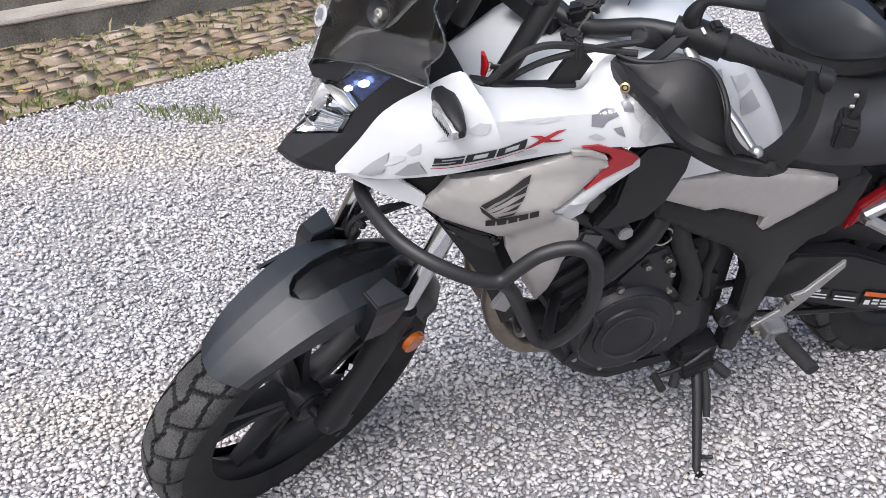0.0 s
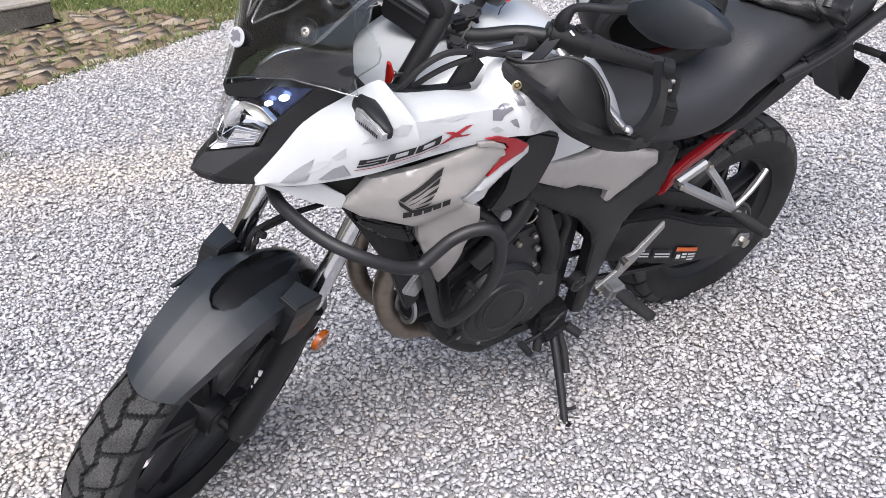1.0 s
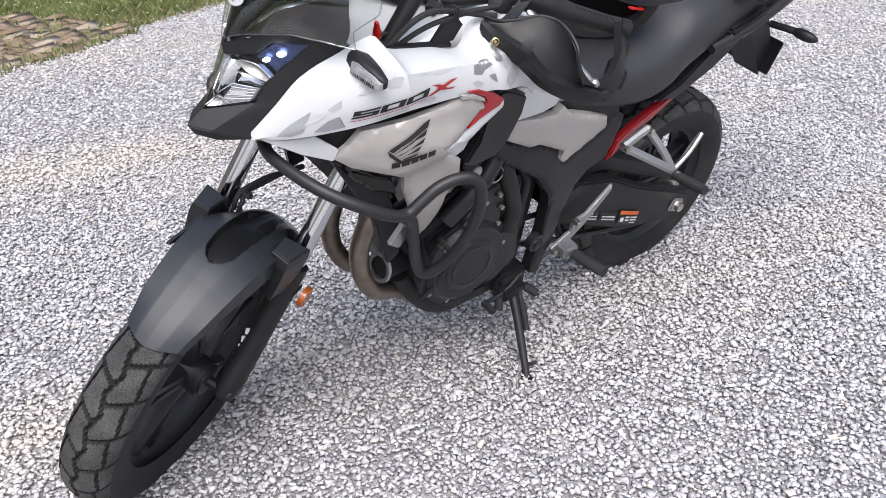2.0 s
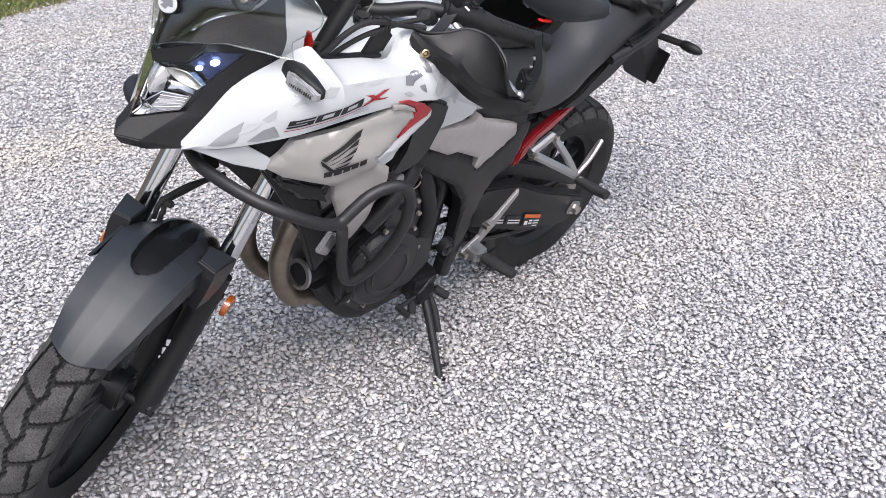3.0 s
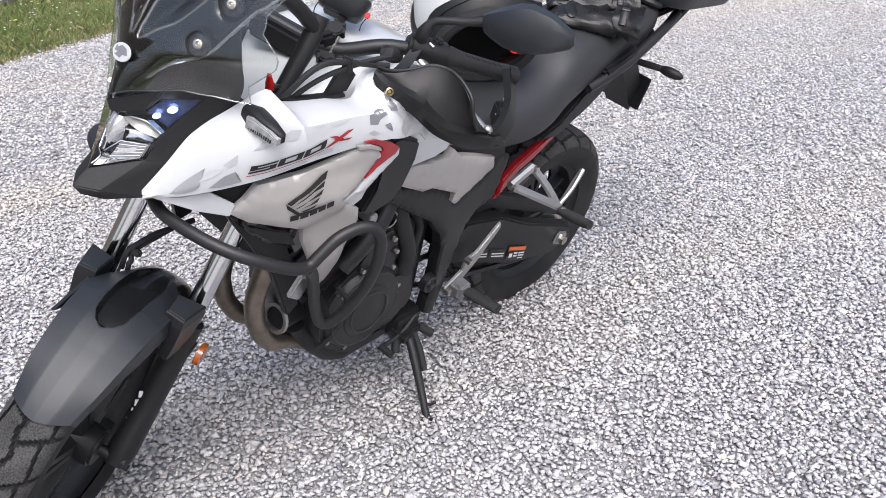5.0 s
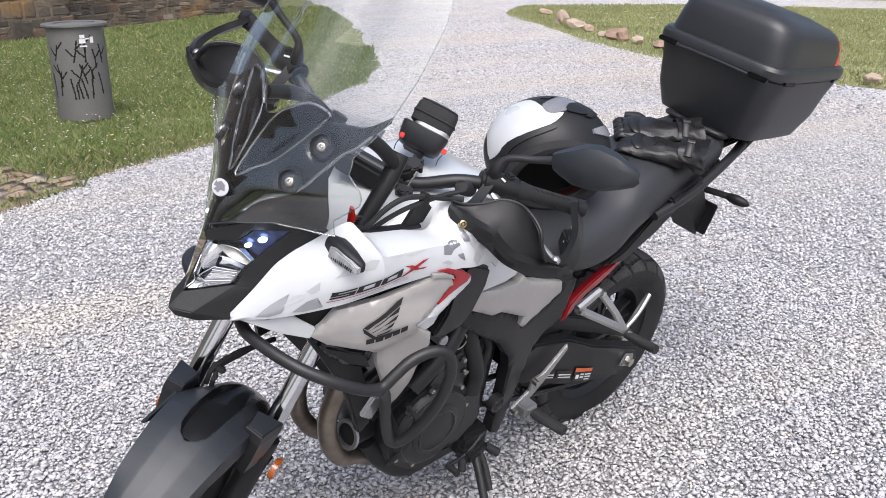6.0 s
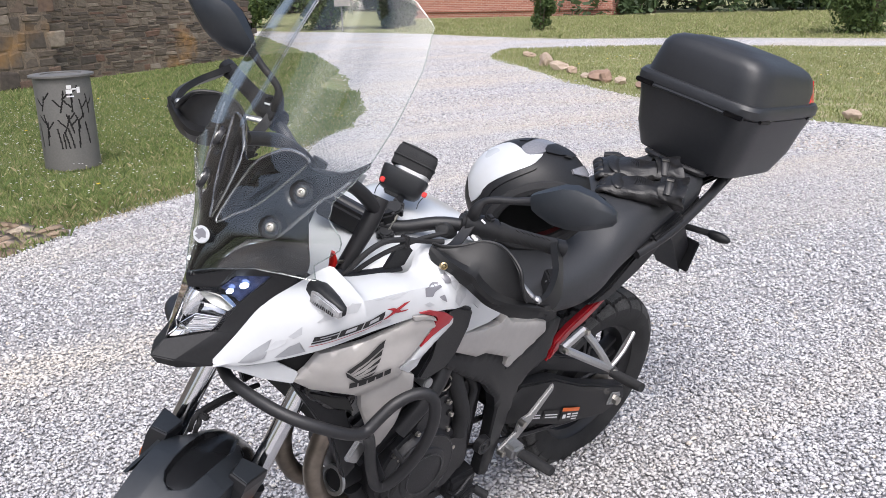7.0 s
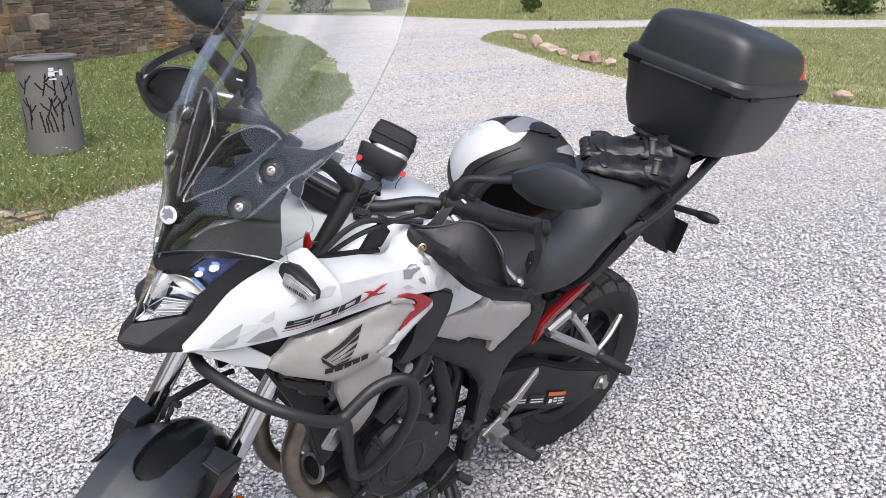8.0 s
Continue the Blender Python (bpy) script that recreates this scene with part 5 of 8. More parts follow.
part("upper_cover", panel([(-0.178, 0.50), (-0.126, 0.590), (-0.08, 0.642), (-0.037, 0.650), (-0.008, 0.605), (-0.004, 0.50), (-0.05, 0.44), (-0.15, 0.44)], side_y([(-0.2, -0.150), (0.1, -0.154)]), 0.04, 0.006), M_ENGINE, cov, "black upper engine cover")
part("cover_flange", moved(lathe([(0.0, 0.10), (0.0, 0.124), (0.03, 0.124), (0.03, 0.10)], 36), pose(-0.098, -0.149, 0.446) @ Matrix.Diagonal((1.02, 1, 1.02, 1))), M_ENGINE, cov)
part("sprocket_cover", panel([(-0.008, 0.502), (0.07, 0.486), (0.084, 0.386), (0.02, 0.335), (-0.02, 0.33), (-0.04, 0.40)], side_y([(-0.1, -0.158), (0.2, -0.152)]), 0.04, 0.008), M_ENGINE, bike, "black sprocket cover")
part("radiator", box((0.045, 0.28, 0.20), (-0.37, 0, 0.735), (0, -18, 0), 0.008), M_DARK, bike, "dark radiator")
part("belly_guard", loft([[(x, y, z) for y, z in ((-w, zt), (-w * 0.7, zb), (w * 0.7, zb), (w, zt))] for x, w, zt, zb in ((-0.17, 0.09, 0.32, 0.285), (-0.10, 0.12, 0.28, 0.232), (0.03, 0.12, 0.28, 0.225))]), M_MATTE, bike, "black belly guard")
for s in (-1, 1):
    part("exhaust_header", tube([(-0.27, 0.055 * s, 0.66), (-0.315, 0.06 * s, 0.60), (-0.338, 0.06 * s, 0.53), (-0.338, 0.06 * s, 0.475), (-0.318, 0.06 * s, 0.41), (-0.275, 0.056 * s, 0.352), (-0.215, 0.05 * s, 0.325), (-0.12, 0.045 * s, 0.265), (0.05, 0.05 * s, 0.225)], 0.0225, 14, 6), M_EXHAUST, bike, "heat-stained exhaust header pipe")
part("collector_pipe", tube([(-0.225, -0.075, 0.400), (-0.180, -0.090, 0.330), (-0.110, -0.090, 0.264), (-0.034, -0.085, 0.246), (0.03, -0.07, 0.262)], 0.027, 14, 4), M_MATTE, bike, "black pipe under the engine")
part("oil_filter", rod((-0.20, -0.06, 0.43), (-0.285, -0.075, 0.445), 0.031, sides=28, bevel=0.006), M_MATTE, bike, "round oil filter")
part("oil_filter_ring", moved(lathe([(0, 0.028), (0, 0.037), (0.008, 0.037), (0.008, 0.028), (0, 0.028)], 32, "z"), Matrix.Translation((-0.283, -0.075, 0.444)) @ Vector((-1, 0, 0.17)).to_track_quat("Z", "Y").to_matrix().to_4x4()), M_ALU, bike)

# tubes and small castings about the engine
for s in (-1, 1):
    part("frame_tube", tube([(-0.30, 0.135 * s, 0.82), (-0.20, 0.14 * s, 0.74), (-0.12, 0.14 * s, 0.66)], 0.013, 12, 4), M_BAR, bike, "black frame tube")
part("coolant_pipe", tube([(-0.175, -0.14, 0.585), (-0.13, -0.148, 0.635), (-0.085, -0.148, 0.685), (-0.06, -0.14, 0.72)], 0.023, 14, 4), M_ENGINE, bike, "black cast coolant pipe")
part("coolant_hose", tube([(-0.02, -0.135, 0.70), (-0.012, -0.15, 0.655), (0.010, -0.152, 0.605), (0.032, -0.150, 0.55), (0.034, -0.148, 0.49)], 0.020, 12, 5), M_RUBBER, bike, "thick black hose")
part("side_bracket", box((0.05, 0.02, 0.05), (-0.20, -0.145, 0.70), (0, 20, 0), 0.006), M_ENGGREY, bike, "grey engine bracket")
part("injector_rail", box((0.10, 0.05, 0.03), (-0.12, -0.13, 0.77), (0, 25, 0), 0.006), M_ENGGREY, bike, "grey cast throttle body")
part("sensor", rod((-0.15, -0.15, 0.735), (-0.15, -0.185, 0.735), 0.014, sides=16, bevel=0.002), M_ALU, bike, "small silver sensor")
part("clamp_band", tube([(-0.052 + 0.020 * math.cos(a), -0.15, 0.675 + 0.020 * math.sin(a)) for a in np.linspace(0, 6.28, 14)[:-1]], 0.0022, 6, 1, closed=True), M_STEEL, bike, "steel hose clamp")
for k in range(5):
    part("cylinder_fin", box((0.17, 0.27, 0.007), (-0.172 - 0.030 * k * 0.5, 0, 0.555 + 0.034 * k), (0, -28, 0), 0.002), M_ENGINE, bike)
part("wiring_loom", tube([(-0.20, -0.16, 0.56), (-0.17, -0.175, 0.50), (-0.19, -0.165, 0.42), (-0.21, -0.14, 0.36)], 0.006, 8, 5), M_RUBBER, bike, "black wiring loom")

# crash bars
for s in (-1, 1):
    y = lambda v: v * s
    bm = tube([(-0.575, y(-0.030), 0.850), (-0.585, y(-0.075), 0.846), (-0.580, y(-0.125), 0.845), (-0.566, y(-0.175), 0.841), (-0.545, y(-0.215), 0.834), (-0.512, y(-0.248), 0.822), (-0.472, y(-0.268), 0.804), (-0.440, y(-0.276), 0.790), (-0.410, y(-0.279), 0.786), (-0.386, y(-0.282), 0.806), (-0.355, y(-0.287), 0.832), (-0.318, y(-0.296), 0.846), (-0.290, y(-0.308), 0.846), (-0.274, y(-0.318), 0.824), (-0.268, y(-0.319), 0.775), (-0.263, y(-0.307), 0.722), (-0.266, y(-0.292), 0.670), (-0.276, y(-0.277), 0.626), (-0.292, y(-0.262), 0.590), (-0.306, y(-0.248), 0.570), (-0.322, y(-0.242), 0.578), (-0.334, y(-0.243), 0.604), (-0.352, y(-0.249), 0.650), (-0.372, y(-0.260), 0.706), (-0.392, y(-0.272), 0.755), (-0.412, y(-0.279), 0.783)], 0.0120, 14, 4)
    bar = part("crash_bar", bm, M_BAR, bike, "black tubular crash bar")
    part("crash_bar_mount", tube([(-0.305, y(-0.248), 0.575), (-0.27, y(-0.18), 0.565), (-0.22, y(-0.10), 0.55)], 0.011, 10, 3), M_BAR, bar)
    part("crash_bar_clamp", box((0.035, 0.012, 0.050), (-0.382, y(-0.232), 0.690), (0, 35, 0), 0.003), M_ALU, bar)

# handlebar and controls turn with the fork
bar = part("handlebar", steered(tube([(-0.110, -0.405, 1.158), (-0.16, -0.31, 1.160), (-0.225, -0.19, 1.150), (-0.262, -0.10, 1.105), (-0.268, 0, 1.10), (-0.262, 0.10, 1.105), (-0.225, 0.19, 1.150), (-0.16, 0.31, 1.160), (-0.110, 0.405, 1.158)], [0.012, 0.012, 0.0135, 0.0145, 0.0145, 0.0145, 0.0135, 0.012, 0.012], 14, 6)), M_BAR, bike, "black tapered handlebar")
part("bar_clamp", steered(box((0.05, 0.12, 0.05), (-0.27, 0, 1.085), bevel=0.008)), M_BAR, bar)
for s in (-1, 1):
    y = lambda v: v * s
    a, b = Vector((-0.172, y(-0.285), 1.1600)), Vector((-0.113, y(-0.400), 1.158))
    grip = part("grip", steered(tube([a + (b - a) * k / 12 for k in range(13)], [0.020, 0.020, 0.0175] + [0.0165] * 8 + [0.0175, 0.0185], 18, 1)), M_RUBBER, bar, "slotted black rubber grip")
    gd = (b - a).normalized()
    for k in range(7):
        p_ = a + (b - a) * (0.30 + 0.09 * k)
        for w_ in (0.2, 1.5, 2.8):
            n_ = Vector((-math.sin(w_) * 0.9, 0, math.cos(w_)))
            n_ = (n_ - gd * n_.dot(gd)).normalized()
            part("grip_slot", steered(rod(p_ + n_ * 0.0164 - gd * 0.004, p_ + n_ * 0.0166 + gd * 0.004 + gd.cross(n_) * 0.005, 0.0011, sides=6)), M_DARK, grip)
    sw = part("switch_housing", steered(rod((-0.212, y(-0.214), 1.1625), (-0.174, y(-0.286), 1.1605), 0.0245, sides=28, bevel=0.006)), M_MATTE, bar, "rounded black switch housing with white marks")
    part("switch_button", steered(moved(box((0.018, 0.020, 0.014), bevel=0.004), pose(-0.186, y(-0.262), 1.186, 0, 0, -28 * s))), M_RUBBER, sw)
    for dx_, dy_ in ((-0.014, -0.010), (-0.010, 0.012), (0.004, 0.016)):
        part("switch_print", steered(moved(box((0.004, 0.012, 0.002), bevel=0), pose(-0.200 + dx_ * 0.5, y(-0.246 + dy_), 1.1845, 0, -24, -28 * s))), M_PRINT, sw)
    lever = part("lever", steered(tube([(-0.215, y(-0.25), 1.15), (-0.232, y(-0.30), 1.142), (-0.246, y(-0.37), 1.128), (-0.256, y(-0.420), 1.115)], [0.010, 0.008, 0.007, 0.006], 10, 4, flat=0.6)), M_ALU, bar, "silver lever")
    part("lever_ball", steered(ball(0.0105, (-0.257, y(-0.424), 1.114))), M_ALU, lever)
    # hand guard: a folded shell before the grip, with an arm back to the bar's end
    low = [(-0.319, y(-0.203), 1.134), (-0.320, y(-0.224), 1.116), (-0.313, y(-0.252), 1.105), (-0.312, y(-0.284), 1.105), (-0.310, y(-0.315), 1.095), (-0.304, y(-0.341), 1.084), (-0.291, y(-0.370), 1.076), (-0.275, y(-0.398), 1.071), (-0.258, y(-0.424), 1.073), (-0.245, y(-0.448), 1.085), (-0.234, y(-0.461), 1.098)]
    mid_ = [(-0.320, y(-0.199), 1.149), (-0.324, y(-0.232), 1.140), (-0.328, y(-0.266), 1.139), (-0.328, y(-0.296), 1.137), (-0.327, y(-0.317), 1.124), (-0.318, y(-0.347), 1.110), (-0.304, y(-0.376), 1.106), (-0.288, y(-0.402), 1.106), (-0.270, y(-0.424), 1.104), (-0.256, y(-0.440), 1.104), (-0.246, y(-0.452), 1.110)]
    top_ = [(-0.317, y(-0.198), 1.153), (-0.305, y(-0.224), 1.154), (-0.288, y(-0.250), 1.163), (-0.268, y(-0.278), 1.180), (-0.264, y(-0.306), 1.188), (-0.272, y(-0.330), 1.191), (-0.285, y(-0.354), 1.188), (-0.298, y(-0.374), 1.180), (-0.306, y(-0.386), 1.164), (-0.306, y(-0.396), 1.146), (-0.292, y(-0.410), 1.122)]
    lo_, mi_, to_ = spline(low, 5), spline(mid_, 5), spline(top_, 5)
    tuck = [a_ + Vector((0.012, 0, -0.001)) for a_ in lo_]
    groove = [a_ * 0.15 + b_ * 0.85 + Vector((-0.003, 0, -0.001)) for a_, b_ in zip(lo_, mi_)]
    step_ = [a_ * 0.92 + b_ * 0.08 + Vector((0.012, 0, -0.001)) for a_, b_ in zip(mi_, to_)]
    hollow = [a_ * 0.5 + b_ * 0.5 + Vector((0.005, 0, 0)) for a_, b_ in zip(mi_, to_)]
    under = [a_ * 0.08 + b_ * 0.92 + Vector((0.003, 0, 0)) for a_, b_ in zip(mi_, to_)]
    guard = part("hand_guard", steered(sheet([tuck, lo_, groove, mi_, step_, hollow, under, to_], 0.005, 1)), M_GUARD, bar, "black plastic hand guard")
    part("guard_lip", steered(tube(top_, [0.002] + [0.0038] * 9 + [0.002], 8, 5)), M_GUARD, guard)
    outer_ = [(-0.250, y(-0.455), 1.086), (-0.226, y(-0.463), 1.104), (-0.200, y(-0.462), 1.118), (-0.168, y(-0.453), 1.126), (-0.134, y(-0.438), 1.137), (-0.106, y(-0.419), 1.154)]
    inner_ = [(-0.262, y(-0.432), 1.112), (-0.238, y(-0.441), 1.130), (-0.203, y(-0.439), 1.143), (-0.171, y(-0.431), 1.153), (-0.149, y(-0.416), 1.166), (-0.128, y(-0.401), 1.180)]
    part("guard_arm", steered(sheet([spline(outer_, 4), spline(inner_, 4)], 0.014, 1)), M_GUARD, guard, "flat arm back to the bar end")
    strap_ = spline([(-0.318, y(-0.212), 1.146), (-0.280, y(-0.230), 1.149), (-0.242, y(-0.234), 1.160), (-0.206, y(-0.236), 1.178)], 5)
    part("guard_bracket", steered(sheet([[p_ + Vector((0.002, y(-0.010), 0.004)) for p_ in strap_], [p_ + Vector((-0.002, y(0.010), -0.004)) for p_ in strap_]], 0.004, 1)), M_BAR, guard, "flat steel strap")
    part("guard_bolt", steered(lathe_at([(0.0, 0.0), (0.0, 0.003), (-0.002, 0.0036), (0.003, 0.005), (0.002, 0.0075), (-0.008, 0.008)], (-0.3350, y(-0.2390), 1.1315), (-0.75, y(-0.35), 0.55))), M_BRASS, guard, "brass-coloured bolt")
    part("bar_end", steered(rod((-0.115, y(-0.398), 1.158), (-0.102, y(-0.422), 1.158), 0.019, bevel=0.004)), M_MATTE, bar)
    # mirror on a bent stalk
    stalk = part("mirror_stalk", steered(tube([(-0.203, y(-0.232), 1.168), (-0.209, y(-0.233), 1.200), (-0.206, y(-0.240), 1.224), (-0.203, y(-0.258), 1.238), (-0.201, y(-0.295), 1.256), (-0.199, y(-0.335), 1.280)], [0.014, 0.013, 0.0075, 0.0075, 0.0075, 0.0095], 12, 5)), M_BAR, bar, "black mirror stalk")
    loops = []
    for t, up, lo, d in ((0.0, 0.014, 0.016, 0.012), (0.05, 0.020, 0.024, 0.016), (0.16, 0.030, 0.036, 0.024), (0.30, 0.042, 0.040, 0.028), (0.42, 0.044, 0.038, 0.028), (0.56, 0.034, 0.030, 0.024), (0.70, 0.014, 0.020, 0.016), (0.74, 0.004, 0.012, 0.008)):
        c = Vector((-0.199, y(-0.325 - 0.21 * t), 1.272 + 0.080 * t))
        loops.append([c + Vector((d * q_, y(0.5 * (up * w_ if w_ > 0 else lo * w_)), 0.9 * (up * w_ if w_ > 0 else lo * w_))) for q_, w_ in ((-0.55, 1), (0.4, 1), (0.8, 0.6), (0.8, -0.7), (0.4, -1), (-0.5, -1), (-1, -0.55), (-1, 0.5))])
    part("mirror_shell", steered(loft(loops)), M_FENDER, stalk, "black angular mirror housing")
    bm = bmesh.new()
    bm.faces.new([bm.verts.new((-0.172, y(-0.325 - 0.21 * t + 0.5 * w), 1.272 + 0.080 * t + 0.9 * w)) for t, w in ((0.12, -0.02), (0.16, 0.022), (0.34, 0.034), (0.5, 0.03), (0.62, 0.018), (0.6, -0.018), (0.42, -0.03), (0.25, -0.03))])
    part("mirror_glass", steered(bm), M_CHROME, stalk, "mirror glass")

# cables, key and front indicators
part("cable", tube([(-0.425, -0.12, 1.02), (-0.400, -0.155, 1.070), (-0.370, -0.17, 1.110), (-0.330, -0.172, 1.124), (-0.280, -0.172, 1.116), (-0.217, -0.176, 1.100), (-0.19, -0.19, 1.10)], 0.0055, 8, 6), M_RUBBER, bike, "black control cable")
part("cable", tube([(-0.410, -0.12, 1.00), (-0.375, -0.15, 1.060), (-0.335, -0.168, 1.094), (-0.285, -0.172, 1.105), (-0.23, -0.172, 1.108), (-0.18, -0.18, 1.112)], 0.005, 8, 6), M_RUBBER, bike, "black control cable")
part("cable_tie", box((0.010, 0.022, 0.026), (-0.278, -0.172, 1.112), (0, 0, 10), 0.003), M_RUBBER, bike, "black cable clip")
part("rubber_plug", tube([(-0.184, -0.172, 1.117), (-0.181, -0.171, 1.115), (-0.165, -0.163, 1.107), (-0.130, -0.147, 1.088)], [0.008, 0.0145, 0.0155, 0.0155], 14, 4), M_RUBBER, bike, "black rubber boot")
for s in (-1, 1):
    fin = bmesh.new()
    f_ = fin.faces.new([fin.verts.new((x, yy * s, z)) for x, yy, z in ((-0.315, -0.163, 1.050), (-0.262, -0.163, 1.052), (-0.245, -0.163, 1.080), (-0.262, -0.160, 1.100), (-0.285, -0.158, 1.086))])
    r_ = bmesh.ops.extrude_face_region(fin, geom=[f_])
    bmesh.ops.translate(fin, vec=(0, 0.008 * s, 0), verts=[v for v in r_["geom"] if isinstance(v, bmesh.types.BMVert)])
    part("cable_guide", fin, M_MATTE, bike, "black pointed cable guide")
    part("inner_trim", tube([(-0.425, 0.138 * s, 1.066), (-0.36, 0.156 * s, 1.056), (-0.27, 0.160 * s, 1.046)], 0.010, 8, 4, flat=0.5), M_MATTE, bike, "black trim inside the fairing")
for off in (0.0, 0.012):
    part("brake_hose", steered(tube([(-0.575, 0.061 - off, 0.640), (-0.575, 0.061 - off, 0.660), (-0.569, 0.061 - off, 0.675 - off), (-0.555, 0.057, 0.685 - off), (-0.536, 0.050, 0.691 - off), (-0.508, 0.038, 0.699 - off), (-0.472, 0.021, 0.700), (-0.430, 0.003, 0.700)], 0.0055, 8, 5)), M_RUBBER, bike, "black brake hose")
part("hose_clip", steered(box((0.014, 0.030, 0.014), (-0.558, 0.052, 0.678), (0, 30, 0), 0.003)), M_RUBBER, bike, "black hose clip")
part("key_fob", tube([(-0.394, -0.104, 1.084), (-0.390, -0.102, 1.064), (-0.392, -0.100, 1.044)], [0.006, 0.011, 0.007], 12, 4, flat=0.5), M_REDPLAS, bike, "red key tag")
part("key", box((0.034, 0.003, 0.009), (-0.366, -0.104, 1.056), (10, 12, 0), 0.001), M_STEEL, bike, "small steel key")
part("key_ring", moved(tube([(0.008 * math.cos(a), 0, 0.008 * math.sin(a)) for a in np.linspace(0, 2 * math.pi, 12, endpoint=False)], 0.001, 6, 2, closed=True), pose(-0.385, -0.102, 1.058)), M_STEEL, bike)
for s in (-1, 1):
    a, b = Vector((-0.470, 0.150 * s, 1.054)), Vector((-0.466, 0.238 * s, 1.046))
    d = (b - a).normalized()
    e2 = Vector((0, 0, 1))
    e2 = (e2 - d * e2.dot(d)).normalized()
    e1 = Vector((-1, 0, 0))
    loops = []
    for t, w, h in ((0.0, 0.016, 0.018), (0.25, 0.018, 0.020), (0.65, 0.014, 0.016), (0.95, 0.008, 0.011), (1.0, 0.004, 0.006)):
        c = a + (b - a) * t
        loops.append([c + e1 * (w * math.copysign(abs(math.cos(k)) ** 0.6, math.cos(k))) + e2 * (h * math.copysign(abs(math.sin(k)) ** 0.6, math.sin(k))) for k in np.linspace(0, 2 * math.pi, 16, endpoint=False)])
    st = part("front_indicator", loft(loops), M_MATTE, bike, "black front indicator")
    for nm, grow, m_, l_ in (("indicator_rim", 1.0, M_LENSGREY, "clear lens rim"), ("indicator_lens", 0.78, M_LAMPGREY, "clear ribbed indicator lens")):
        loops = []
        for t, h in ((0.22, 0.012), (0.34, 0.0145), (0.80, 0.011), (0.99, 0.0065)):
            c = a + (b - a) * (0.63 + (t - 0.63) * grow) + e1 * (0.0185 - 0.0105 * t) + e2 * -0.002
            ex_ = 0.0045 if grow == 1.0 else 0.0062
            loops.append([c + e1 * (ex_ * q1) + e2 * (h * grow * q2) for q1, q2 in ((1, -0.9), (1, 0.9), (0.4, 1), (-1, 1), (-1, -1), (0.4, -1))])
        lens_ = part(nm, loft(loops), m_, st, l_)
    for k in range(11):
        t = 0.34 + 0.052 * k
        c = a + (b - a) * t + e1 * (0.0249 - 0.0105 * t) + e2 * (-0.005 - 0.002 * t)
        part("lens_rib", box((0.0012, 0.0016 + 0.0008 * (k % 3), 0.0085 - 0.003 * t), tuple(c), (0, 12, 0), 0), M_DARK, lens_)

# side stand
stand = part("side_stand", tube([(0.110, -0.130, 0.268), (0.096, -0.185, 0.222), (0.076, -0.250, 0.158), (0.055, -0.312, 0.098)], [0.013, 0.012, 0.011, 0.009], 10, 4), M_BAR, bike, "black side stand, down")
part("stand_foot", box((0.036, 0.030, 0.008), (0.054, -0.314, 0.096), (-16, 0, 0), 0.003), M_BAR, stand)
part("stand_tang", tube([(0.064, -0.285, 0.124), (0.086, -0.290, 0.117), (0.100, -0.292, 0.118)], 0.0045, 8, 3), M_BAR, stand)
part("stand_spring", tube([(0.122, -0.150, 0.262), (0.113, -0.195, 0.222), (0.100, -0.235, 0.186)], [0.006, 0.010, 0.008], 8, 3), M_RUBBER, stand)
part("stand_bracket", box((0.10, 0.06, 0.07), (0.105, -0.115, 0.28), bevel=0.01), M_ENGINE, stand)
part("gear_lever", tube([(0.14, -0.14, 0.30), (0.07, -0.155, 0.272), (0.0, -0.16, 0.265)], 0.006, 8, 4), M_BAR, bike, "black gear lever")
part("gear_lever_rubber", rod((0.0, -0.155, 0.265), (0.0, -0.195, 0.265), 0.009), M_RUBBER, bike)
part("stand_pivot", box((0.09, 0.05, 0.03), (0.095, -0.145, 0.262), (0, 0, 10), 0.008), M_BAR, stand)
part("rubber_stop", rod((0.14, -0.155, 0.262), (0.165, -0.185, 0.245), 0.012, sides=14, bevel=0.002), M_RUBBER, stand, "black rubber stop")
part("rubber_stop", rod((0.055, -0.155, 0.262), (0.04, -0.175, 0.235), 0.011, sides=14, bevel=0.002), M_RUBBER, stand, "black rubber stop")

# ---- lettering and marks on the motorcycle ----
from mathutils.bvhtree import BVHTree


def surface_of(ob):
    bm = bmesh.new()
    bm.from_mesh(ob.data)
    tree_ = BVHTree.FromBMesh(bm)
    bm.free()
    return tree_


def laid_on(bm, tree_, lift=0.0035, side=-1, drop=0.0):
    """Lays a flat mesh of (x, 0, z) on the side of a shell."""
    gone = []
    for v in bm.verts:
        hit = tree_.ray_cast(Vector((v.co.x, 1.2 * side, v.co.z)), Vector((0, -side, 0)))
        if hit[0] is None:
            gone.append(v)
        else:
            out = hit[1] if hit[1].y * side > 0 else -hit[1]
            v.co = hit[0] + out * lift
    bmesh.ops.delete(bm, geom=gone, context="VERTS")
    return bm


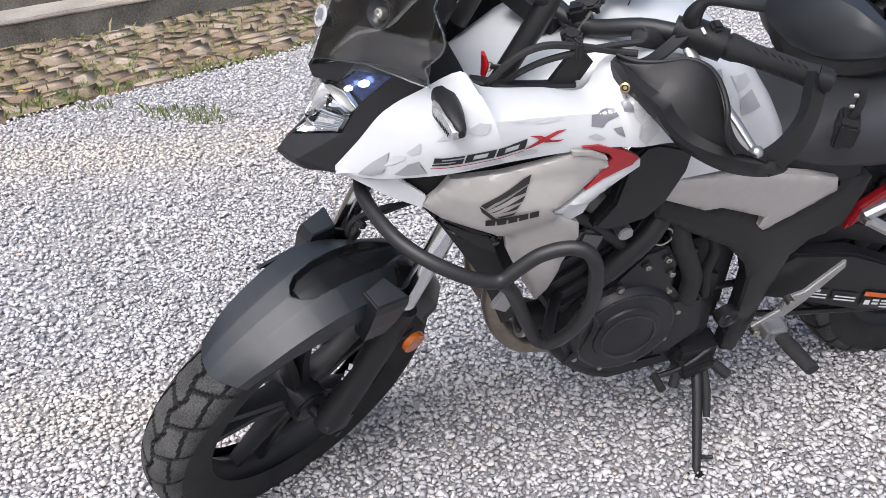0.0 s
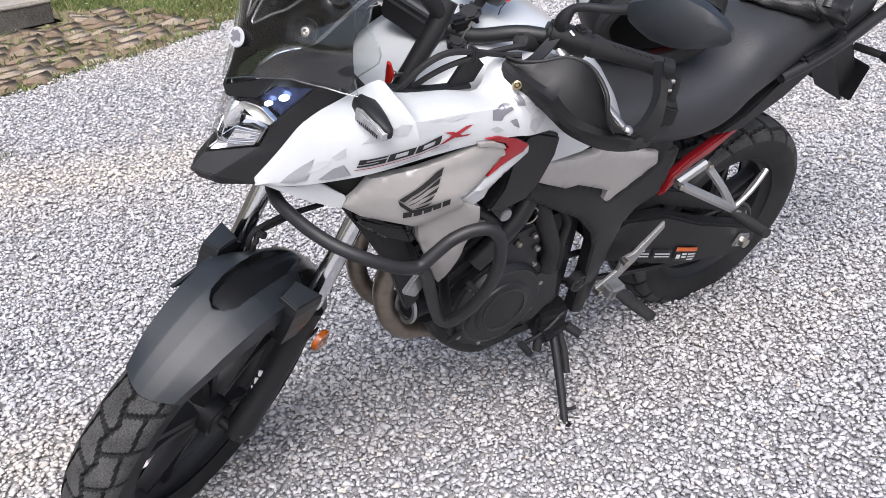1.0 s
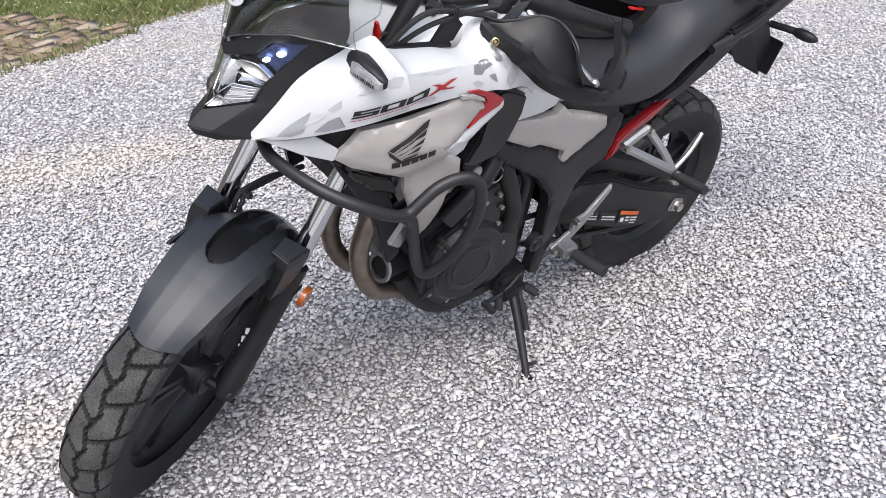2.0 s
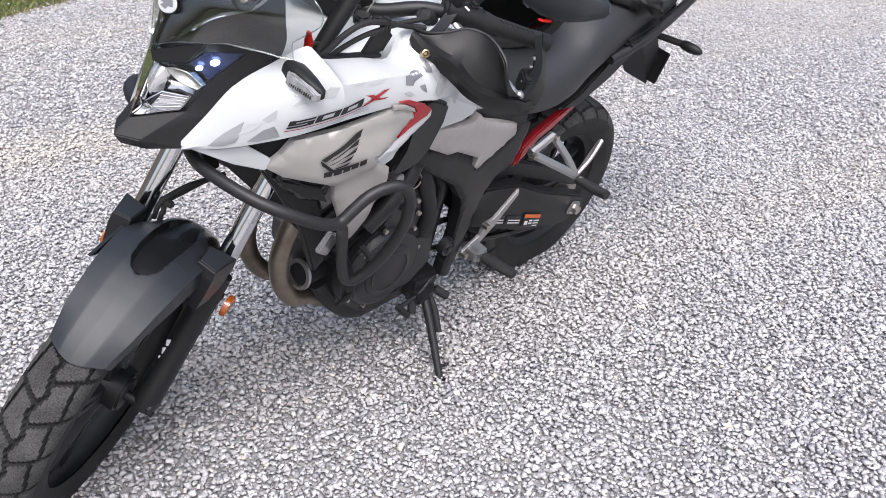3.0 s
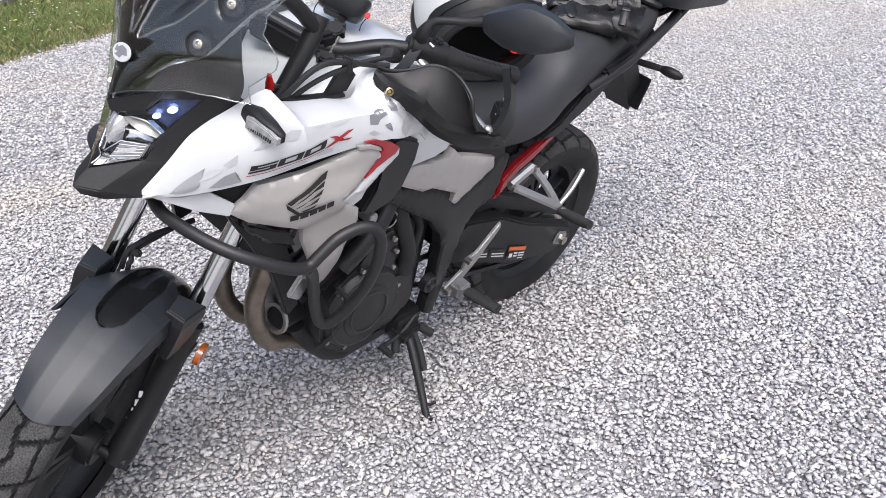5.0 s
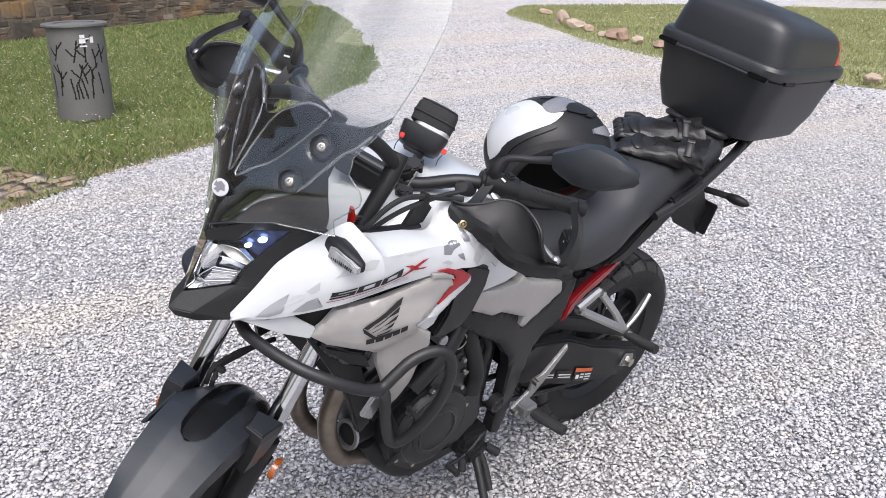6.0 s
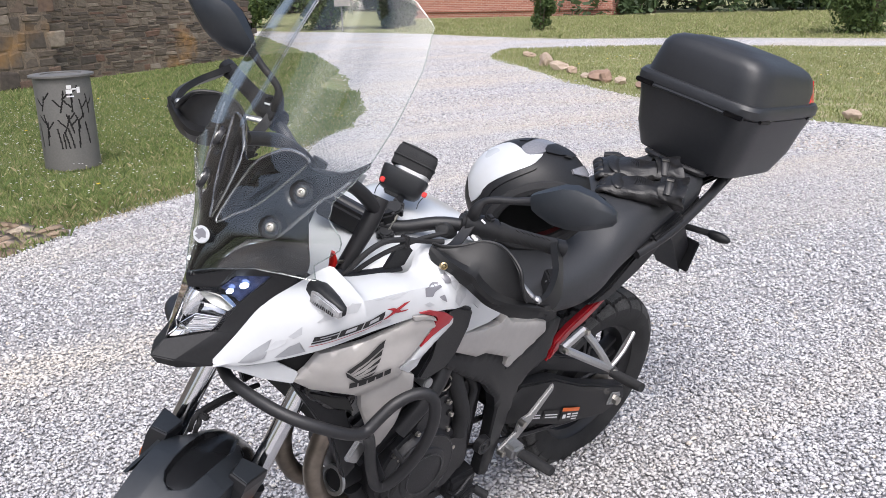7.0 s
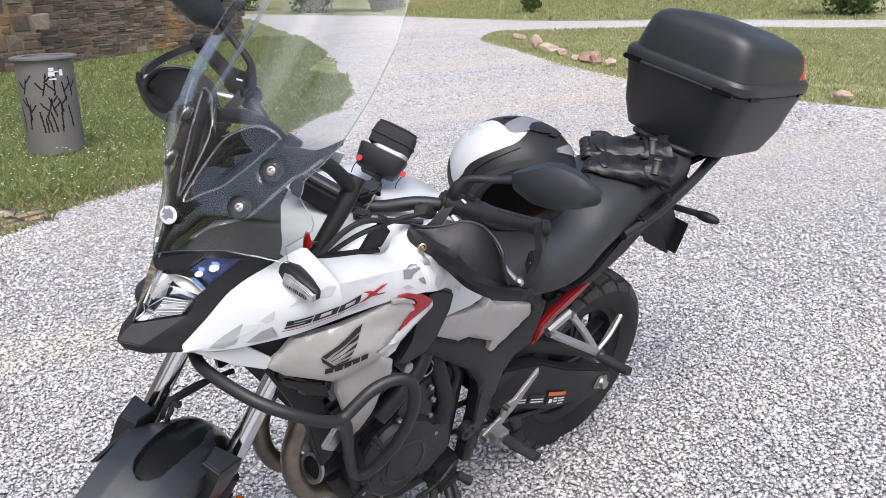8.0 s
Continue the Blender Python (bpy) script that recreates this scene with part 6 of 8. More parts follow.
for s in (-1, 1):
    tr_ = surface_of(tank)
    for poly, m_ in (([(-0.052, 1.030), (-0.028, 1.032), (-0.026, 1.010), (-0.046, 1.006)], M_GREYM), ([(-0.012, 1.020), (0.022, 1.012), (0.032, 0.998), (0.002, 0.994)], M_GREYP), ([(0.006, 0.982), (0.032, 0.988), (0.054, 0.955), (0.016, 0.950)], M_GREYM), ([(-0.038, 0.992), (-0.014, 0.986), (-0.004, 0.960), (-0.034, 0.968)], M_GREYP)):
        part("camouflage_patch", laid_on(patch(poly, 4), tr_, 0.0012, s), m_, tank, "grey camouflage patch")
for s in (-1, 1):
    tr_ = surface_of(sides[s])
    shell = sides[s]
    for poly, m_ in (
        ([(-0.594, 0.909), (-0.548, 0.966), (-0.563, 0.934), (-0.560, 0.925), (-0.575, 0.913)], M_GREYM),
        ([(-0.545, 0.929), (-0.527, 0.957), (-0.513, 0.968), (-0.511, 0.956), (-0.502, 0.947), (-0.530, 0.932)], M_GREYM),
        ([(-0.528, 0.975), (-0.509, 0.999), (-0.510, 0.983), (-0.521, 0.973)], M_GREYP),
        ([(-0.558, 0.939), (-0.544, 0.963), (-0.528, 0.971), (-0.532, 0.961), (-0.546, 0.948)], M_GREYL),
        ([(-0.486, 1.028), (-0.463, 1.043), (-0.468, 1.037), (-0.474, 1.030), (-0.485, 1.025)], M_GREYL),
        ([(-0.4500, 1.0350), (-0.4344, 1.0470), (-0.4188, 1.0470), (-0.4261, 1.0293), (-0.4424, 1.0270)], M_GREYL),
        ([(-0.4902, 1.0085), (-0.4778, 1.0240), (-0.4538, 1.0320), (-0.4562, 1.0209), (-0.4781, 1.0140)], M_GREYL),
        ([(-0.363, 1.044), (-0.342, 1.047), (-0.315, 1.046), (-0.327, 1.043), (-0.352, 1.040)], M_GREYL),
        ([(-0.394, 1.046), (-0.362, 1.047), (-0.377, 1.044)], M_GREYL),
        ([(-0.4640, 0.9620), (-0.4070, 0.9860), (-0.4000, 0.9830), (-0.4080, 0.9780), (-0.4490, 0.9650)], M_GREYP),
        ([(-0.3861, 0.9925), (-0.3657, 1.0020), (-0.3532, 1.0000), (-0.3541, 0.9935), (-0.3830, 0.9885)], M_GREYP),
        ([(-0.275, 1.044), (-0.240, 1.046), (-0.235, 1.039), (-0.256, 1.032), (-0.260, 1.026), (-0.277, 1.029), (-0.266, 1.036)], M_GREYD),
        ([(-0.230, 1.053), (-0.220, 1.060), (-0.215, 1.050), (-0.214, 1.043), (-0.228, 1.045)], M_GREYD),
        ([(-0.218, 1.048), (-0.192, 1.045), (-0.205, 1.027), (-0.214, 1.038)], M_GREYP),
        ([(-0.245, 1.023), (-0.232, 1.025), (-0.226, 1.009), (-0.239, 1.017)], M_GREYD),
        ([(-0.204, 1.025), (-0.174, 1.037), (-0.172, 1.005), (-0.191, 0.989), (-0.206, 1.005)], M_GREYP),
        ([(-0.282, 1.016), (-0.270, 1.019), (-0.254, 1.009), (-0.268, 1.008)], M_GREYL),
        ([(-0.168, 1.060), (-0.150, 1.064), (-0.135, 1.045), (-0.155, 1.040)], M_GREYM),
        ([(-0.160, 1.030), (-0.135, 1.040), (-0.110, 1.030), (-0.130, 1.005)], M_GREYP),
    ):
        part("camouflage_patch", laid_on(patch(poly, 4), tr_, 0.0012, s), m_, shell, "grey camouflage patch")
    if s < 0:
        GLYPH = {"5": ((0, 0.76, 1, 1), (0, 0.60, 0.26, 0.76), (0, 0.38, 1, 0.60), (0.74, 0.24, 1, 0.38), (0, 0, 1, 0.24)), "0": ((0, 0.76, 1, 1), (0, 0.24, 0.26, 0.76), (0.74, 0.24, 1, 0.76), (0, 0, 1, 0.24))}
        base, run, rise = Vector((-0.4964, 0.9643)), Vector((0.0397, 0.0130)), Vector((0.0032, 0.0166))
        for k, ch in enumerate("500"):
            bm = bmesh.new()
            for x0, z0, x1, z1 in GLYPH[ch]:
                q_ = [base + run * (k * 1.06 + a_) + rise * b_ for a_, b_ in ((x0, z0), (x1, z0), (x1, z1), (x0, z1))]
                merge(bm, patch([tuple(v) for v in q_], 4))
            part("model_digit", laid_on(bm, tr_, 0.0018, s), M_STICKER, shell, "bold black model number " + ch)
        bm = bmesh.new()
        for quad in (((-0.3735, 1.0030), (-0.3640, 1.0050), (-0.3420, 1.0165), (-0.3129, 1.0300), (-0.3260, 1.0290), (-0.3520, 1.0190)), ((-0.3668, 1.0250), (-0.3500, 1.0238), (-0.3340, 1.0160), (-0.3169, 1.0160), (-0.3240, 1.0125), (-0.3440, 1.0130), (-0.3560, 1.0205))):
            merge(bm, patch(quad, 4))
        part("model_letter", laid_on(bm, tr_, 0.0018, s), M_RED, shell, "red letter X")
        part("model_line", laid_on(patch([tuple(base + run * a_ + rise * b_) for a_, b_ in ((-0.03, -0.36), (3.12, -0.30), (3.12, -0.22), (-0.03, -0.26))], 5), tr_, 0.0018, s), M_RED, shell, "thin red underline")
# wing emblem of plain feather shapes and a row of plain bars on the silver shroud
tr_ = surface_of(silver[0])
for feather in (
    ((-0.429, 0.898), (-0.415, 0.910), (-0.379, 0.940), (-0.359, 0.958), (-0.362, 0.941), (-0.376, 0.931), (-0.410, 0.906), (-0.422, 0.894)),
    ((-0.421, 0.890), (-0.408, 0.903), (-0.364, 0.937), (-0.367, 0.926), (-0.385, 0.918), (-0.413, 0.897)),
    ((-0.416, 0.887), (-0.404, 0.897), (-0.367, 0.922), (-0.372, 0.912), (-0.397, 0.901), (-0.411, 0.889)),
    ((-0.411, 0.885), (-0.374, 0.908), (-0.380, 0.899), (-0.402, 0.890)),
    ((-0.406, 0.882), (-0.379, 0.895), (-0.385, 0.888), (-0.402, 0.881)),
    ((-0.4305, 0.897), (-0.424, 0.892), (-0.408, 0.879), (-0.398, 0.880), (-0.373, 0.889), (-0.370, 0.885), (-0.409, 0.872), (-0.427, 0.886)),
):
    part("emblem_feather", laid_on(patch(feather, 5), tr_, 0.0030, -1), M_STICKER, silver[0], "black emblem shape")
for k in range(5):
    x0, z0 = -0.4215 + k * 0.0152, 0.8600 + k * 0.0054
    part("emblem_bar", laid_on(patch([(x0, z0), (x0 + 0.0128, z0 + 0.0045), (x0 + 0.0128, z0 + 0.0160), (x0, z0 + 0.0115)], 4), tr_, 0.0032, -1), M_STICKER, silver[0], "plain black bar")
# warning label on the swingarm, with unreadable print as bars
tr_ = surface_of(arm[0])
for nm, poly, m_, lift in (
    ("warning_label", [(0.480, 0.334), (0.566, 0.304), (0.566, 0.354), (0.480, 0.384)], M_STICKER, 0.003),
    ("label_band", [(0.481, 0.370), (0.565, 0.340), (0.565, 0.353), (0.481, 0.383)], M_ORANGE, 0.005),
    ("label_frame", [(0.33, 0.395), (0.39, 0.375), (0.39, 0.405), (0.33, 0.425)], M_STICKER, 0.003),
    ("label_frame", [(0.400, 0.371), (0.468, 0.348), (0.468, 0.378), (0.400, 0.401)], M_STICKER, 0.003),
):
    part(nm, laid_on(patch(poly, 2), tr_, lift, -1), m_, arm[0], "printed label")
for x0, z0, w, h in ((0.486, 0.344, 0.015, 0.014), (0.507, 0.349, 0.018, 0.006), (0.507, 0.339, 0.018, 0.006), (0.531, 0.341, 0.030, 0.005), (0.531, 0.332, 0.030, 0.005), (0.531, 0.323, 0.026, 0.004), (0.336, 0.408, 0.048, 0.004), (0.336, 0.399, 0.048, 0.004), (0.405, 0.385, 0.055, 0.004), (0.405, 0.376, 0.055, 0.004), (0.345, 0.413, 0.02, 0.008)):
    part("label_print", laid_on(patch([(x0, z0), (x0 + w, z0 - 0.33 * w), (x0 + w, z0 - 0.33 * w + h), (x0, z0 + h)], 1), tr_, 0.0065, -1), M_PRINT, arm[0])

# ---- things on the motorcycle ----
def ring_rect(cx, hx, hy, z, p=0.35, n=40, skew=0.0):
    """A rounded rectangle at height z."""
    out = []
    for a in np.linspace(0, 2 * math.pi, n, endpoint=False):
        c, s_ = math.cos(a), math.sin(a)
        out.append((cx + hx * math.copysign(abs(c) ** p, c) + skew, hy * math.copysign(abs(s_) ** p, s_), z))
    return out


def top_box():
    top = empty("top_box", BIKE @ pose(1.150, 0, 0.985, 0, 4.5, 0), "large black plastic top box with red rear reflector", "top box")
    R_ = [ring_rect(-0.005, 0.150, 0.140, 0.0), ring_rect(0.0, 0.178, 0.160, 0.008), ring_rect(0.004, 0.204, 0.182, 0.075, 0.32), ring_rect(0.004, 0.212, 0.193, 0.15, 0.28), ring_rect(0.006, 0.222, 0.201, 0.185, 0.28), ring_rect(0.006, 0.222, 0.201, 0.196, 0.28)]
    part("lower_shell", loft(R_), M_BOX, top)
    R_ = [ring_rect(0.006, 0.224, 0.203, 0.199, 0.28), ring_rect(0.006, 0.231, 0.210, 0.206, 0.28), ring_rect(0.006, 0.231, 0.210, 0.226, 0.28), ring_rect(0.006, 0.225, 0.204, 0.236, 0.30), ring_rect(0.006, 0.215, 0.195, 0.238, 0.32)]
    body = [ring_rect(0.005, 0.214, 0.194, 0.240, 0.32), ring_rect(0.004, 0.207, 0.186, 0.285, 0.34), ring_rect(0.002, 0.200, 0.177, 0.316, 0.34), ring_rect(0.000, 0.188, 0.164, 0.334, 0.36), ring_rect(-0.002, 0.168, 0.142, 0.346, 0.38), ring_rect(0.0, 0.152, 0.096, 0.353, 0.40), ring_rect(0.0, 0.148, 0.092, 0.356, 0.40), ring_rect(-0.01, 0.04, 0.035, 0.362, 0.8)]
    for r in body:
        for i, (x, y, z) in enumerate(r):
            r[i] = (x, y, z - (z - 0.24) * max(0.0, x) * 0.95 + (z - 0.24) * 0.12 * max(0, -x) / 0.2)
    lid = part("lid", loft(R_ + body), M_BOX, top)
    for k in range(16):
        part("lid_rib", box((0.004, 0.075 - 0.002 * k, 0.004), (0.0 + 0.0065 * k, 0, 0.3575 - 0.0009 * k), bevel=0.001), M_BOX, lid)
    part("hinge_bar", tube([(-0.229, 0.17, 0.20), (-0.23, 0, 0.202), (-0.229, -0.17, 0.20)], 0.0045, 8, 4), M_BOX, top)
    for s in (-1, 1):
        part("corner_catch", box((0.050, 0.010, 0.012), (-0.150, 0.206 * s, 0.200), (0, 0, 8 * s), 0.003), M_GLOSS, top, "small black latch")
        part("corner_catch", box((0.050, 0.010, 0.012), (0.150, 0.204 * s, 0.200), (0, 0, -8 * s), 0.003), M_GLOSS, top, "small black latch")
    part("catch", box((0.012, 0.06, 0.014), (-0.232, -0.15, 0.203), bevel=0.003), M_GLOSS, top)
    part("catch", box((0.012, 0.06, 0.014), (-0.232, 0.15, 0.203), bevel=0.003), M_GLOSS, top)
    for s in (-1, 1):
        foot = [Vector((x_, y_ * s, 0.243)) * 1.0 for x_, y_ in ((0.140, 0.1960), (0.172, 0.192), (0.196, 0.182), (0.211, 0.168))]
        apex = Vector((0.190, 0.160 * s, 0.304))
        part("rear_reflector", sheet([[f_ * (1 - t) + apex * t for f_ in foot] for t in (0, 0.5, 0.93)], 0.006, 2), M_REDLENS, lid, "red triangular corner reflector")
    part("base_plate", box((0.24, 0.20, 0.012), (-0.03, 0, -0.004), bevel=0.004), M_MATTE, top)
    part("carrier_arm", tube([(-0.17, -0.10, -0.0), (-0.20, -0.08, 0.005), (-0.21, 0.0, 0.005), (-0.20, 0.08, 0.005), (-0.17, 0.10, 0.0)], 0.009, 8, 4), M_BAR, top)


top_box()


def helmet():
    """A full-face helmet tipped over, its neck opening towards the bike's left and front."""
    top = empty("helmet", BIKE @ pose(0.352, 0.044, 1.000), "white and black full-face helmet lying on the seat", "helmet")
    long_, up_, out_ = Vector((0.732, -0.661, 0.164)), Vector((0.215, 0.453, 0.865)), Vector((-0.646, -0.598, 0.474))
    o = (0.14 * long_ - 0.74 * up_ + 0.66 * out_).normalized()
    e1 = (long_ - o * long_.dot(o)).normalized()
    e2 = o.cross(e1)
    white_way = (up_ - long_).normalized()

    def at(polar, turn, k=1.0):
        d = -o * math.cos(polar) + (e1 * math.cos(turn) + e2 * math.sin(turn)) * math.sin(polar)
        return d, long_ * d.dot(long_) * 0.163 * k + up_ * d.dot(up_) * 0.140 * k + out_ * d.dot(out_) * 0.150 * k

    def shell(test, k, thick, p1=2.28, n=34, m=60, plane=None):
        bm = bmesh.new()
        seen = {}
        for i in range(n):
            for j in range(m):
                quad = [(i, j), (i + 1, j), (i + 1, j + 1), (i, j + 1)]
                d, _ = at(p1 * (i + 0.5) / n, 2 * math.pi * (j + 0.5) / m)
                if not test(d):
                    continue
                vs = []
                for a, b in quad:
                    key = (a, b % m if a else 0)
                    seen[key] = seen.get(key) or bm.verts.new(at(p1 * a / n, 2 * math.pi * (b % m) / m, k)[1])
                    if seen[key] not in vs:
                        vs.append(seen[key])
                if len(vs) > 2:
                    bm.faces.new(vs)
        if plane:
            bmesh.ops.bisect_plane(bm, geom=bm.verts[:] + bm.edges[:] + bm.faces[:], plane_co=plane[0], plane_no=plane[1], clear_outer=True)
        bmesh.ops.recalc_face_normals(bm, faces=bm.faces)
        bmesh.ops.solidify(bm, geom=bm.faces[:], thickness=thick)
        return bm

    def cap(outline, k, thick, soft=3):
        """A panel of the shell cut to an outline of (long, up) seen from outside."""
        bm = bmesh.new()
        pts = spline([(x_ * 0.955, 0, z_ * 0.955) for x_, z_ in outline], soft, True) if soft > 1 else [Vector((x_ * 0.955, 0, z_ * 0.955)) for x_, z_ in outline]
        f = bm.faces.new([bm.verts.new(p_) for p_ in pts])
        bmesh.ops.triangulate(bm, faces=[f])
        for _ in range(5):
            far = [e for e in bm.edges if e.calc_length() > 0.09]
            if not far:
                break
            bmesh.ops.subdivide_edges(bm, edges=far, cuts=1)
            bmesh.ops.triangulate(bm, faces=bm.faces)
        for v in bm.verts:
            x_, z_ = v.co.x, v.co.z
            r_ = math.hypot(x_, z_)
            if r_ > 0.985:
                x_, z_ = x_ * 0.985 / r_, z_ * 0.985 / r_
            v.co = (long_ * 0.163 * x_ + up_ * 0.140 * z_ + out_ * 0.150 * math.sqrt(max(0.0, 1 - x_ * x_ - z_ * z_))) * k
        more = bmesh.ops.extrude_face_region(bm, geom=bm.faces[:])
        for v in more["geom"]:
            if isinstance(v, bmesh.types.BMVert):
                v.co *= 1 - thick / 0.15
        return bm

    part("shell", shell(lambda d: True, 0.985, 0.006, 2.28, 44, 80), M_MATTE, top, "matte black shell")
    part("white_panel", cap([(-0.97, 0.40), (-0.86, 0.62), (-0.70, 0.76), (-0.52, 0.86), (-0.32, 0.90), (-0.19, 0.78), (-0.13, 0.67), (0.01, 0.61), (0.17, 0.63), (0.08, 0.51), (-0.05, 0.40), (-0.41, 0.25), (-0.69, 0.10), (-0.80, -0.06), (-0.95, -0.20), (-0.99, 0.10)], 1.0, 0.004, 2), M_WHITE, top, "gloss white panel")
    part("vent_lens", cap([(-0.15, 0.78), (0.0, 0.89), (0.18, 0.96), (0.32, 0.92), (0.41, 0.83), (0.20, 0.66), (-0.04, 0.61), (-0.13, 0.68)], 1.006, 0.006, 2), M_SMOKE, top, "smoky grey sun visor panel")
    part("top_vent", cap([(0.21, 0.72), (0.26, 0.80), (0.43, 0.84), (0.62, 0.74), (0.75, 0.63), (0.62, 0.55), (0.55, 0.61), (0.44, 0.60), (0.23, 0.65)], 1.02, 0.014, 1), M_MATTE, top, "black angular vent")
    part("vent_slot", cap([(0.55, 0.60), (0.66, 0.57), (0.62, 0.54), (0.50, 0.57)], 1.024, 0.004, 1), M_DARK, top)
    part("rear_vent", cap([(-0.16, 0.93), (-0.04, 0.985), (0.06, 0.97), (-0.04, 0.91)], 1.004, 0.008, 1), M_MATTE, top, "small black vent")
    part("visor_edge", cap([(0.62, 0.33), (0.86, 0.44), (0.95, 0.28), (0.90, 0.22), (0.64, 0.25)], 1.02, 0.006, 1), M_SMOKE, top, "smoky visor edge")
    part("edge_band", cap([(-0.80, -0.08), (-0.69, 0.09), (-0.41, 0.235), (-0.05, 0.385), (0.05, 0.36), (-0.02, 0.30), (-0.40, 0.13), (-0.62, -0.02), (-0.70, -0.14)], 1.012, 0.006, 2), M_MATTE, top, "raised black edge band")
    part("chin_bar", shell(lambda d: True, 1.018, 0.006, 2.27, 40, 72, (o * 0.080, -o)), M_MATTE, top, "black chin bar and edge")
    part("red_lining", shell(lambda d: d.dot(o) > 0.25, 0.955, 0.004, 2.25, 40, 60), M_LINING, top, "dark red padded lining")
    part("liner", shell(lambda d: d.dot(o) < 0.3, 0.90, 0.004, 2.2, 24, 40), M_FABRIC, top, "black padded liner")
    part("neck_roll", tube([at(2.30, a, 0.96)[1] for a in np.linspace(0, 2 * math.pi, 25)[:-1]], 0.017, 8, 2, closed=True), M_FABRIC, top, "padded neck roll")
    part("red_piping", tube([at(2.22, a, 0.90)[1] for a in np.linspace(0.3, 3.2, 14)], 0.004, 6, 2), M_REDPLAS, top, "red piping")
    for a, m_, l_ in ((-0.5, M_REDPLAS, "red strap end"), (0.9, M_FABRIC, "black chin strap")):
        part("chin_strap", tube([at(2.2, a, 0.86)[1], at(2.5, a + 0.2, 0.9)[1], at(2.75, a + 0.5, 0.92)[1]], 0.010, 8, 3, flat=0.35), m_, top, l_)


helmet()


def glove(m, seed):
    top = empty("glove", m, "black leather motorcycle glove lying on the seat", "glove", "pair of gloves")
    rng = random.Random(seed)
    loops = []
    for x, w, h in ((-0.085, 0.050, 0.016), (-0.05, 0.054, 0.022), (0.0, 0.052, 0.026), (0.05, 0.046, 0.026), (0.09, 0.050, 0.030)):
        loops.append([(x, w * math.copysign(abs(math.cos(a)) ** 0.7, math.cos(a)), 0.02 + h * math.sin(a) + rng.uniform(-.002, .002)) for a in np.linspace(0, 2 * math.pi, 20, endpoint=False)])
    bm = loft(loops)
    bmesh.ops.subdivide_edges(bm, edges=[e for e in bm.edges if len(e.link_faces) == 2], cuts=2, use_grid_fill=True)
    for v in bm.verts:
        v.co += noise.noise_vector(v.co * 38 + Vector((seed * 3.0, 0, 0))) * 0.007
    part("palm", bm, M_LEATHER, top)
    for k in range(4):
        y = -0.038 + 0.025 * k
        part("finger", tube([(-0.066, y, 0.020), (-0.088, y * 1.02, 0.021), (-0.102, y * 0.98, 0.012), (-0.094, y * 0.95, 0.002)], [0.014, 0.0130, 0.012, 0.008], 10, 3, flat=0.75), M_LEATHER, top)
    part("knuckle_patch", moved(ball(0.03, (0, 0, 0), (0.9, 1.55, 0.30), 3), pose(-0.046, 0.0, 0.036, 0, 8, 0)), M_LEATHER, top)
    for k in range(5):
        part("stitched_rib", tube([(0.0 + 0.006 * k, -0.020, 0.043), (0.002 + 0.006 * k, 0, 0.047), (0.0 + 0.006 * k, 0.020, 0.043)], 0.0028, 6, 2), M_LEATHER, top)
    part("thumb", tube([(0.0, 0.045, 0.016), (-0.03, 0.075, 0.018), (-0.07, 0.085, 0.014)], [0.014, 0.015, 0.010], 10, 3), M_LEATHER, top)
    rows = [[(x, w * math.cos(a), 0.038 + w * 0.78 * math.sin(a) + 0.004 * math.sin(3 * a)) for a in np.linspace(0, 2 * math.pi, 22)] for x, w in ((0.075, 0.048), (0.10, 0.052), (0.13, 0.058), (0.152, 0.063))]
    bm = sheet(rows, 0.004, 3)
    for v in bm.verts:
        v.co += noise.noise_vector(v.co * 30 + Vector((seed * 5.0, 2, 0))) * 0.011
        v.co.z *= 0.8
    part("cuff", bm, M_LEATHER, top, "open crumpled leather cuff")
    part("strap", tube([(0.10, -0.05, 0.045), (0.10, -0.01, 0.072), (0.10, 0.04, 0.055)], 0.012, 8, 3, flat=0.3), M_LEATHER, top)
    part("buckle", box((0.022, 0.012, 0.004), (0.10, -0.015, 0.074), bevel=0.001), M_STEEL, top, "small metal buckle")


glove(BIKE @ pose(0.720, -0.040, 0.958, 4, -4, -62) @ Matrix.Diagonal((0.92, 1.10, 1.0, 1)), 1)
glove(BIKE @ pose(0.785, 0.030, 0.972, 6, -4, -48) @ Matrix.Diagonal((0.92, 1.10, 1.0, 1)), 2)


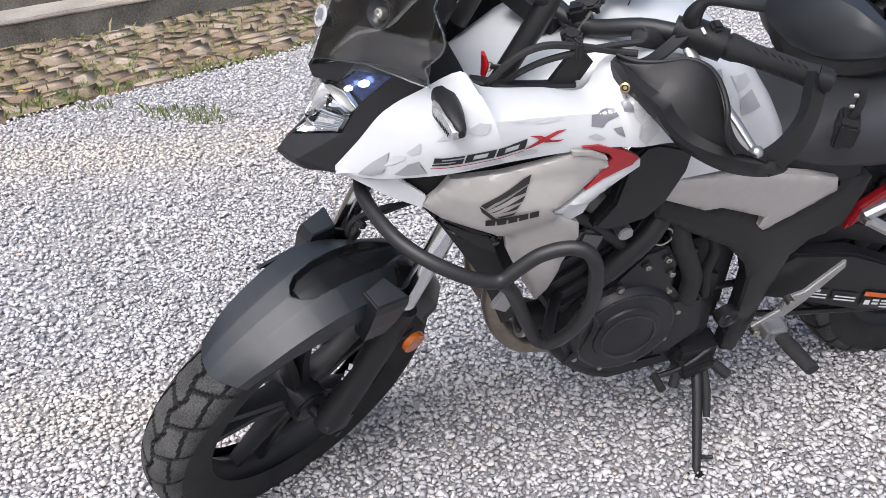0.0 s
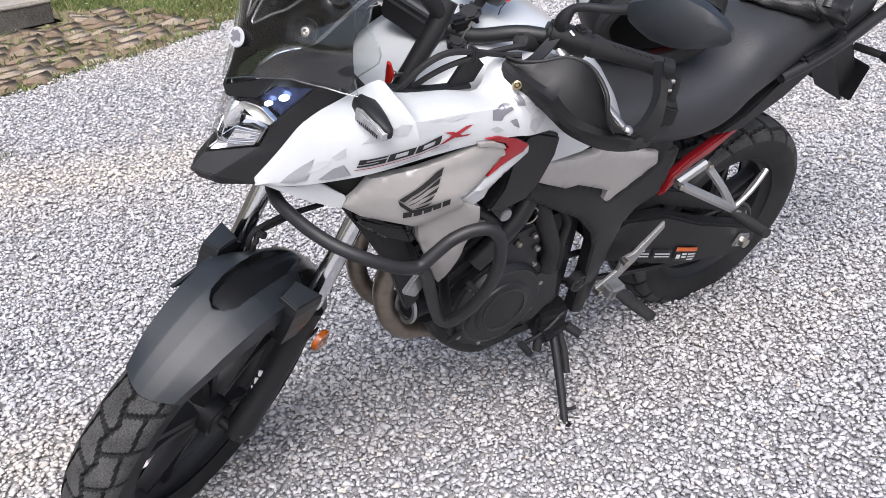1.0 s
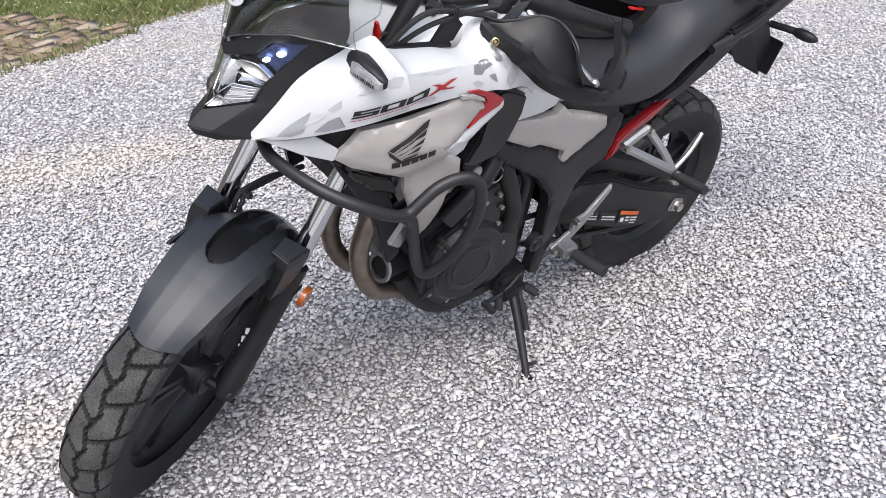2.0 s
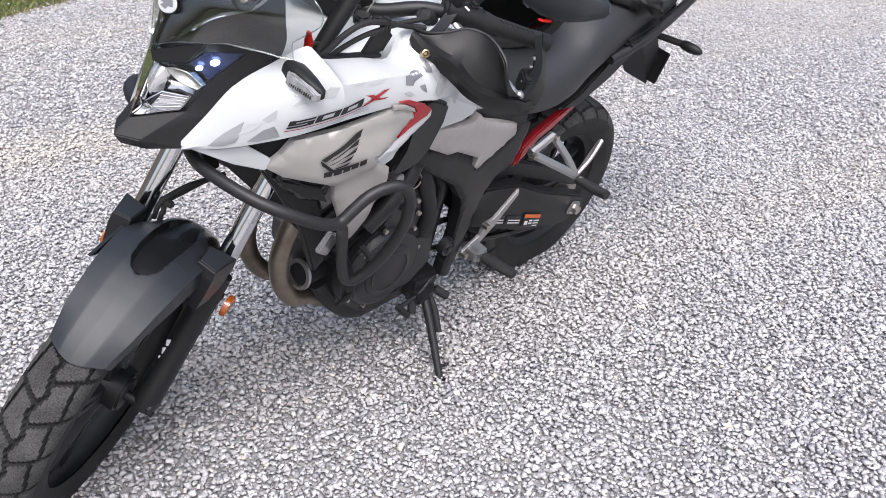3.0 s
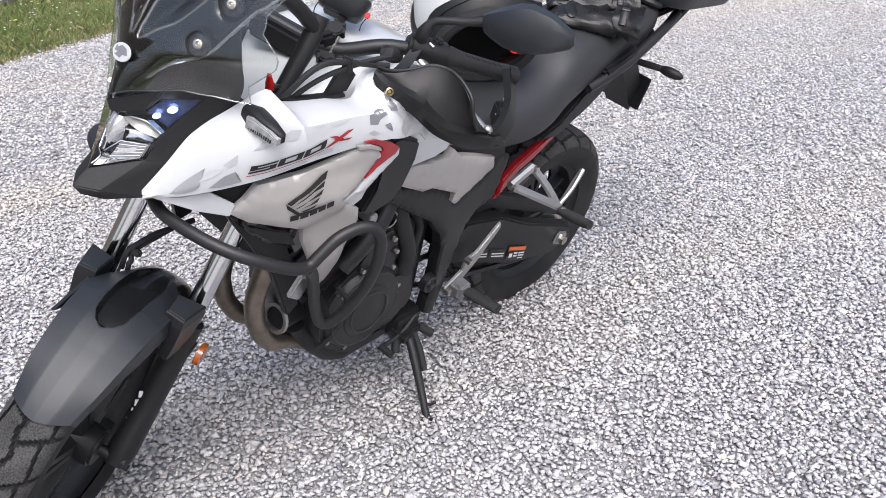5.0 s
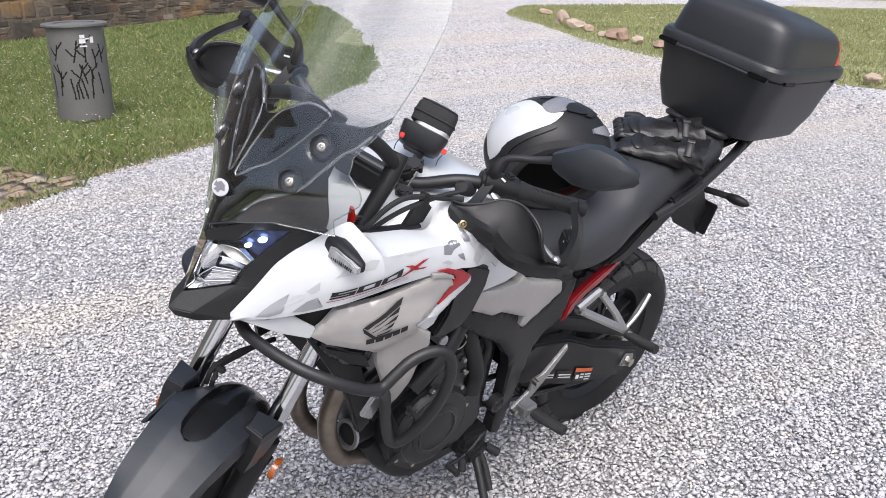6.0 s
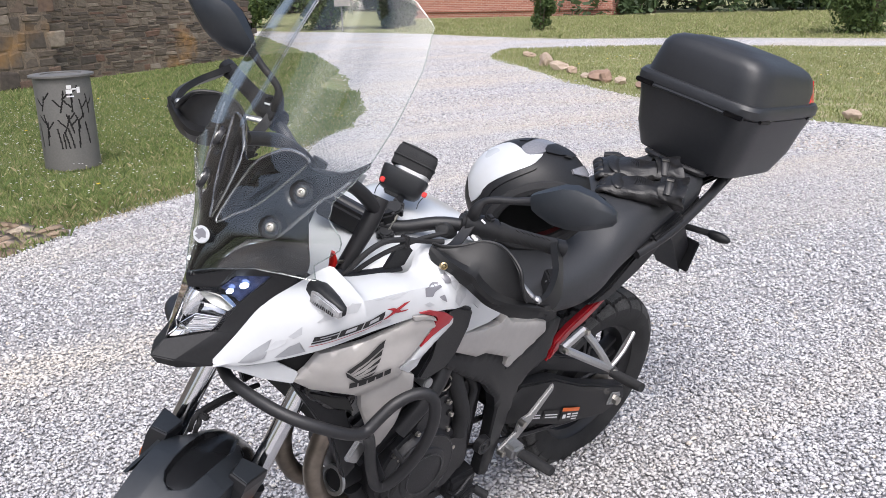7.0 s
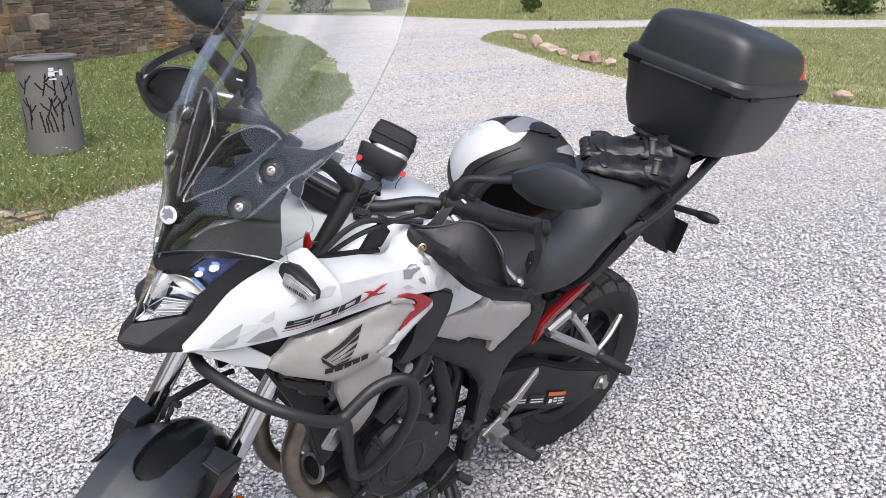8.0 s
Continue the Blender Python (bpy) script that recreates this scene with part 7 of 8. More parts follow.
def handlebar_bag():
    base = Vector((-0.155, 0.0, 1.055))
    top = empty("handlebar_bag", BIKE @ Matrix.Translation(base), "small black fabric bag clamped to the handlebar", "bag")
    right, up_, out_ = Vector((0.732, -0.661, 0.164)), Vector((0.215, 0.453, 0.865)), Vector((-0.646, -0.598, 0.474))
    ax, az = right * 0.89 - up_ * 0.454, right * 0.454 + up_ * 0.89
    to = Matrix.Translation(Vector((-0.127, 0, 1.156)) - base) @ Matrix(((ax.x, out_.x, az.x), (ax.y, out_.y, az.y), (ax.z, out_.z, az.z))).to_4x4() @ Matrix.Diagonal((0.80, 0.80, 0.80, 1))
    put = lambda bm: moved(bm, to)
    part("upper_pouch", put(loft([ring_rect(0.003, hx, hy, z, 0.42, 36) for z, hx, hy in ((0.003, 0.050, 0.040), (0.006, 0.056, 0.046), (0.035, 0.057, 0.047), (0.055, 0.055, 0.045), (0.066, 0.046, 0.036), (0.069, 0.030, 0.022))])), M_FABRIC, top, "black fabric pouch")
    part("lower_flap", put(loft([ring_rect(-0.003, hx, hy, z, 0.42, 36) for z, hx, hy in ((-0.066, 0.036, 0.022), (-0.062, 0.050, 0.034), (-0.050, 0.058, 0.042), (-0.018, 0.063, 0.050), (-0.006, 0.064, 0.051), (-0.003, 0.060, 0.047))])), M_BOX, top, "smooth black lower flap")
    part("grey_band", put(loft([ring_rect(0.010, 0.048, 0.0458, z, 0.42, 36) for z in (-0.004, 0.007)])), M_BADGE, top, "silver-grey band")
    part("piping", put(tube(ring_rect(0.003, 0.0575, 0.0475, 0.030, 0.42, 36), 0.0025, 6, 1, closed=True)), M_RUBBER, top)
    part("piping", put(tube(ring_rect(0.003, 0.050, 0.040, 0.063, 0.42, 36), 0.0022, 6, 1, closed=True)), M_RUBBER, top)
    for x, y, z in ((-0.050, 0.046, -0.048), (0.064, 0.028, -0.036)):
        part("zip_tag", put(box((0.013, 0.006, 0.014), (x, y, z), (0, 0, 10), 0.002)), M_REDPLAS, top, "red zip tag")
        part("zip_cord", put(tube([(x, y, z - 0.008), (x - 0.004, y, z - 0.025), (x - 0.002, y, z - 0.042)], 0.0014, 6, 3)), M_RUBBER, top)
    part("mount_plate", put(box((0.05, 0.03, 0.014), (-0.012, 0.012, -0.068), (0, 0, 0), 0.004)), M_MATTE, top)
    at_ = lambda *p: Vector(p) - base
    part("stem", tube([at_(-0.140, -0.004, 1.118), at_(-0.172, -0.030, 1.112), at_(-0.205, -0.056, 1.116)], [0.011, 0.009, 0.010], 10, 4), M_MATTE, top, "short ball arm")
    d_ = Vector((-0.30, -0.22, 0.80)).normalized()
    for c, r in ((at_(-0.213, -0.062, 1.118), 0.018), (at_(-0.240, -0.076, 1.076), 0.016)):
        knob = part("clamp_knob", rod(c - d_ * 0.008, c + d_ * 0.008, r, sides=9, bevel=0.003), M_MATTE, top, "black lobed clamp knob")
        for k in range(6):
            w_ = d_.orthogonal().normalized() * r
            w_.rotate(Matrix.Rotation(k * math.pi / 3, 3, d_))
            part("knob_lobe", rod(c - d_ * 0.008 + w_, c + d_ * 0.008 + w_, 0.0042, sides=8, bevel=0.001), M_MATTE, knob)
    part("clamp_screw", rod(at_(-0.244, -0.080, 1.070), at_(-0.216, -0.078, 1.112), 0.003, sides=8), M_STEEL, top, "bright clamp screw")
    part("clamp", moved(box((0.034, 0.030, 0.044), bevel=0.006), Matrix.Translation(at_(-0.226, -0.062, 1.097)) @ pose(0, 0, 0, 8, -20, -30)), M_MATTE, top, "black bar clamp")


handlebar_bag()
aux = empty("switch_unit", BIKE @ pose(0.258, -0.158, 0.862, 8, 0, -32), "small black two-button unit hanging beside the helmet", "switch")
part("housing", box((0.034, 0.058, 0.050), bevel=0.005), M_MATTE, aux)
part("housing_step", box((0.020, 0.024, 0.056), (-0.010, -0.018, 0.0), bevel=0.004), M_MATTE, aux)
part("rocker", box((0.004, 0.014, 0.02), (-0.016, -0.008, 0.005), bevel=0.001), M_RUBBER, aux)
part("rocker_mark", box((0.001, 0.006, 0.004), (-0.0188, -0.008, 0.010), bevel=0), M_PRINT, aux)
part("mount_arm", tube([(0, 0, 0.02), (0.006, 0.004, 0.048), (0.004, 0.010, 0.078)], 0.008, 8, 3), M_BAR, aux)
for z_ in (0.046, 0.070):
    part("mount_bolt", rod((-0.010, 0.002, z_), (-0.002, 0.003, z_), 0.0048, sides=12, bevel=0.001), M_STEEL, aux, "bright bolt")

# ---- far things ----
M_STONEWALL = island_mat("rough_wall_stone", [(0.0, (0.062, 0.052, 0.044)), (0.3, (0.090, 0.075, 0.060)), (0.5, (0.115, 0.093, 0.072)), (0.62, (0.128, 0.078, 0.056)), (0.72, (0.130, 0.107, 0.084)), (0.9, (0.170, 0.142, 0.110)), (1.0, (0.225, 0.192, 0.152))], 0.95, 0.9, 25, True, 0.55, 5)
M_MORTAR = mat("grey_wall_mortar", (0.130, 0.104, 0.078), 0.95, 0, 0.4, 6, bump=0.8, bscale=30)


def lichened(m, scale=0.75, low=0.60):
    """Orange lichen and dark weather stains over a surface, in patches of their own shape."""
    n, l = m.node_tree.nodes, m.node_tree.links
    b = n["Principled BSDF"]
    old = b.inputs["Base Color"].links[0].from_socket
    geo = n.new("ShaderNodeNewGeometry")
    for sc, lo, hi, col in ((scale * 0.6, 0.52, 0.68, (0.075, 0.068, 0.06)), (scale, low, low + 0.10, (0.36, 0.19, 0.045))):
        a, f, mr, mx, ml = n.new("ShaderNodeTexNoise"), n.new("ShaderNodeTexNoise"), n.new("ShaderNodeMapRange"), n.new("ShaderNodeMix"), n.new("ShaderNodeMath")
        a.inputs["Scale"].default_value, a.inputs["Detail"].default_value = sc, 7
        f.inputs["Scale"].default_value, f.inputs["Detail"].default_value = 9, 6
        l.new(geo.outputs["Position"], a.inputs["Vector"])
        l.new(geo.outputs["Position"], f.inputs["Vector"])
        mr.inputs["From Min"].default_value, mr.inputs["From Max"].default_value = lo, hi
        l.new(a.outputs["Fac"], mr.inputs["Value"])
        ml.operation = "MULTIPLY"
        ml.use_clamp = True
        l.new(mr.outputs[0], ml.inputs[0])
        l.new(f.outputs["Fac"], ml.inputs[1])
        mx.data_type = "RGBA"
        l.new(ml.outputs[0], mx.inputs["Factor"])
        l.new(old, mx.inputs["A"])
        mx.inputs["B"].default_value = (*col, 1)
        old = mx.outputs["Result"]
    l.new(old, b.inputs["Base Color"])


lichened(M_STONEWALL)
lichened(M_MORTAR)
M_LEAF = island_mat("green_leaves", [(0.0, (0.035, 0.06, 0.015)), (0.5, (0.06, 0.10, 0.025)), (1.0, (0.11, 0.15, 0.04))], 0.7, 0, mottle=0.1)
M_LEAFD = island_mat("dark_green_leaves", [(0.0, (0.018, 0.032, 0.012)), (0.5, (0.03, 0.055, 0.018)), (1.0, (0.055, 0.09, 0.03))], 0.7, 0, mottle=0.1)
M_BARK = mat("bark", (0.09, 0.07, 0.05), 0.95, 0, 0.3, 20, bump=0.8, bscale=60)
M_ROCK = island_mat("field_stone", [(0.0, (0.30, 0.20, 0.15)), (0.5, (0.38, 0.29, 0.22)), (1.0, (0.46, 0.39, 0.32))], 0.95, 0.7, 30, True, 0.35, 6)


def leaf_cloud(centres, per, size, seed, squash=0.85):
    """Many small leaves scattered over uneven clumps."""
    rng = np.random.default_rng(seed)
    v, f = [], []
    for c, r in centres:
        d = rng.normal(size=(per, 3))
        d /= np.linalg.norm(d, axis=1)[:, None]
        rad = r * (0.55 + 0.5 * rng.random(per) ** 0.6)
        p = np.array(c) + d * rad[:, None] * (1, 1, squash)
        a = rng.normal(size=(per, 3)) * size * 0.55
        b = rng.normal(size=(per, 3)) * size * 0.55
        n0 = sum(len(x) for x in v)
        v.append(np.stack([p - a, p - b * 0.5, p + a, p + b * 0.5], 1).reshape(-1, 3))
        f.append(np.arange(per * 4).reshape(-1, 4) + n0)
    return np.concatenate(v), np.concatenate(f)


def raw(name, v, f, material, parent=None):
    me = bpy.data.meshes.new(name)
    k = f.shape[1]
    me.vertices.add(len(v))
    me.vertices.foreach_set("co", np.asarray(v, np.float32).ravel())
    me.loops.add(f.size)
    me.loops.foreach_set("vertex_index", np.asarray(f, np.int32).ravel())
    me.polygons.add(len(f))
    me.polygons.foreach_set("loop_start", np.arange(0, f.size, k, dtype=np.int32))
    me.update(calc_edges=True)
    me.validate()
    me.materials.append(material)
    ob = new(name, me)
    ob.parent = parent
    return ob


def shrub(name, x, y, w, h, seed, label, dark=False, leaf=0.05, stems=6, per=350):
    top = empty(name, pose(x, y, 0), label, "shrub")
    rng = random.Random(seed)
    bm = bmesh.new()
    centres = []
    for i in range(stems):
        a, lean = rng.uniform(0, 6.28), rng.uniform(0.15, 0.5) * w
        tip = Vector((math.cos(a) * lean, math.sin(a) * lean, h * rng.uniform(0.6, 0.95)))
        tube([(0.05 * math.cos(a) * w, 0.05 * math.sin(a) * w, -0.05), tip * 0.5 + Vector((0, 0, 0.05)), tip], [0.03 * w, 0.02 * w, 0.006], 6, 3, bm)
        for k in range(4):
            q = tip * rng.uniform(0.12, 1.0)
            centres.append(((q.x + rng.uniform(-.12, .12) * w, q.y + rng.uniform(-.12, .12) * w, max(0.12 * h, q.z)), rng.uniform(0.13, 0.26) * w))
    part("stem", bm, M_BARK, top)
    v, f = leaf_cloud(centres, per // 4, leaf, seed)
    v[:, 2] = np.maximum(v[:, 2], 0.02)
    raw("crown", v, f, M_LEAFD if dark else M_LEAF, top)
    return top


def tree(name, x, y, h, r, seed, label, leaf=0.16, dark=True):
    top = empty(name, pose(x, y, 0), label, "tree")
    rng = random.Random(seed)
    bm = bmesh.new()
    tube([(0, 0, -0.1), (rng.uniform(-.1, .1), rng.uniform(-.1, .1), h * 0.3), (rng.uniform(-.3, .3), rng.uniform(-.3, .3), h * 0.85)], [0.05 * h * 0.5, 0.04 * h * 0.5, 0.02], 8, 4, bm)
    centres = []
    for i in range(20):
        a, z = rng.uniform(0, 6.28), h * (rng.uniform(0.02, 0.2) if i < 7 else rng.uniform(0.2, 0.95))
        rr = r * rng.uniform(0.35, 0.95) * (1.05 - 0.5 * z / h)
        c = Vector((math.cos(a) * rr, math.sin(a) * rr, z))
        tube([(0, 0, z * 0.7), c * 0.6 + Vector((0, 0, z * 0.35)), c], [0.05, 0.03, 0.01], 5, 2, bm)
        centres.append((c, r * rng.uniform(0.3, 0.5)))
    part("trunk", bm, M_BARK, top)
    v, f = leaf_cloud(centres, 270, leaf * 0.9, seed)
    v[:, 2] = np.maximum(v[:, 2], 0.05)
    raw("crown", v, f, M_LEAFD if dark else M_LEAF, top)
    return top


def rock(name, x, y, size, seed, label, group=""):
    bm = bmesh.new()
    bmesh.ops.create_icosphere(bm, subdivisions=2, radius=0.5)
    off = Vector((seed * 3.1, seed * 1.7, 0))
    for v in bm.verts:
        n = noise.cell_vector(v.co * 1.6 + off) - Vector((0.5, 0.5, 0.5))
        v.co += n * 0.28 + noise.noise_vector(v.co * 2.5 + off) * 0.15
        v.co = Vector((v.co.x * size[0], v.co.y * size[1], v.co.z * size[2]))
    lowest = min(v.co.z for v in bm.verts)
    ob = part(name, bm, M_ROCK, smooth=False)
    ob.matrix_world = pose(x, y, -lowest - 0.18 * size[2], 0, 0, seed * 47 % 360)
    return tagged(ob, label, "stone", group)


# litter bin on the lawn, with reed-like slots cut through its drum
def litter_bin(x, y):
    top = empty("litter_bin", pose(x, y, 0, 0, 0, 25), "grey steel litter bin with cut-out reed pattern on the lawn", "litter bin")
    R, H, n, rows = 0.232, 0.80, 250, 116
    face = math.radians(-112)
    slots = []
    rng = random.Random(4)
    # reeds: wavy uprights below, forked twigs above
    for x0, z0, z1, sw in ((-0.42, 0.19, 0.36, 0.05), (-0.30, 0.19, 0.31, 0.02), (-0.16, 0.19, 0.33, 0.06), (0.0, 0.19, 0.36, 0.07), (0.20, 0.19, 0.43, -0.03), (0.62, 0.22, 0.40, 0.05), (-0.95, 0.22, 0.42, -0.05), (-1.25, 0.2, 0.40, 0.04)):
        slots.append([(x0, z0), (x0 - sw * 0.6, z0 + (z1 - z0) * 0.4), (x0 - sw * 2.0, z1)])
    for x0, z0, x1, z1, twigs in ((-0.25, 0.33, -0.05, 0.47, (0.3, 0.7)), (0.05, 0.32, -0.14, 0.48, (0.4,)), (0.30, 0.36, 0.18, 0.47, (0.5,)), (-0.33, 0.50, -0.15, 0.68, (0.25, 0.6)), (0.08, 0.50, 0.10, 0.69, (0.2, 0.8)), (0.46, 0.45, 0.38, 0.60, (0.5,)), (0.75, 0.48, 0.66, 0.64, (0.4,)), (-1.05, 0.52, -0.9, 0.64, (0.3, 0.7)), (-0.85, 0.30, -1.0, 0.48, (0.3, 0.6))):
        slots.append([(x0, z0), ((x0 + x1) / 2 + 0.02, (z0 + z1) / 2), (x1, z1)])
        for k, f_ in enumerate(twigs):
            tx, tz, sd = x0 + (x1 - x0) * f_, z0 + (z1 - z0) * f_, (-1) ** k * (1 if x1 < x0 else -1)
            slots.append([(tx, tz), (tx + 0.16 * sd, tz + 0.035), (tx + 0.26 * sd, tz + 0.065)])
    segs = [(a, b) for s in slots for a, b in zip(s, s[1:])]

    def cut(u, z):
        for (ax, az), (bx, bz) in segs:
            dx, dz = (bx - ax) * R, bz - az
            t = max(0.0, min(1.0, ((u - ax) * R * dx + (z - az) * dz) / (dx * dx + dz * dz)))
            if math.hypot((u - ax) * R - t * dx, z - az - t * dz) < 0.0066:
                return True
        return False

    bm = bmesh.new()
    grid = [[bm.verts.new((R * math.cos(a), R * math.sin(a), 0.012 + (H - 0.012) * j / rows)) for a in np.linspace(0, 2 * math.pi, n, endpoint=False)] for j in range(rows + 1)]
    for j in range(rows):
        for i in range(n):
            a = (i + 0.5) / n * 2 * math.pi - face
            u = (a + math.pi) % (2 * math.pi) - math.pi
            if not cut(u, H * (j + 0.5) / rows):
                bm.faces.new((grid[j][i], grid[j][(i + 1) % n], grid[j + 1][(i + 1) % n], grid[j + 1][i]))
    part("drum", bm, M_BIN, top)
    part("liner", lathe([(0.03, 0.0), (0.03, R - 0.02), (H - 0.08, R - 0.02)], 40, "z"), M_DARK, top)
    bm = lathe([(H - 0.004, 0.17), (H - 0.004, R + 0.035), (H + 0.012, R + 0.035), (H + 0.016, R + 0.02), (H + 0.016, 0.17), (H - 0.004, 0.17)], 64, "z")
    part("rim", bm, M_BIN, top)
    part("lid", lathe([(H + 0.004, 0.0), (H + 0.006, 0.168)], 40, "z"), M_BIN, top)
    part("foot", lathe([(0.0, 0.0), (0.0, R - 0.012), (0.014, R - 0.012)], 48, "z"), M_BIN, top)
    # pale printed marks near the top
    for u0, w, z0, h in ((-0.05, 0.05, 0.66, 0.035), (-0.02, 0.04, 0.70, 0.03), (-0.05, 0.06, 0.63, 0.012), (0.16, 0.035, 0.69, 0.012), (0.33, 0.03, 0.66, 0.05)):
        bm = bmesh.new()
        p = []
        for u, z in ((u0, z0), (u0 + w / R, z0), (u0 + w / R, z0 + h), (u0, z0 + h)):
            a = face + u
            p.append(bm.verts.new(((R + 0.003) * math.cos(a), (R + 0.003) * math.sin(a), z)))
        bm.faces.new(p)
        part("printed_mark", bm, M_PRINT, top, "pale unreadable print")
    return top


litter_bin(0.19, 8.27)

for i, (x, y, s) in enumerate([(9.65, 15.6, (.55, .4, .2)), (8.72, 13.6, (.45, .4, .42)), (8.4, 12.75, (.5, .35, .24)), (8.3, 12.2, (.3, .3, .2)), (8.05, 11.5, (.35, .3, .14)), (7.95, 11.0, (.6, .4, .28)), (7.88, 10.75, (.3, .3, .36)), (7.85, 10.35, (.3, .25, .18)), (7.75, 9.75, (.5, .35, .2)), (7.53, 6.15, (.28, .24, .16)), (7.7, 5.4, (.22, .2, .12))]):
    rock("field_stone", x, y, tuple(0.62 * c for c in s), i + 1, "reddish-brown rough boulder at the edge of the grass", "boulders along the grass edge")

shrub("shrub", 15.2, 23.6, 1.0, 1.7, 3, "upright young green shrub on the far lawn", leaf=0.06, per=700)
shrub("shrub", 19.4, 15.4, 2.3, 2.0, 7, "wide green shrub on the far lawn", leaf=0.07, stems=9, per=900)
shrub("shrub", 11.1, 31.5, 2.6, 3.0, 11, "dense green shrub beside the drive", leaf=0.09, stems=10, per=900)
shrub("shrub", 13.4, 30.0, 2.2, 2.2, 12, "dense green shrub beside the drive", True, leaf=0.09, stems=10, per=900)
shrub("shrub", 9.6, 36.0, 3.0, 3.2, 13, "dense green shrub beside the drive", leaf=0.1, stems=10, per=900)
for i in range(11):
    t = i / 10
    tree("tree", 24.5 + 22 * t, 33.0 - 15.5 * t + (i % 3) * 0.8, 6.5 + (i * 7 % 4), 2.3, 20 + i, "dark leafy tree in the far belt of trees", leaf=0.22)
for i in range(9):
    tree("tree", 2 + 2.6 * i, 52.0 + (i * 5 % 4) * 1.5, 8.0 + (i * 7 % 4), 3.0, 40 + i, "dark leafy tree in the far belt of trees", leaf=0.26)

# small sign on a post beside the drive
sign = empty("sign_post", pose(10.9, 29.2, 0, 0, 0, 20), "pale notice board on a short grey post", "sign")
part("post", rod((0, 0, -0.1), (0, 0, 1.1), 0.03), M_BIN, sign)
part("board", box((0.7, 0.03, 0.85), (0, -0.04, 1.25), bevel=0.01), M_STEPTOP, sign)

# ---- pieces of walls, paving and gravel ----
def spread(poly, rng, per_m2):
    """Random places inside a polygon."""
    p = np.array(poly)
    lo, hi = p.min(0), p.max(0)
    n = int((hi - lo).prod() * per_m2)
    q = lo + rng.random((n, 2)) * (hi - lo)
    inside = np.zeros(n, bool)
    for (x0, y0), (x1, y1) in zip(p, np.roll(p, -1, 0)):
        with np.errstate(divide="ignore", invalid="ignore"):
            hit = ((y0 > q[:, 1]) != (y1 > q[:, 1])) & (q[:, 0] < (x1 - x0) * (q[:, 1] - y0) / (y1 - y0) + x0)
        inside ^= hit
    return q[inside]


def laid_out(poly, rng, per_m2):
    """Close-set places inside a polygon: a jittered grid, with a ragged border."""
    p = np.array(poly)
    lo, hi = p.min(0), p.max(0)
    step = per_m2 ** -0.5
    gx, gy = np.meshgrid(np.arange(lo[0], hi[0], step), np.arange(lo[1], hi[1], step))
    gx = gx + (np.arange(gx.shape[0]) % 2)[:, None] * step * 0.5
    q = np.c_[gx.ravel(), gy.ravel()]
    q = q + rng.uniform(-0.42, 0.42, q.shape) * step
    return q[within(poly, q + rng.normal(size=q.shape) * 0.16)]


def within(poly, q):
    p, inside = np.array(poly), np.zeros(len(q), bool)
    for (x0, y0), (x1, y1) in zip(p, np.roll(p, -1, 0)):
        with np.errstate(divide="ignore", invalid="ignore"):
            hit = ((y0 > q[:, 1]) != (y1 > q[:, 1])) & (q[:, 0] < (x1 - x0) * (q[:, 1] - y0) / (y1 - y0) + x0)
        inside ^= hit
    return inside


def turns(rng, n):
    """Random rotations as n matrices."""
    q = rng.normal(size=(n, 4))
    q /= np.linalg.norm(q, axis=1)[:, None]
    w, x, y, z = q.T
    return np.stack([1 - 2 * (y * y + z * z), 2 * (x * y - z * w), 2 * (x * z + y * w), 2 * (x * y + z * w), 1 - 2 * (x * x + z * z), 2 * (y * z - x * w), 2 * (x * z - y * w), 2 * (y * z + x * w), 1 - 2 * (x * x + y * y)], 1).reshape(n, 3, 3)


def chips(name, q, size, sub, seed, material, label, z0=-0.012, lift=0.009):
    """Broken stone chips lying at the places q, one mesh."""
    rng = np.random.default_rng(seed)
    bm = bmesh.new()
    if sub == 12:
        bmesh.ops.create_cube(bm, size=1.35)
        bmesh.ops.triangulate(bm, faces=bm.faces)
    else:
        v = [bm.verts.new(c) for c in ((1, 0, 0), (-1, 0, 0), (0, 1, 0), (0, -1, 0), (0, 0, 1), (0, 0, -1))]
        for a in (0, 1):
            for b in (2, 3):
                for c in (4, 5):
                    bm.faces.new((v[a], v[b], v[c]))
        bmesh.ops.recalc_face_normals(bm, faces=bm.faces)
    bm.verts.index_update()
    bm.verts.ensure_lookup_table()
    base = np.array([v.co for v in bm.verts])
    tri = np.array([[v.index for v in f.verts] for f in bm.faces])
    bm.free()
    n, k = len(q), len(base)
    shape = base[None] * (1 + 0.30 * rng.uniform(-1, 1, (n, k, 1))) * (rng.uniform(0.75, 1.3, (n, 1, 3)) * (1, 0.82, 0.62))
    s = size * rng.lognormal(0, 0.28, n).clip(0.5, 1.7)
    v = np.einsum("nij,nkj->nki", turns(rng, n), shape) * s[:, None, None]
    flat_z = v[:, :, 2] * 0.62
    at = np.c_[q, z0 + rng.random(n) * lift]
    v = np.stack([v[:, :, 0], v[:, :, 1], flat_z], 2) + at[:, None]
    f = tri[None] + (np.arange(n) * k)[:, None, None]
    ob = raw(name, v.reshape(-1, 3), f.reshape(-1, 3), material)
    ob.data.polygons.foreach_set("use_smooth", [True] * len(ob.data.polygons))
    return tagged(ob, label, "gravel", kind="stuff")


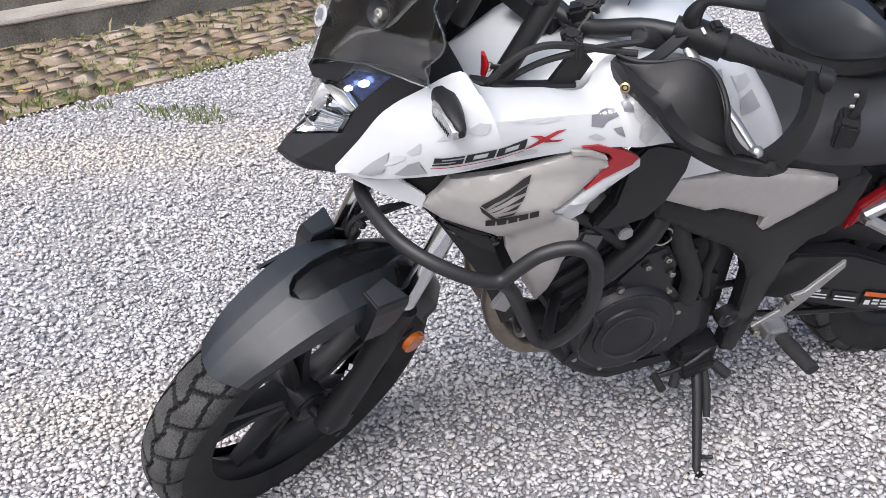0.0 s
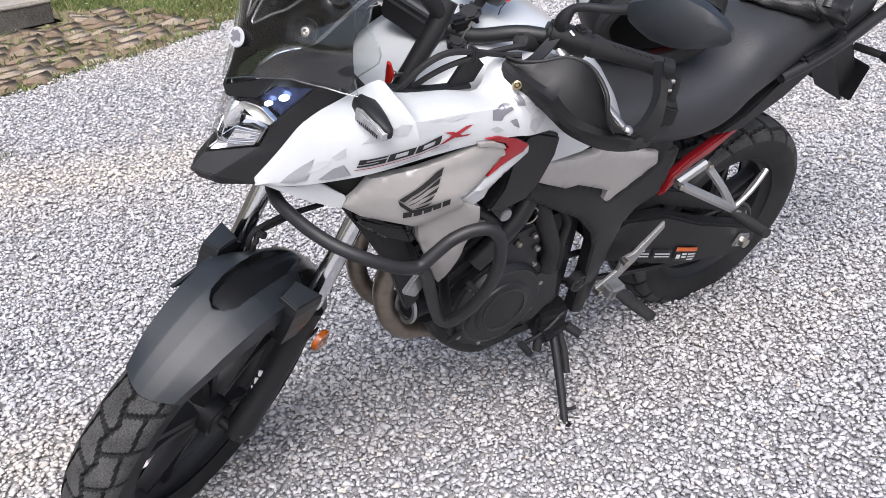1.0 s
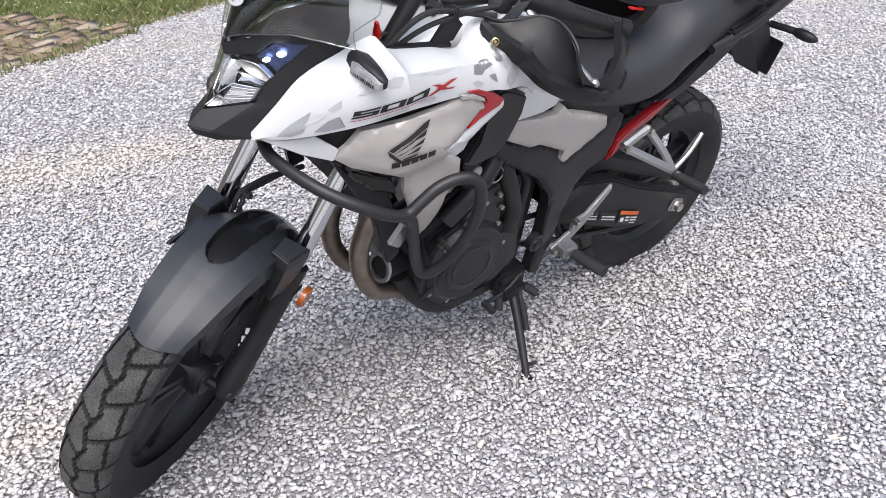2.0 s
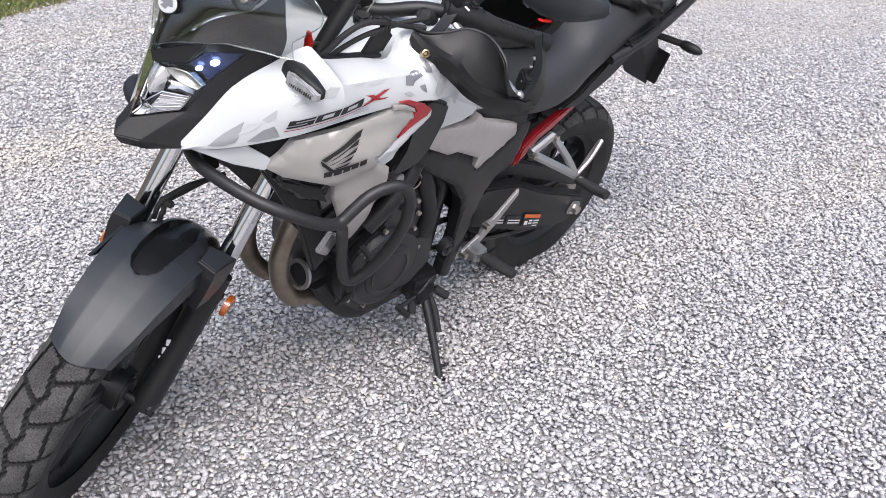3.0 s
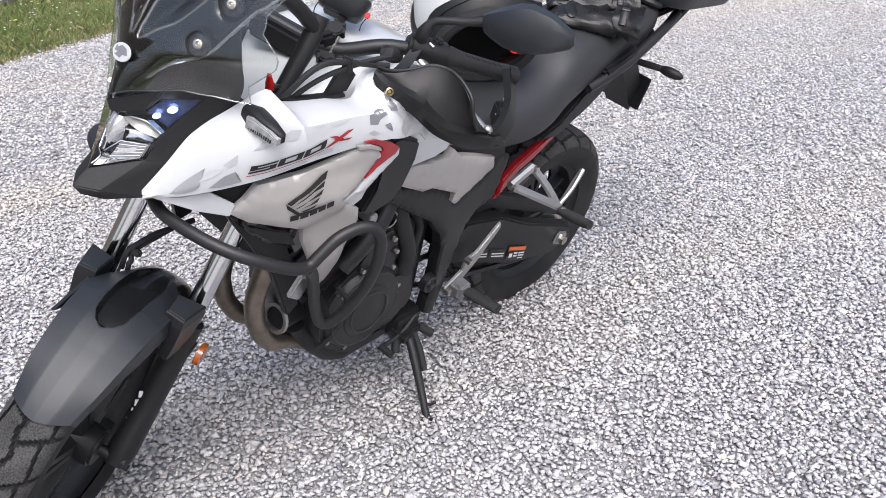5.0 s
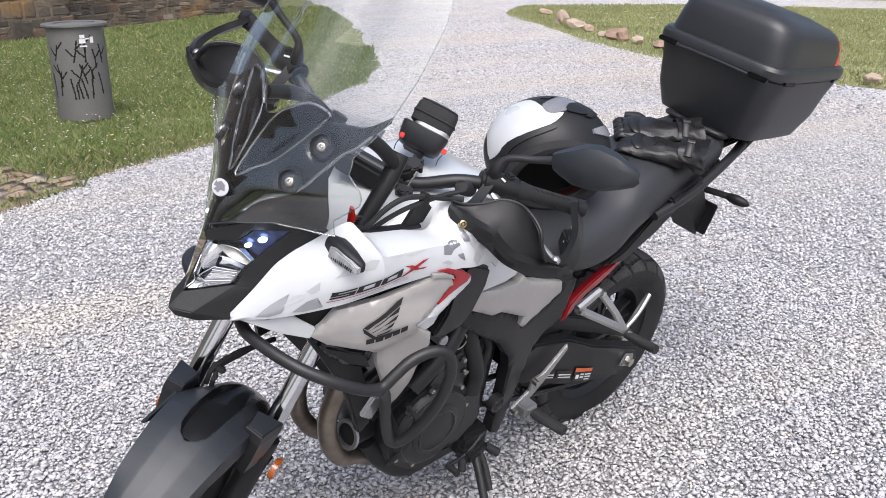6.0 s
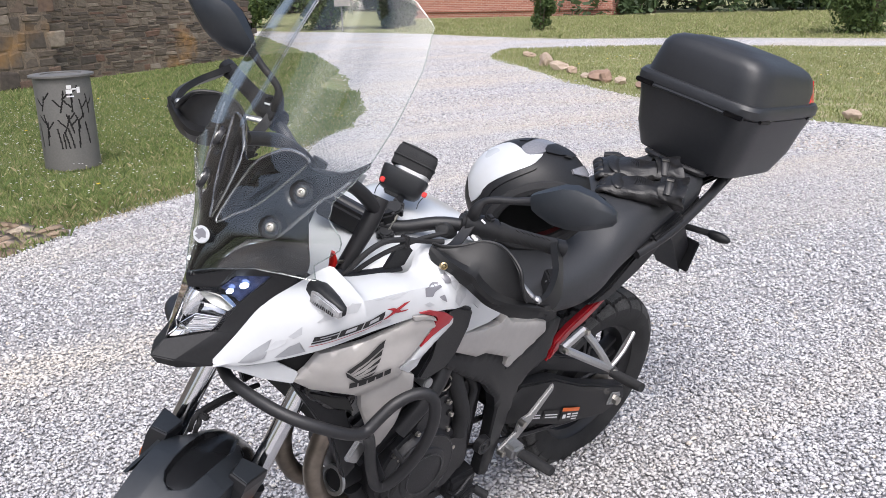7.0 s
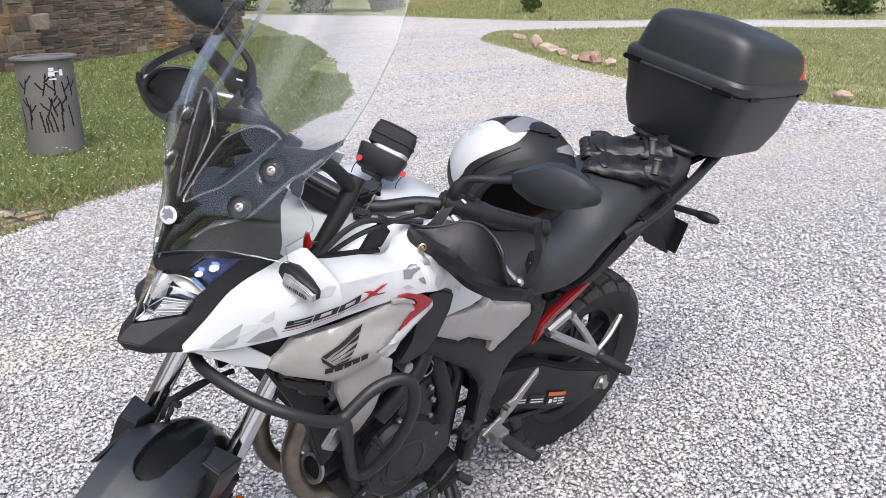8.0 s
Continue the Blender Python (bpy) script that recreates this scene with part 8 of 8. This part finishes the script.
M_CHIP = island_mat("broken_limestone_chips", [(0.0, (0.25, 0.246, 0.26)), (0.15, (0.41, 0.402, 0.415)), (0.4, (0.51, 0.50, 0.512)), (0.7, (0.575, 0.565, 0.575)), (0.9, (0.64, 0.63, 0.635)), (0.97, (0.71, 0.70, 0.69)), (1.0, (0.60, 0.53, 0.45))], 0.97, 0.25, 300, False, 0.14, 90)
# faint dusty wheel tracks tint the chips in long soft bands
n_, l_ = M_CHIP.node_tree.nodes, M_CHIP.node_tree.links
old_ = n_["Principled BSDF"].inputs["Base Color"].links[0].from_socket
geo_, map_, dust_, amount_, tint_ = n_.new("ShaderNodeNewGeometry"), n_.new("ShaderNodeMapping"), n_.new("ShaderNodeTexNoise"), n_.new("ShaderNodeMapRange"), n_.new("ShaderNodeMix")
map_.inputs["Rotation"].default_value = (0, 0, radians(-62))
map_.inputs["Scale"].default_value = (0.12, 0.75, 1)
dust_.inputs["Scale"].default_value, dust_.inputs["Detail"].default_value = 1.0, 5
amount_.inputs["From Min"].default_value, amount_.inputs["From Max"].default_value = 0.48, 0.68
amount_.inputs["To Max"].default_value = 0.75
tint_.data_type = "RGBA"
tint_.inputs["B"].default_value = (0.66, 0.60, 0.52, 1)
l_.new(geo_.outputs["Position"], map_.inputs["Vector"])
l_.new(map_.outputs[0], dust_.inputs["Vector"])
l_.new(dust_.outputs["Fac"], amount_.inputs["Value"])
l_.new(amount_.outputs[0], tint_.inputs["Factor"])
l_.new(old_, tint_.inputs["A"])
l_.new(tint_.outputs["Result"], n_["Principled BSDF"].inputs["Base Color"])
rng = np.random.default_rng(5)
NEAR = [(-1.4, 1.0), (-0.6, 0.6), (0.6, 0.25), (2.0, 0.4), (2.9, 1.3), (2.8, 2.8), (1.8, 3.7), (0.2, 3.7), (-1.0, 3.2)]
MID = [(-3.5, 1.0), (-0.9, 0.4), (2.5, -0.3), (5.0, 0.8), (6.2, 4.0), (5.4, 7.0), (3.6, 8.8), (3.0, 8.9), (2.4, 8.2), (1.3, 6.9), (0.5, 6.4), (-0.1, 5.9), (-2.3, 4.1), (-3.5, 3.5)]
q = laid_out(NEAR, rng, 6700)
q = q[~within(COBBLES, q)]
chips("near_gravel", q, 0.0077, 12, 1, M_CHIP, "pale grey broken gravel chips round the motorcycle")
q = laid_out(MID, rng, 2700)
q = q[~within(NEAR, q) & ~within(COBBLES, q)]
chips("outer_gravel", q, 0.0112, 8, 2, M_CHIP, "pale grey broken gravel chips across the yard")


FAR = [(5.0, 0.8), (7.2, 3.5), (7.0, 8.0), (7.4, 11.2), (8.6, 15.2), (9.6, 17.2), (8.8, 21.0), (7.0, 20.0), (5.6, 15.4), (4.5, 11.8), (3.8, 10.1), (3.1, 8.95), (5.4, 7.0), (6.2, 4.0)]
q = laid_out(FAR, rng, 420)
q = q[~within(MID, q)]
chips("far_gravel", q, 0.016, 8, 3, M_CHIP, "pale gravel chips along the drive")


# cobbles: worn brown setts, laid in rough rows across the strip
M_SETT = island_mat("worn_brown_sett", [(0.0, (0.27, 0.20, 0.14)), (0.4, (0.34, 0.26, 0.19)), (0.75, (0.40, 0.32, 0.24)), (1.0, (0.46, 0.39, 0.31))], 0.95, 0.7, 60, True, 0.3, 14)
paving = empty("cobbled_strip", pose(0, 0, 0), "worn brown cobbles with grass in the joints", "paving", kind="structure")
setts = []
rs = random.Random(8)
for k in range(8):
    bm = box((1, 1, 0.08), (0, 0, 0), bevel=0.0)
    bmesh.ops.bevel(bm, geom=bm.edges[:], offset=0.07, segments=2, affect="EDGES", clamp_overlap=True)
    for v in bm.verts:
        v.co += noise.noise_vector(v.co * 2.2 + Vector((k * 7.0, 0, 0))) * 0.10 * Vector((1, 1, 0.16)).length / 1.4
        v.co.z *= 0.9
    me = bpy.data.meshes.new("sett")
    bm.to_mesh(me)
    bm.free()
    me.polygons.foreach_set("use_smooth", [True] * len(me.polygons))
    me.materials.append(M_SETT)
    setts.append(me)
u_ = Vector((STEP_D.x, STEP_D.y))
n_ = Vector((STEP_N.x, STEP_N.y))
origin = Vector((-2.3, 4.1))
count = 0
for row in range(-3, 16):
    t = -2.2 + rs.uniform(0, 0.1)
    while t < 3.4:
        w = rs.uniform(0.12, 0.21)
        p = origin + u_ * (t + w / 2) + n_ * (row * 0.125 + rs.uniform(-0.008, 0.008))
        t += w
        if not within(COBBLES, np.array([[p.x, p.y]]))[0] or count >= 330:
            continue
        ob = new("sett", setts[count % 8])
        ob.parent = paving
        ob.matrix_world = pose(p.x, p.y, -0.010 + rs.uniform(-0.004, 0.004), rs.uniform(-2, 2), rs.uniform(-2, 2), math.degrees(math.atan2(u_.y, u_.x)) + rs.uniform(-5, 5)) @ Matrix.Diagonal((w * 0.97, 0.122, 0.45, 1))
        count += 1

# old stone wall, its stones one by one
def stone_mesh(k):
    bm = box((1, 1, 1), bevel=0.0)
    bmesh.ops.bevel(bm, geom=bm.edges[:], offset=0.10, segments=1, affect="EDGES", clamp_overlap=True)
    for v in bm.verts:
        v.co += noise.noise_vector(v.co * 1.3 + Vector((0, k * 5.0, 0))) * Vector((0.20, 0.06, 0.20)).length * 0.45
    me = bpy.data.meshes.new("wall_stone")
    bm.to_mesh(me)
    bm.free()
    me.materials.append(M_STONEWALL)
    return me


stones = [stone_mesh(k) for k in range(9)]


def rubble_wall(name, a, b, height, thick, piece_to, seed, course=0.13, label="old rough stone wall with lichen", lean=0.0):
    """A mortared core with courses of separate rough stones on its face."""
    a, b = Vector((*a, 0)), Vector((*b, 0))
    d = (b - a).normalized()
    out = Vector((d.y, -d.x, 0))
    turn = math.degrees(math.atan2(d.y, d.x))
    wall = empty(name, pose(0, 0, 0), label, "wall", kind="structure")
    mid = (a + b) / 2 - out * (thick / 2 - 0.040)
    part("core", box(((b - a).length, thick, height), (mid.x, mid.y, height / 2 - 0.1), (0, 0, turn), 0.02), M_MORTAR, wall)
    rs_ = random.Random(seed)
    z, n = 0.0, 0
    while z < piece_to:
        h = course * rs_.uniform(1.15, 1.85)
        t = rs_.uniform(-0.1, 0.0)
        while t < (b - a).length:
            w = rs_.uniform(0.14, 0.40)
            cuts = rs_.choice(((0, 1), (0, 0.45, 1), (0, 0.58, 1), (0, 0.36, 0.7, 1), (0, 1)))
            for c0, c1 in zip(cuts, cuts[1:]):
                hh, shift = (c1 - c0) * h, rs_.uniform(-0.03, 0.03)
                p = a + d * (t + w / 2 + shift) + out * (rs_.uniform(-0.010, 0.008) - lean * z)
                ob = new("wall_stone", stones[n % 9])
                ob.parent = wall
                ob.matrix_world = pose(p.x, p.y, z + h * (c0 + c1) / 2, rs_.uniform(-2, 2), rs_.uniform(-3, 3), turn + rs_.uniform(-2, 2)) @ Matrix.Diagonal((w * rs_.uniform(0.86, 0.99), 0.10, hh * rs_.uniform(0.84, 0.98), 1))
                n += 1
            t += w
        z += h
    return wall


rubble_wall("wall_north", (-0.4, 16.4), (5.15, 20.1), 4.0, 0.6, 1.72, 3, 0.088)
rubble_wall("wall_east", (5.15, 20.1), (1.5, 26.5), 4.0, 0.6, 0.4, 4)
rubble_wall("buttress", (-2.4, 14.6), (0.75, 16.35), 3.6, 0.7, 2.0, 5, 0.20, "pale stone buttress of the old wall", 0.0)

# red brick building at the back of the lawn
M_BRICKWALL = bpy.data.materials.new("red_brickwork")
M_BRICKWALL.use_nodes = True
bn_, bl_ = M_BRICKWALL.node_tree.nodes, M_BRICKWALL.node_tree.links
tb = bn_.new("ShaderNodeTexBrick")
tcb = bn_.new("ShaderNodeTexCoord")
mpb = bn_.new("ShaderNodeMapping")
mpb.inputs["Rotation"].default_value = (radians(90), 0, 0)
bl_.new(tcb.outputs["Object"], mpb.inputs["Vector"])
bl_.new(mpb.outputs[0], tb.inputs["Vector"])
tb.inputs["Scale"].default_value = 1.0
tb.inputs["Brick Width"].default_value, tb.inputs["Row Height"].default_value, tb.inputs["Mortar Size"].default_value = 0.22, 0.075, 0.008
tb.inputs["Color1"].default_value, tb.inputs["Color2"].default_value, tb.inputs["Mortar"].default_value = (0.36, 0.15, 0.105, 1), (0.27, 0.10, 0.07, 1), (0.42, 0.33, 0.27, 1)
bl_.new(tb.outputs["Color"], bn_["Principled BSDF"].inputs["Base Color"])
bn_["Principled BSDF"].inputs["Roughness"].default_value = 0.9
house = empty("brick_building", pose(20.6, 34.8, 0, 0, 0, -47), "red brick building with a projecting base course", "building")
part("wall", box((9.5, 0.4, 4.2), (0, 0.2, 2.0), bevel=0.02), M_BRICKWALL, house)
part("wall", box((0.4, 7.0, 4.2), (4.56, 3.6, 2.0), bevel=0.02), M_BRICKWALL, house)
part("base_course", box((9.6, 0.08, 0.14), (0, -0.04, 0.30), bevel=0.01), M_BRICKWALL, house)
part("roof", box((10.2, 8.0, 0.25), (0, 3.4, 4.25), bevel=0.05), M_STEPFACE, house)


def blades(name, poly, per, height, seed, material, label, width=0.006, avoid=None, lean=0.5):
    """Grass blades, each a bent sliver."""
    rng = np.random.default_rng(seed)
    q = spread(poly, rng, per)
    if avoid is not None:
        q = q[~within(avoid, q)]
    n = len(q)
    clump = np.array([noise.noise((x * 2.1, y * 2.1, 0.5)) for x, y in q])
    h = height * rng.lognormal(0, 0.35, n) * (1 + 0.7 * clump)
    a, tip = rng.random(n) * 6.283, rng.normal(size=(n, 2)) * (h * lean)[:, None]
    side = np.c_[np.cos(a), np.sin(a)] * width * rng.uniform(0.6, 1.4, n)[:, None]
    base = np.c_[q, np.full(n, -0.01)]
    v = np.stack([base - np.c_[side, np.zeros(n)], base + np.c_[side, np.zeros(n)], np.c_[q + tip * 0.35 + side * 0.7, h * 0.6], np.c_[q + tip, h]], 1)
    f = np.array([[0, 1, 2], [0, 2, 3]])[None] + (np.arange(n) * 4)[:, None, None]
    ob = raw(name, v.reshape(-1, 3), f.reshape(-1, 3), material)
    return tagged(ob, label, "grass", kind="stuff")


M_BLADE = island_mat("grass_blades", [(0.0, (0.082, 0.122, 0.032)), (0.45, (0.134, 0.180, 0.048)), (0.75, (0.192, 0.222, 0.072)), (0.92, (0.26, 0.26, 0.12)), (1.0, (0.40, 0.34, 0.20))], 0.75, 0, mottle=0.2, mscale=3)
M_BLADE2 = island_mat("pale_grass_blades", [(0.0, (0.175, 0.200, 0.070)), (0.45, (0.215, 0.240, 0.085)), (0.75, (0.265, 0.272, 0.118)), (1.0, (0.38, 0.335, 0.20))], 0.75, 0, mottle=0.25, mscale=1.5)
L_NEAR = [(-0.45, 6.45), (-0.08, 5.95), (0.2, 6.2), (0.55, 6.4), (0.85, 6.6), (1.27, 6.87), (1.85, 7.5), (2.44, 8.25), (3.07, 8.95), (3.72, 10.1), (4.35, 11.8), (4.0, 13.5), (-1.0, 13.5), (-2.6, 10.0), (-2.0, 7.2), (-1.3, 6.9)]
blades("lawn_grass", L_NEAR, 4300, 0.026, 11, M_BLADE, "green lawn grass", 0.0022)
blades("lawn_grass", [(0.3, 13.5), (4.2, 13.0), (5.45, 15.4), (6.55, 19.9), (5.3, 20.5), (1.0, 16.6), (-0.8, 15.5), (-1.0, 13.0)], 1300, 0.030, 12, M_BLADE, "green lawn grass", 0.006)
blades("lawn_grass", LAWN_RIGHT[:8] + [(12.0, 3.5), (16.0, 12.0), (13.25, 16.4), (11.6, 17.2), (10.5, 17.9), (9.57, 16.9)], 800, 0.022, 13, M_BLADE2, "short grass of the island", 0.006)
blades("lawn_grass", [(18.3, 14.0), (16.5, 16.95), (13.55, 20.0), (12.8, 22.2), (12.4, 24.1), (12.0, 27.5), (17.0, 36.0), (24.0, 30.5), (32.0, 25.0)], 260, 0.045, 14, M_BLADE2, "far lawn grass", 0.012)
M_DRY = island_mat("dry_grass_blades_brown", [(0.0, (0.16, 0.15, 0.06)), (0.5, (0.27, 0.225, 0.11)), (1.0, (0.40, 0.33, 0.20))], 0.8, 0, mottle=0.2, mscale=3)
blades("dry_grass", [(-0.45, 6.40), (-0.08, 5.92), (0.55, 6.36), (1.27, 6.83), (1.85, 7.45), (2.44, 8.2), (2.25, 8.45), (1.6, 7.7), (0.9, 7.05), (0.3, 6.75), (-0.2, 6.65)], 1700, 0.018, 17, M_DRY, "dry brown grass along the lawn's edge", 0.003)
blades("joint_grass", COBBLES, 420, 0.022, 15, M_BLADE, "grass in the joints of the cobbles", 0.005)
blades("edge_grass", [(-2.4, 4.0), (-1.27, 4.80), (-0.08, 5.78), (-0.1, 5.95), (-1.27, 4.98), (-2.4, 4.18)], 1500, 0.028, 16, M_BLADE, "weeds along the gravel's edge", 0.005)
for x, y, r, k in ((-1.36, 4.03, 0.17, 21), (-1.2, 3.92, 0.12, 22), (-1.85, 4.19, 0.09, 23), (-1.52, 4.08, 0.09, 24), (0.7, 3.0, 0.05, 25)):
    blades("weed_tuft", [(x + r * math.cos(a), y + 0.6 * r * math.sin(a)) for a in np.linspace(0, 6.28, 9)[:-1]], 2600, 0.02, k, M_BLADE, "low green weeds growing in the gravel", 0.003)

# daisies and dandelions in the lawn
def flowers(name, poly, per, size, seed, col, label, z=0.06):
    rng = np.random.default_rng(seed)
    q = spread(poly, rng, per)
    n = len(q)
    h = z * rng.uniform(0.6, 1.4, n)
    c = np.c_[q, h]
    ring = np.array([[math.cos(a), math.sin(a), 0.35 * (k % 2)] for k, a in enumerate(np.linspace(0, 2 * math.pi, 6, endpoint=False))]) * size
    v = np.concatenate([c[:, None], c[:, None] + ring[None]], 1)
    f = np.array([[0, k + 1, (k + 1) % 6 + 1] for k in range(6)])[None] + (np.arange(n) * 7)[:, None, None]
    ob = raw(name, v.reshape(-1, 3), f.reshape(-1, 3), col)
    return tagged(ob, label, "flowers", kind="stuff")


flowers("daisies", L_NEAR, 38, 0.009, 31, M_PRINT, "white daisies in the lawn")
M_YELLOW = mat("yellow_petals", (0.7, 0.5, 0.02), 0.7)
flowers("dandelions", L_NEAR, 0.5, 0.018, 32, M_YELLOW, "yellow dandelions in the lawn")
flowers("dandelions", COBBLES, 1.5, 0.012, 33, M_YELLOW, "yellow dandelions among the cobbles", 0.03)
flowers("dandelions", [(9, 15), (8.2, 9.5), (14, 6), (16, 12), (12, 16.5)], 0.8, 0.018, 35, M_YELLOW, "yellow dandelions in the grass")
flowers("daisies", [(9, 15), (8.2, 9.5), (14, 6), (16, 12), (12, 16.5)], 3, 0.016, 34, M_PRINT, "white daisies in the grass")
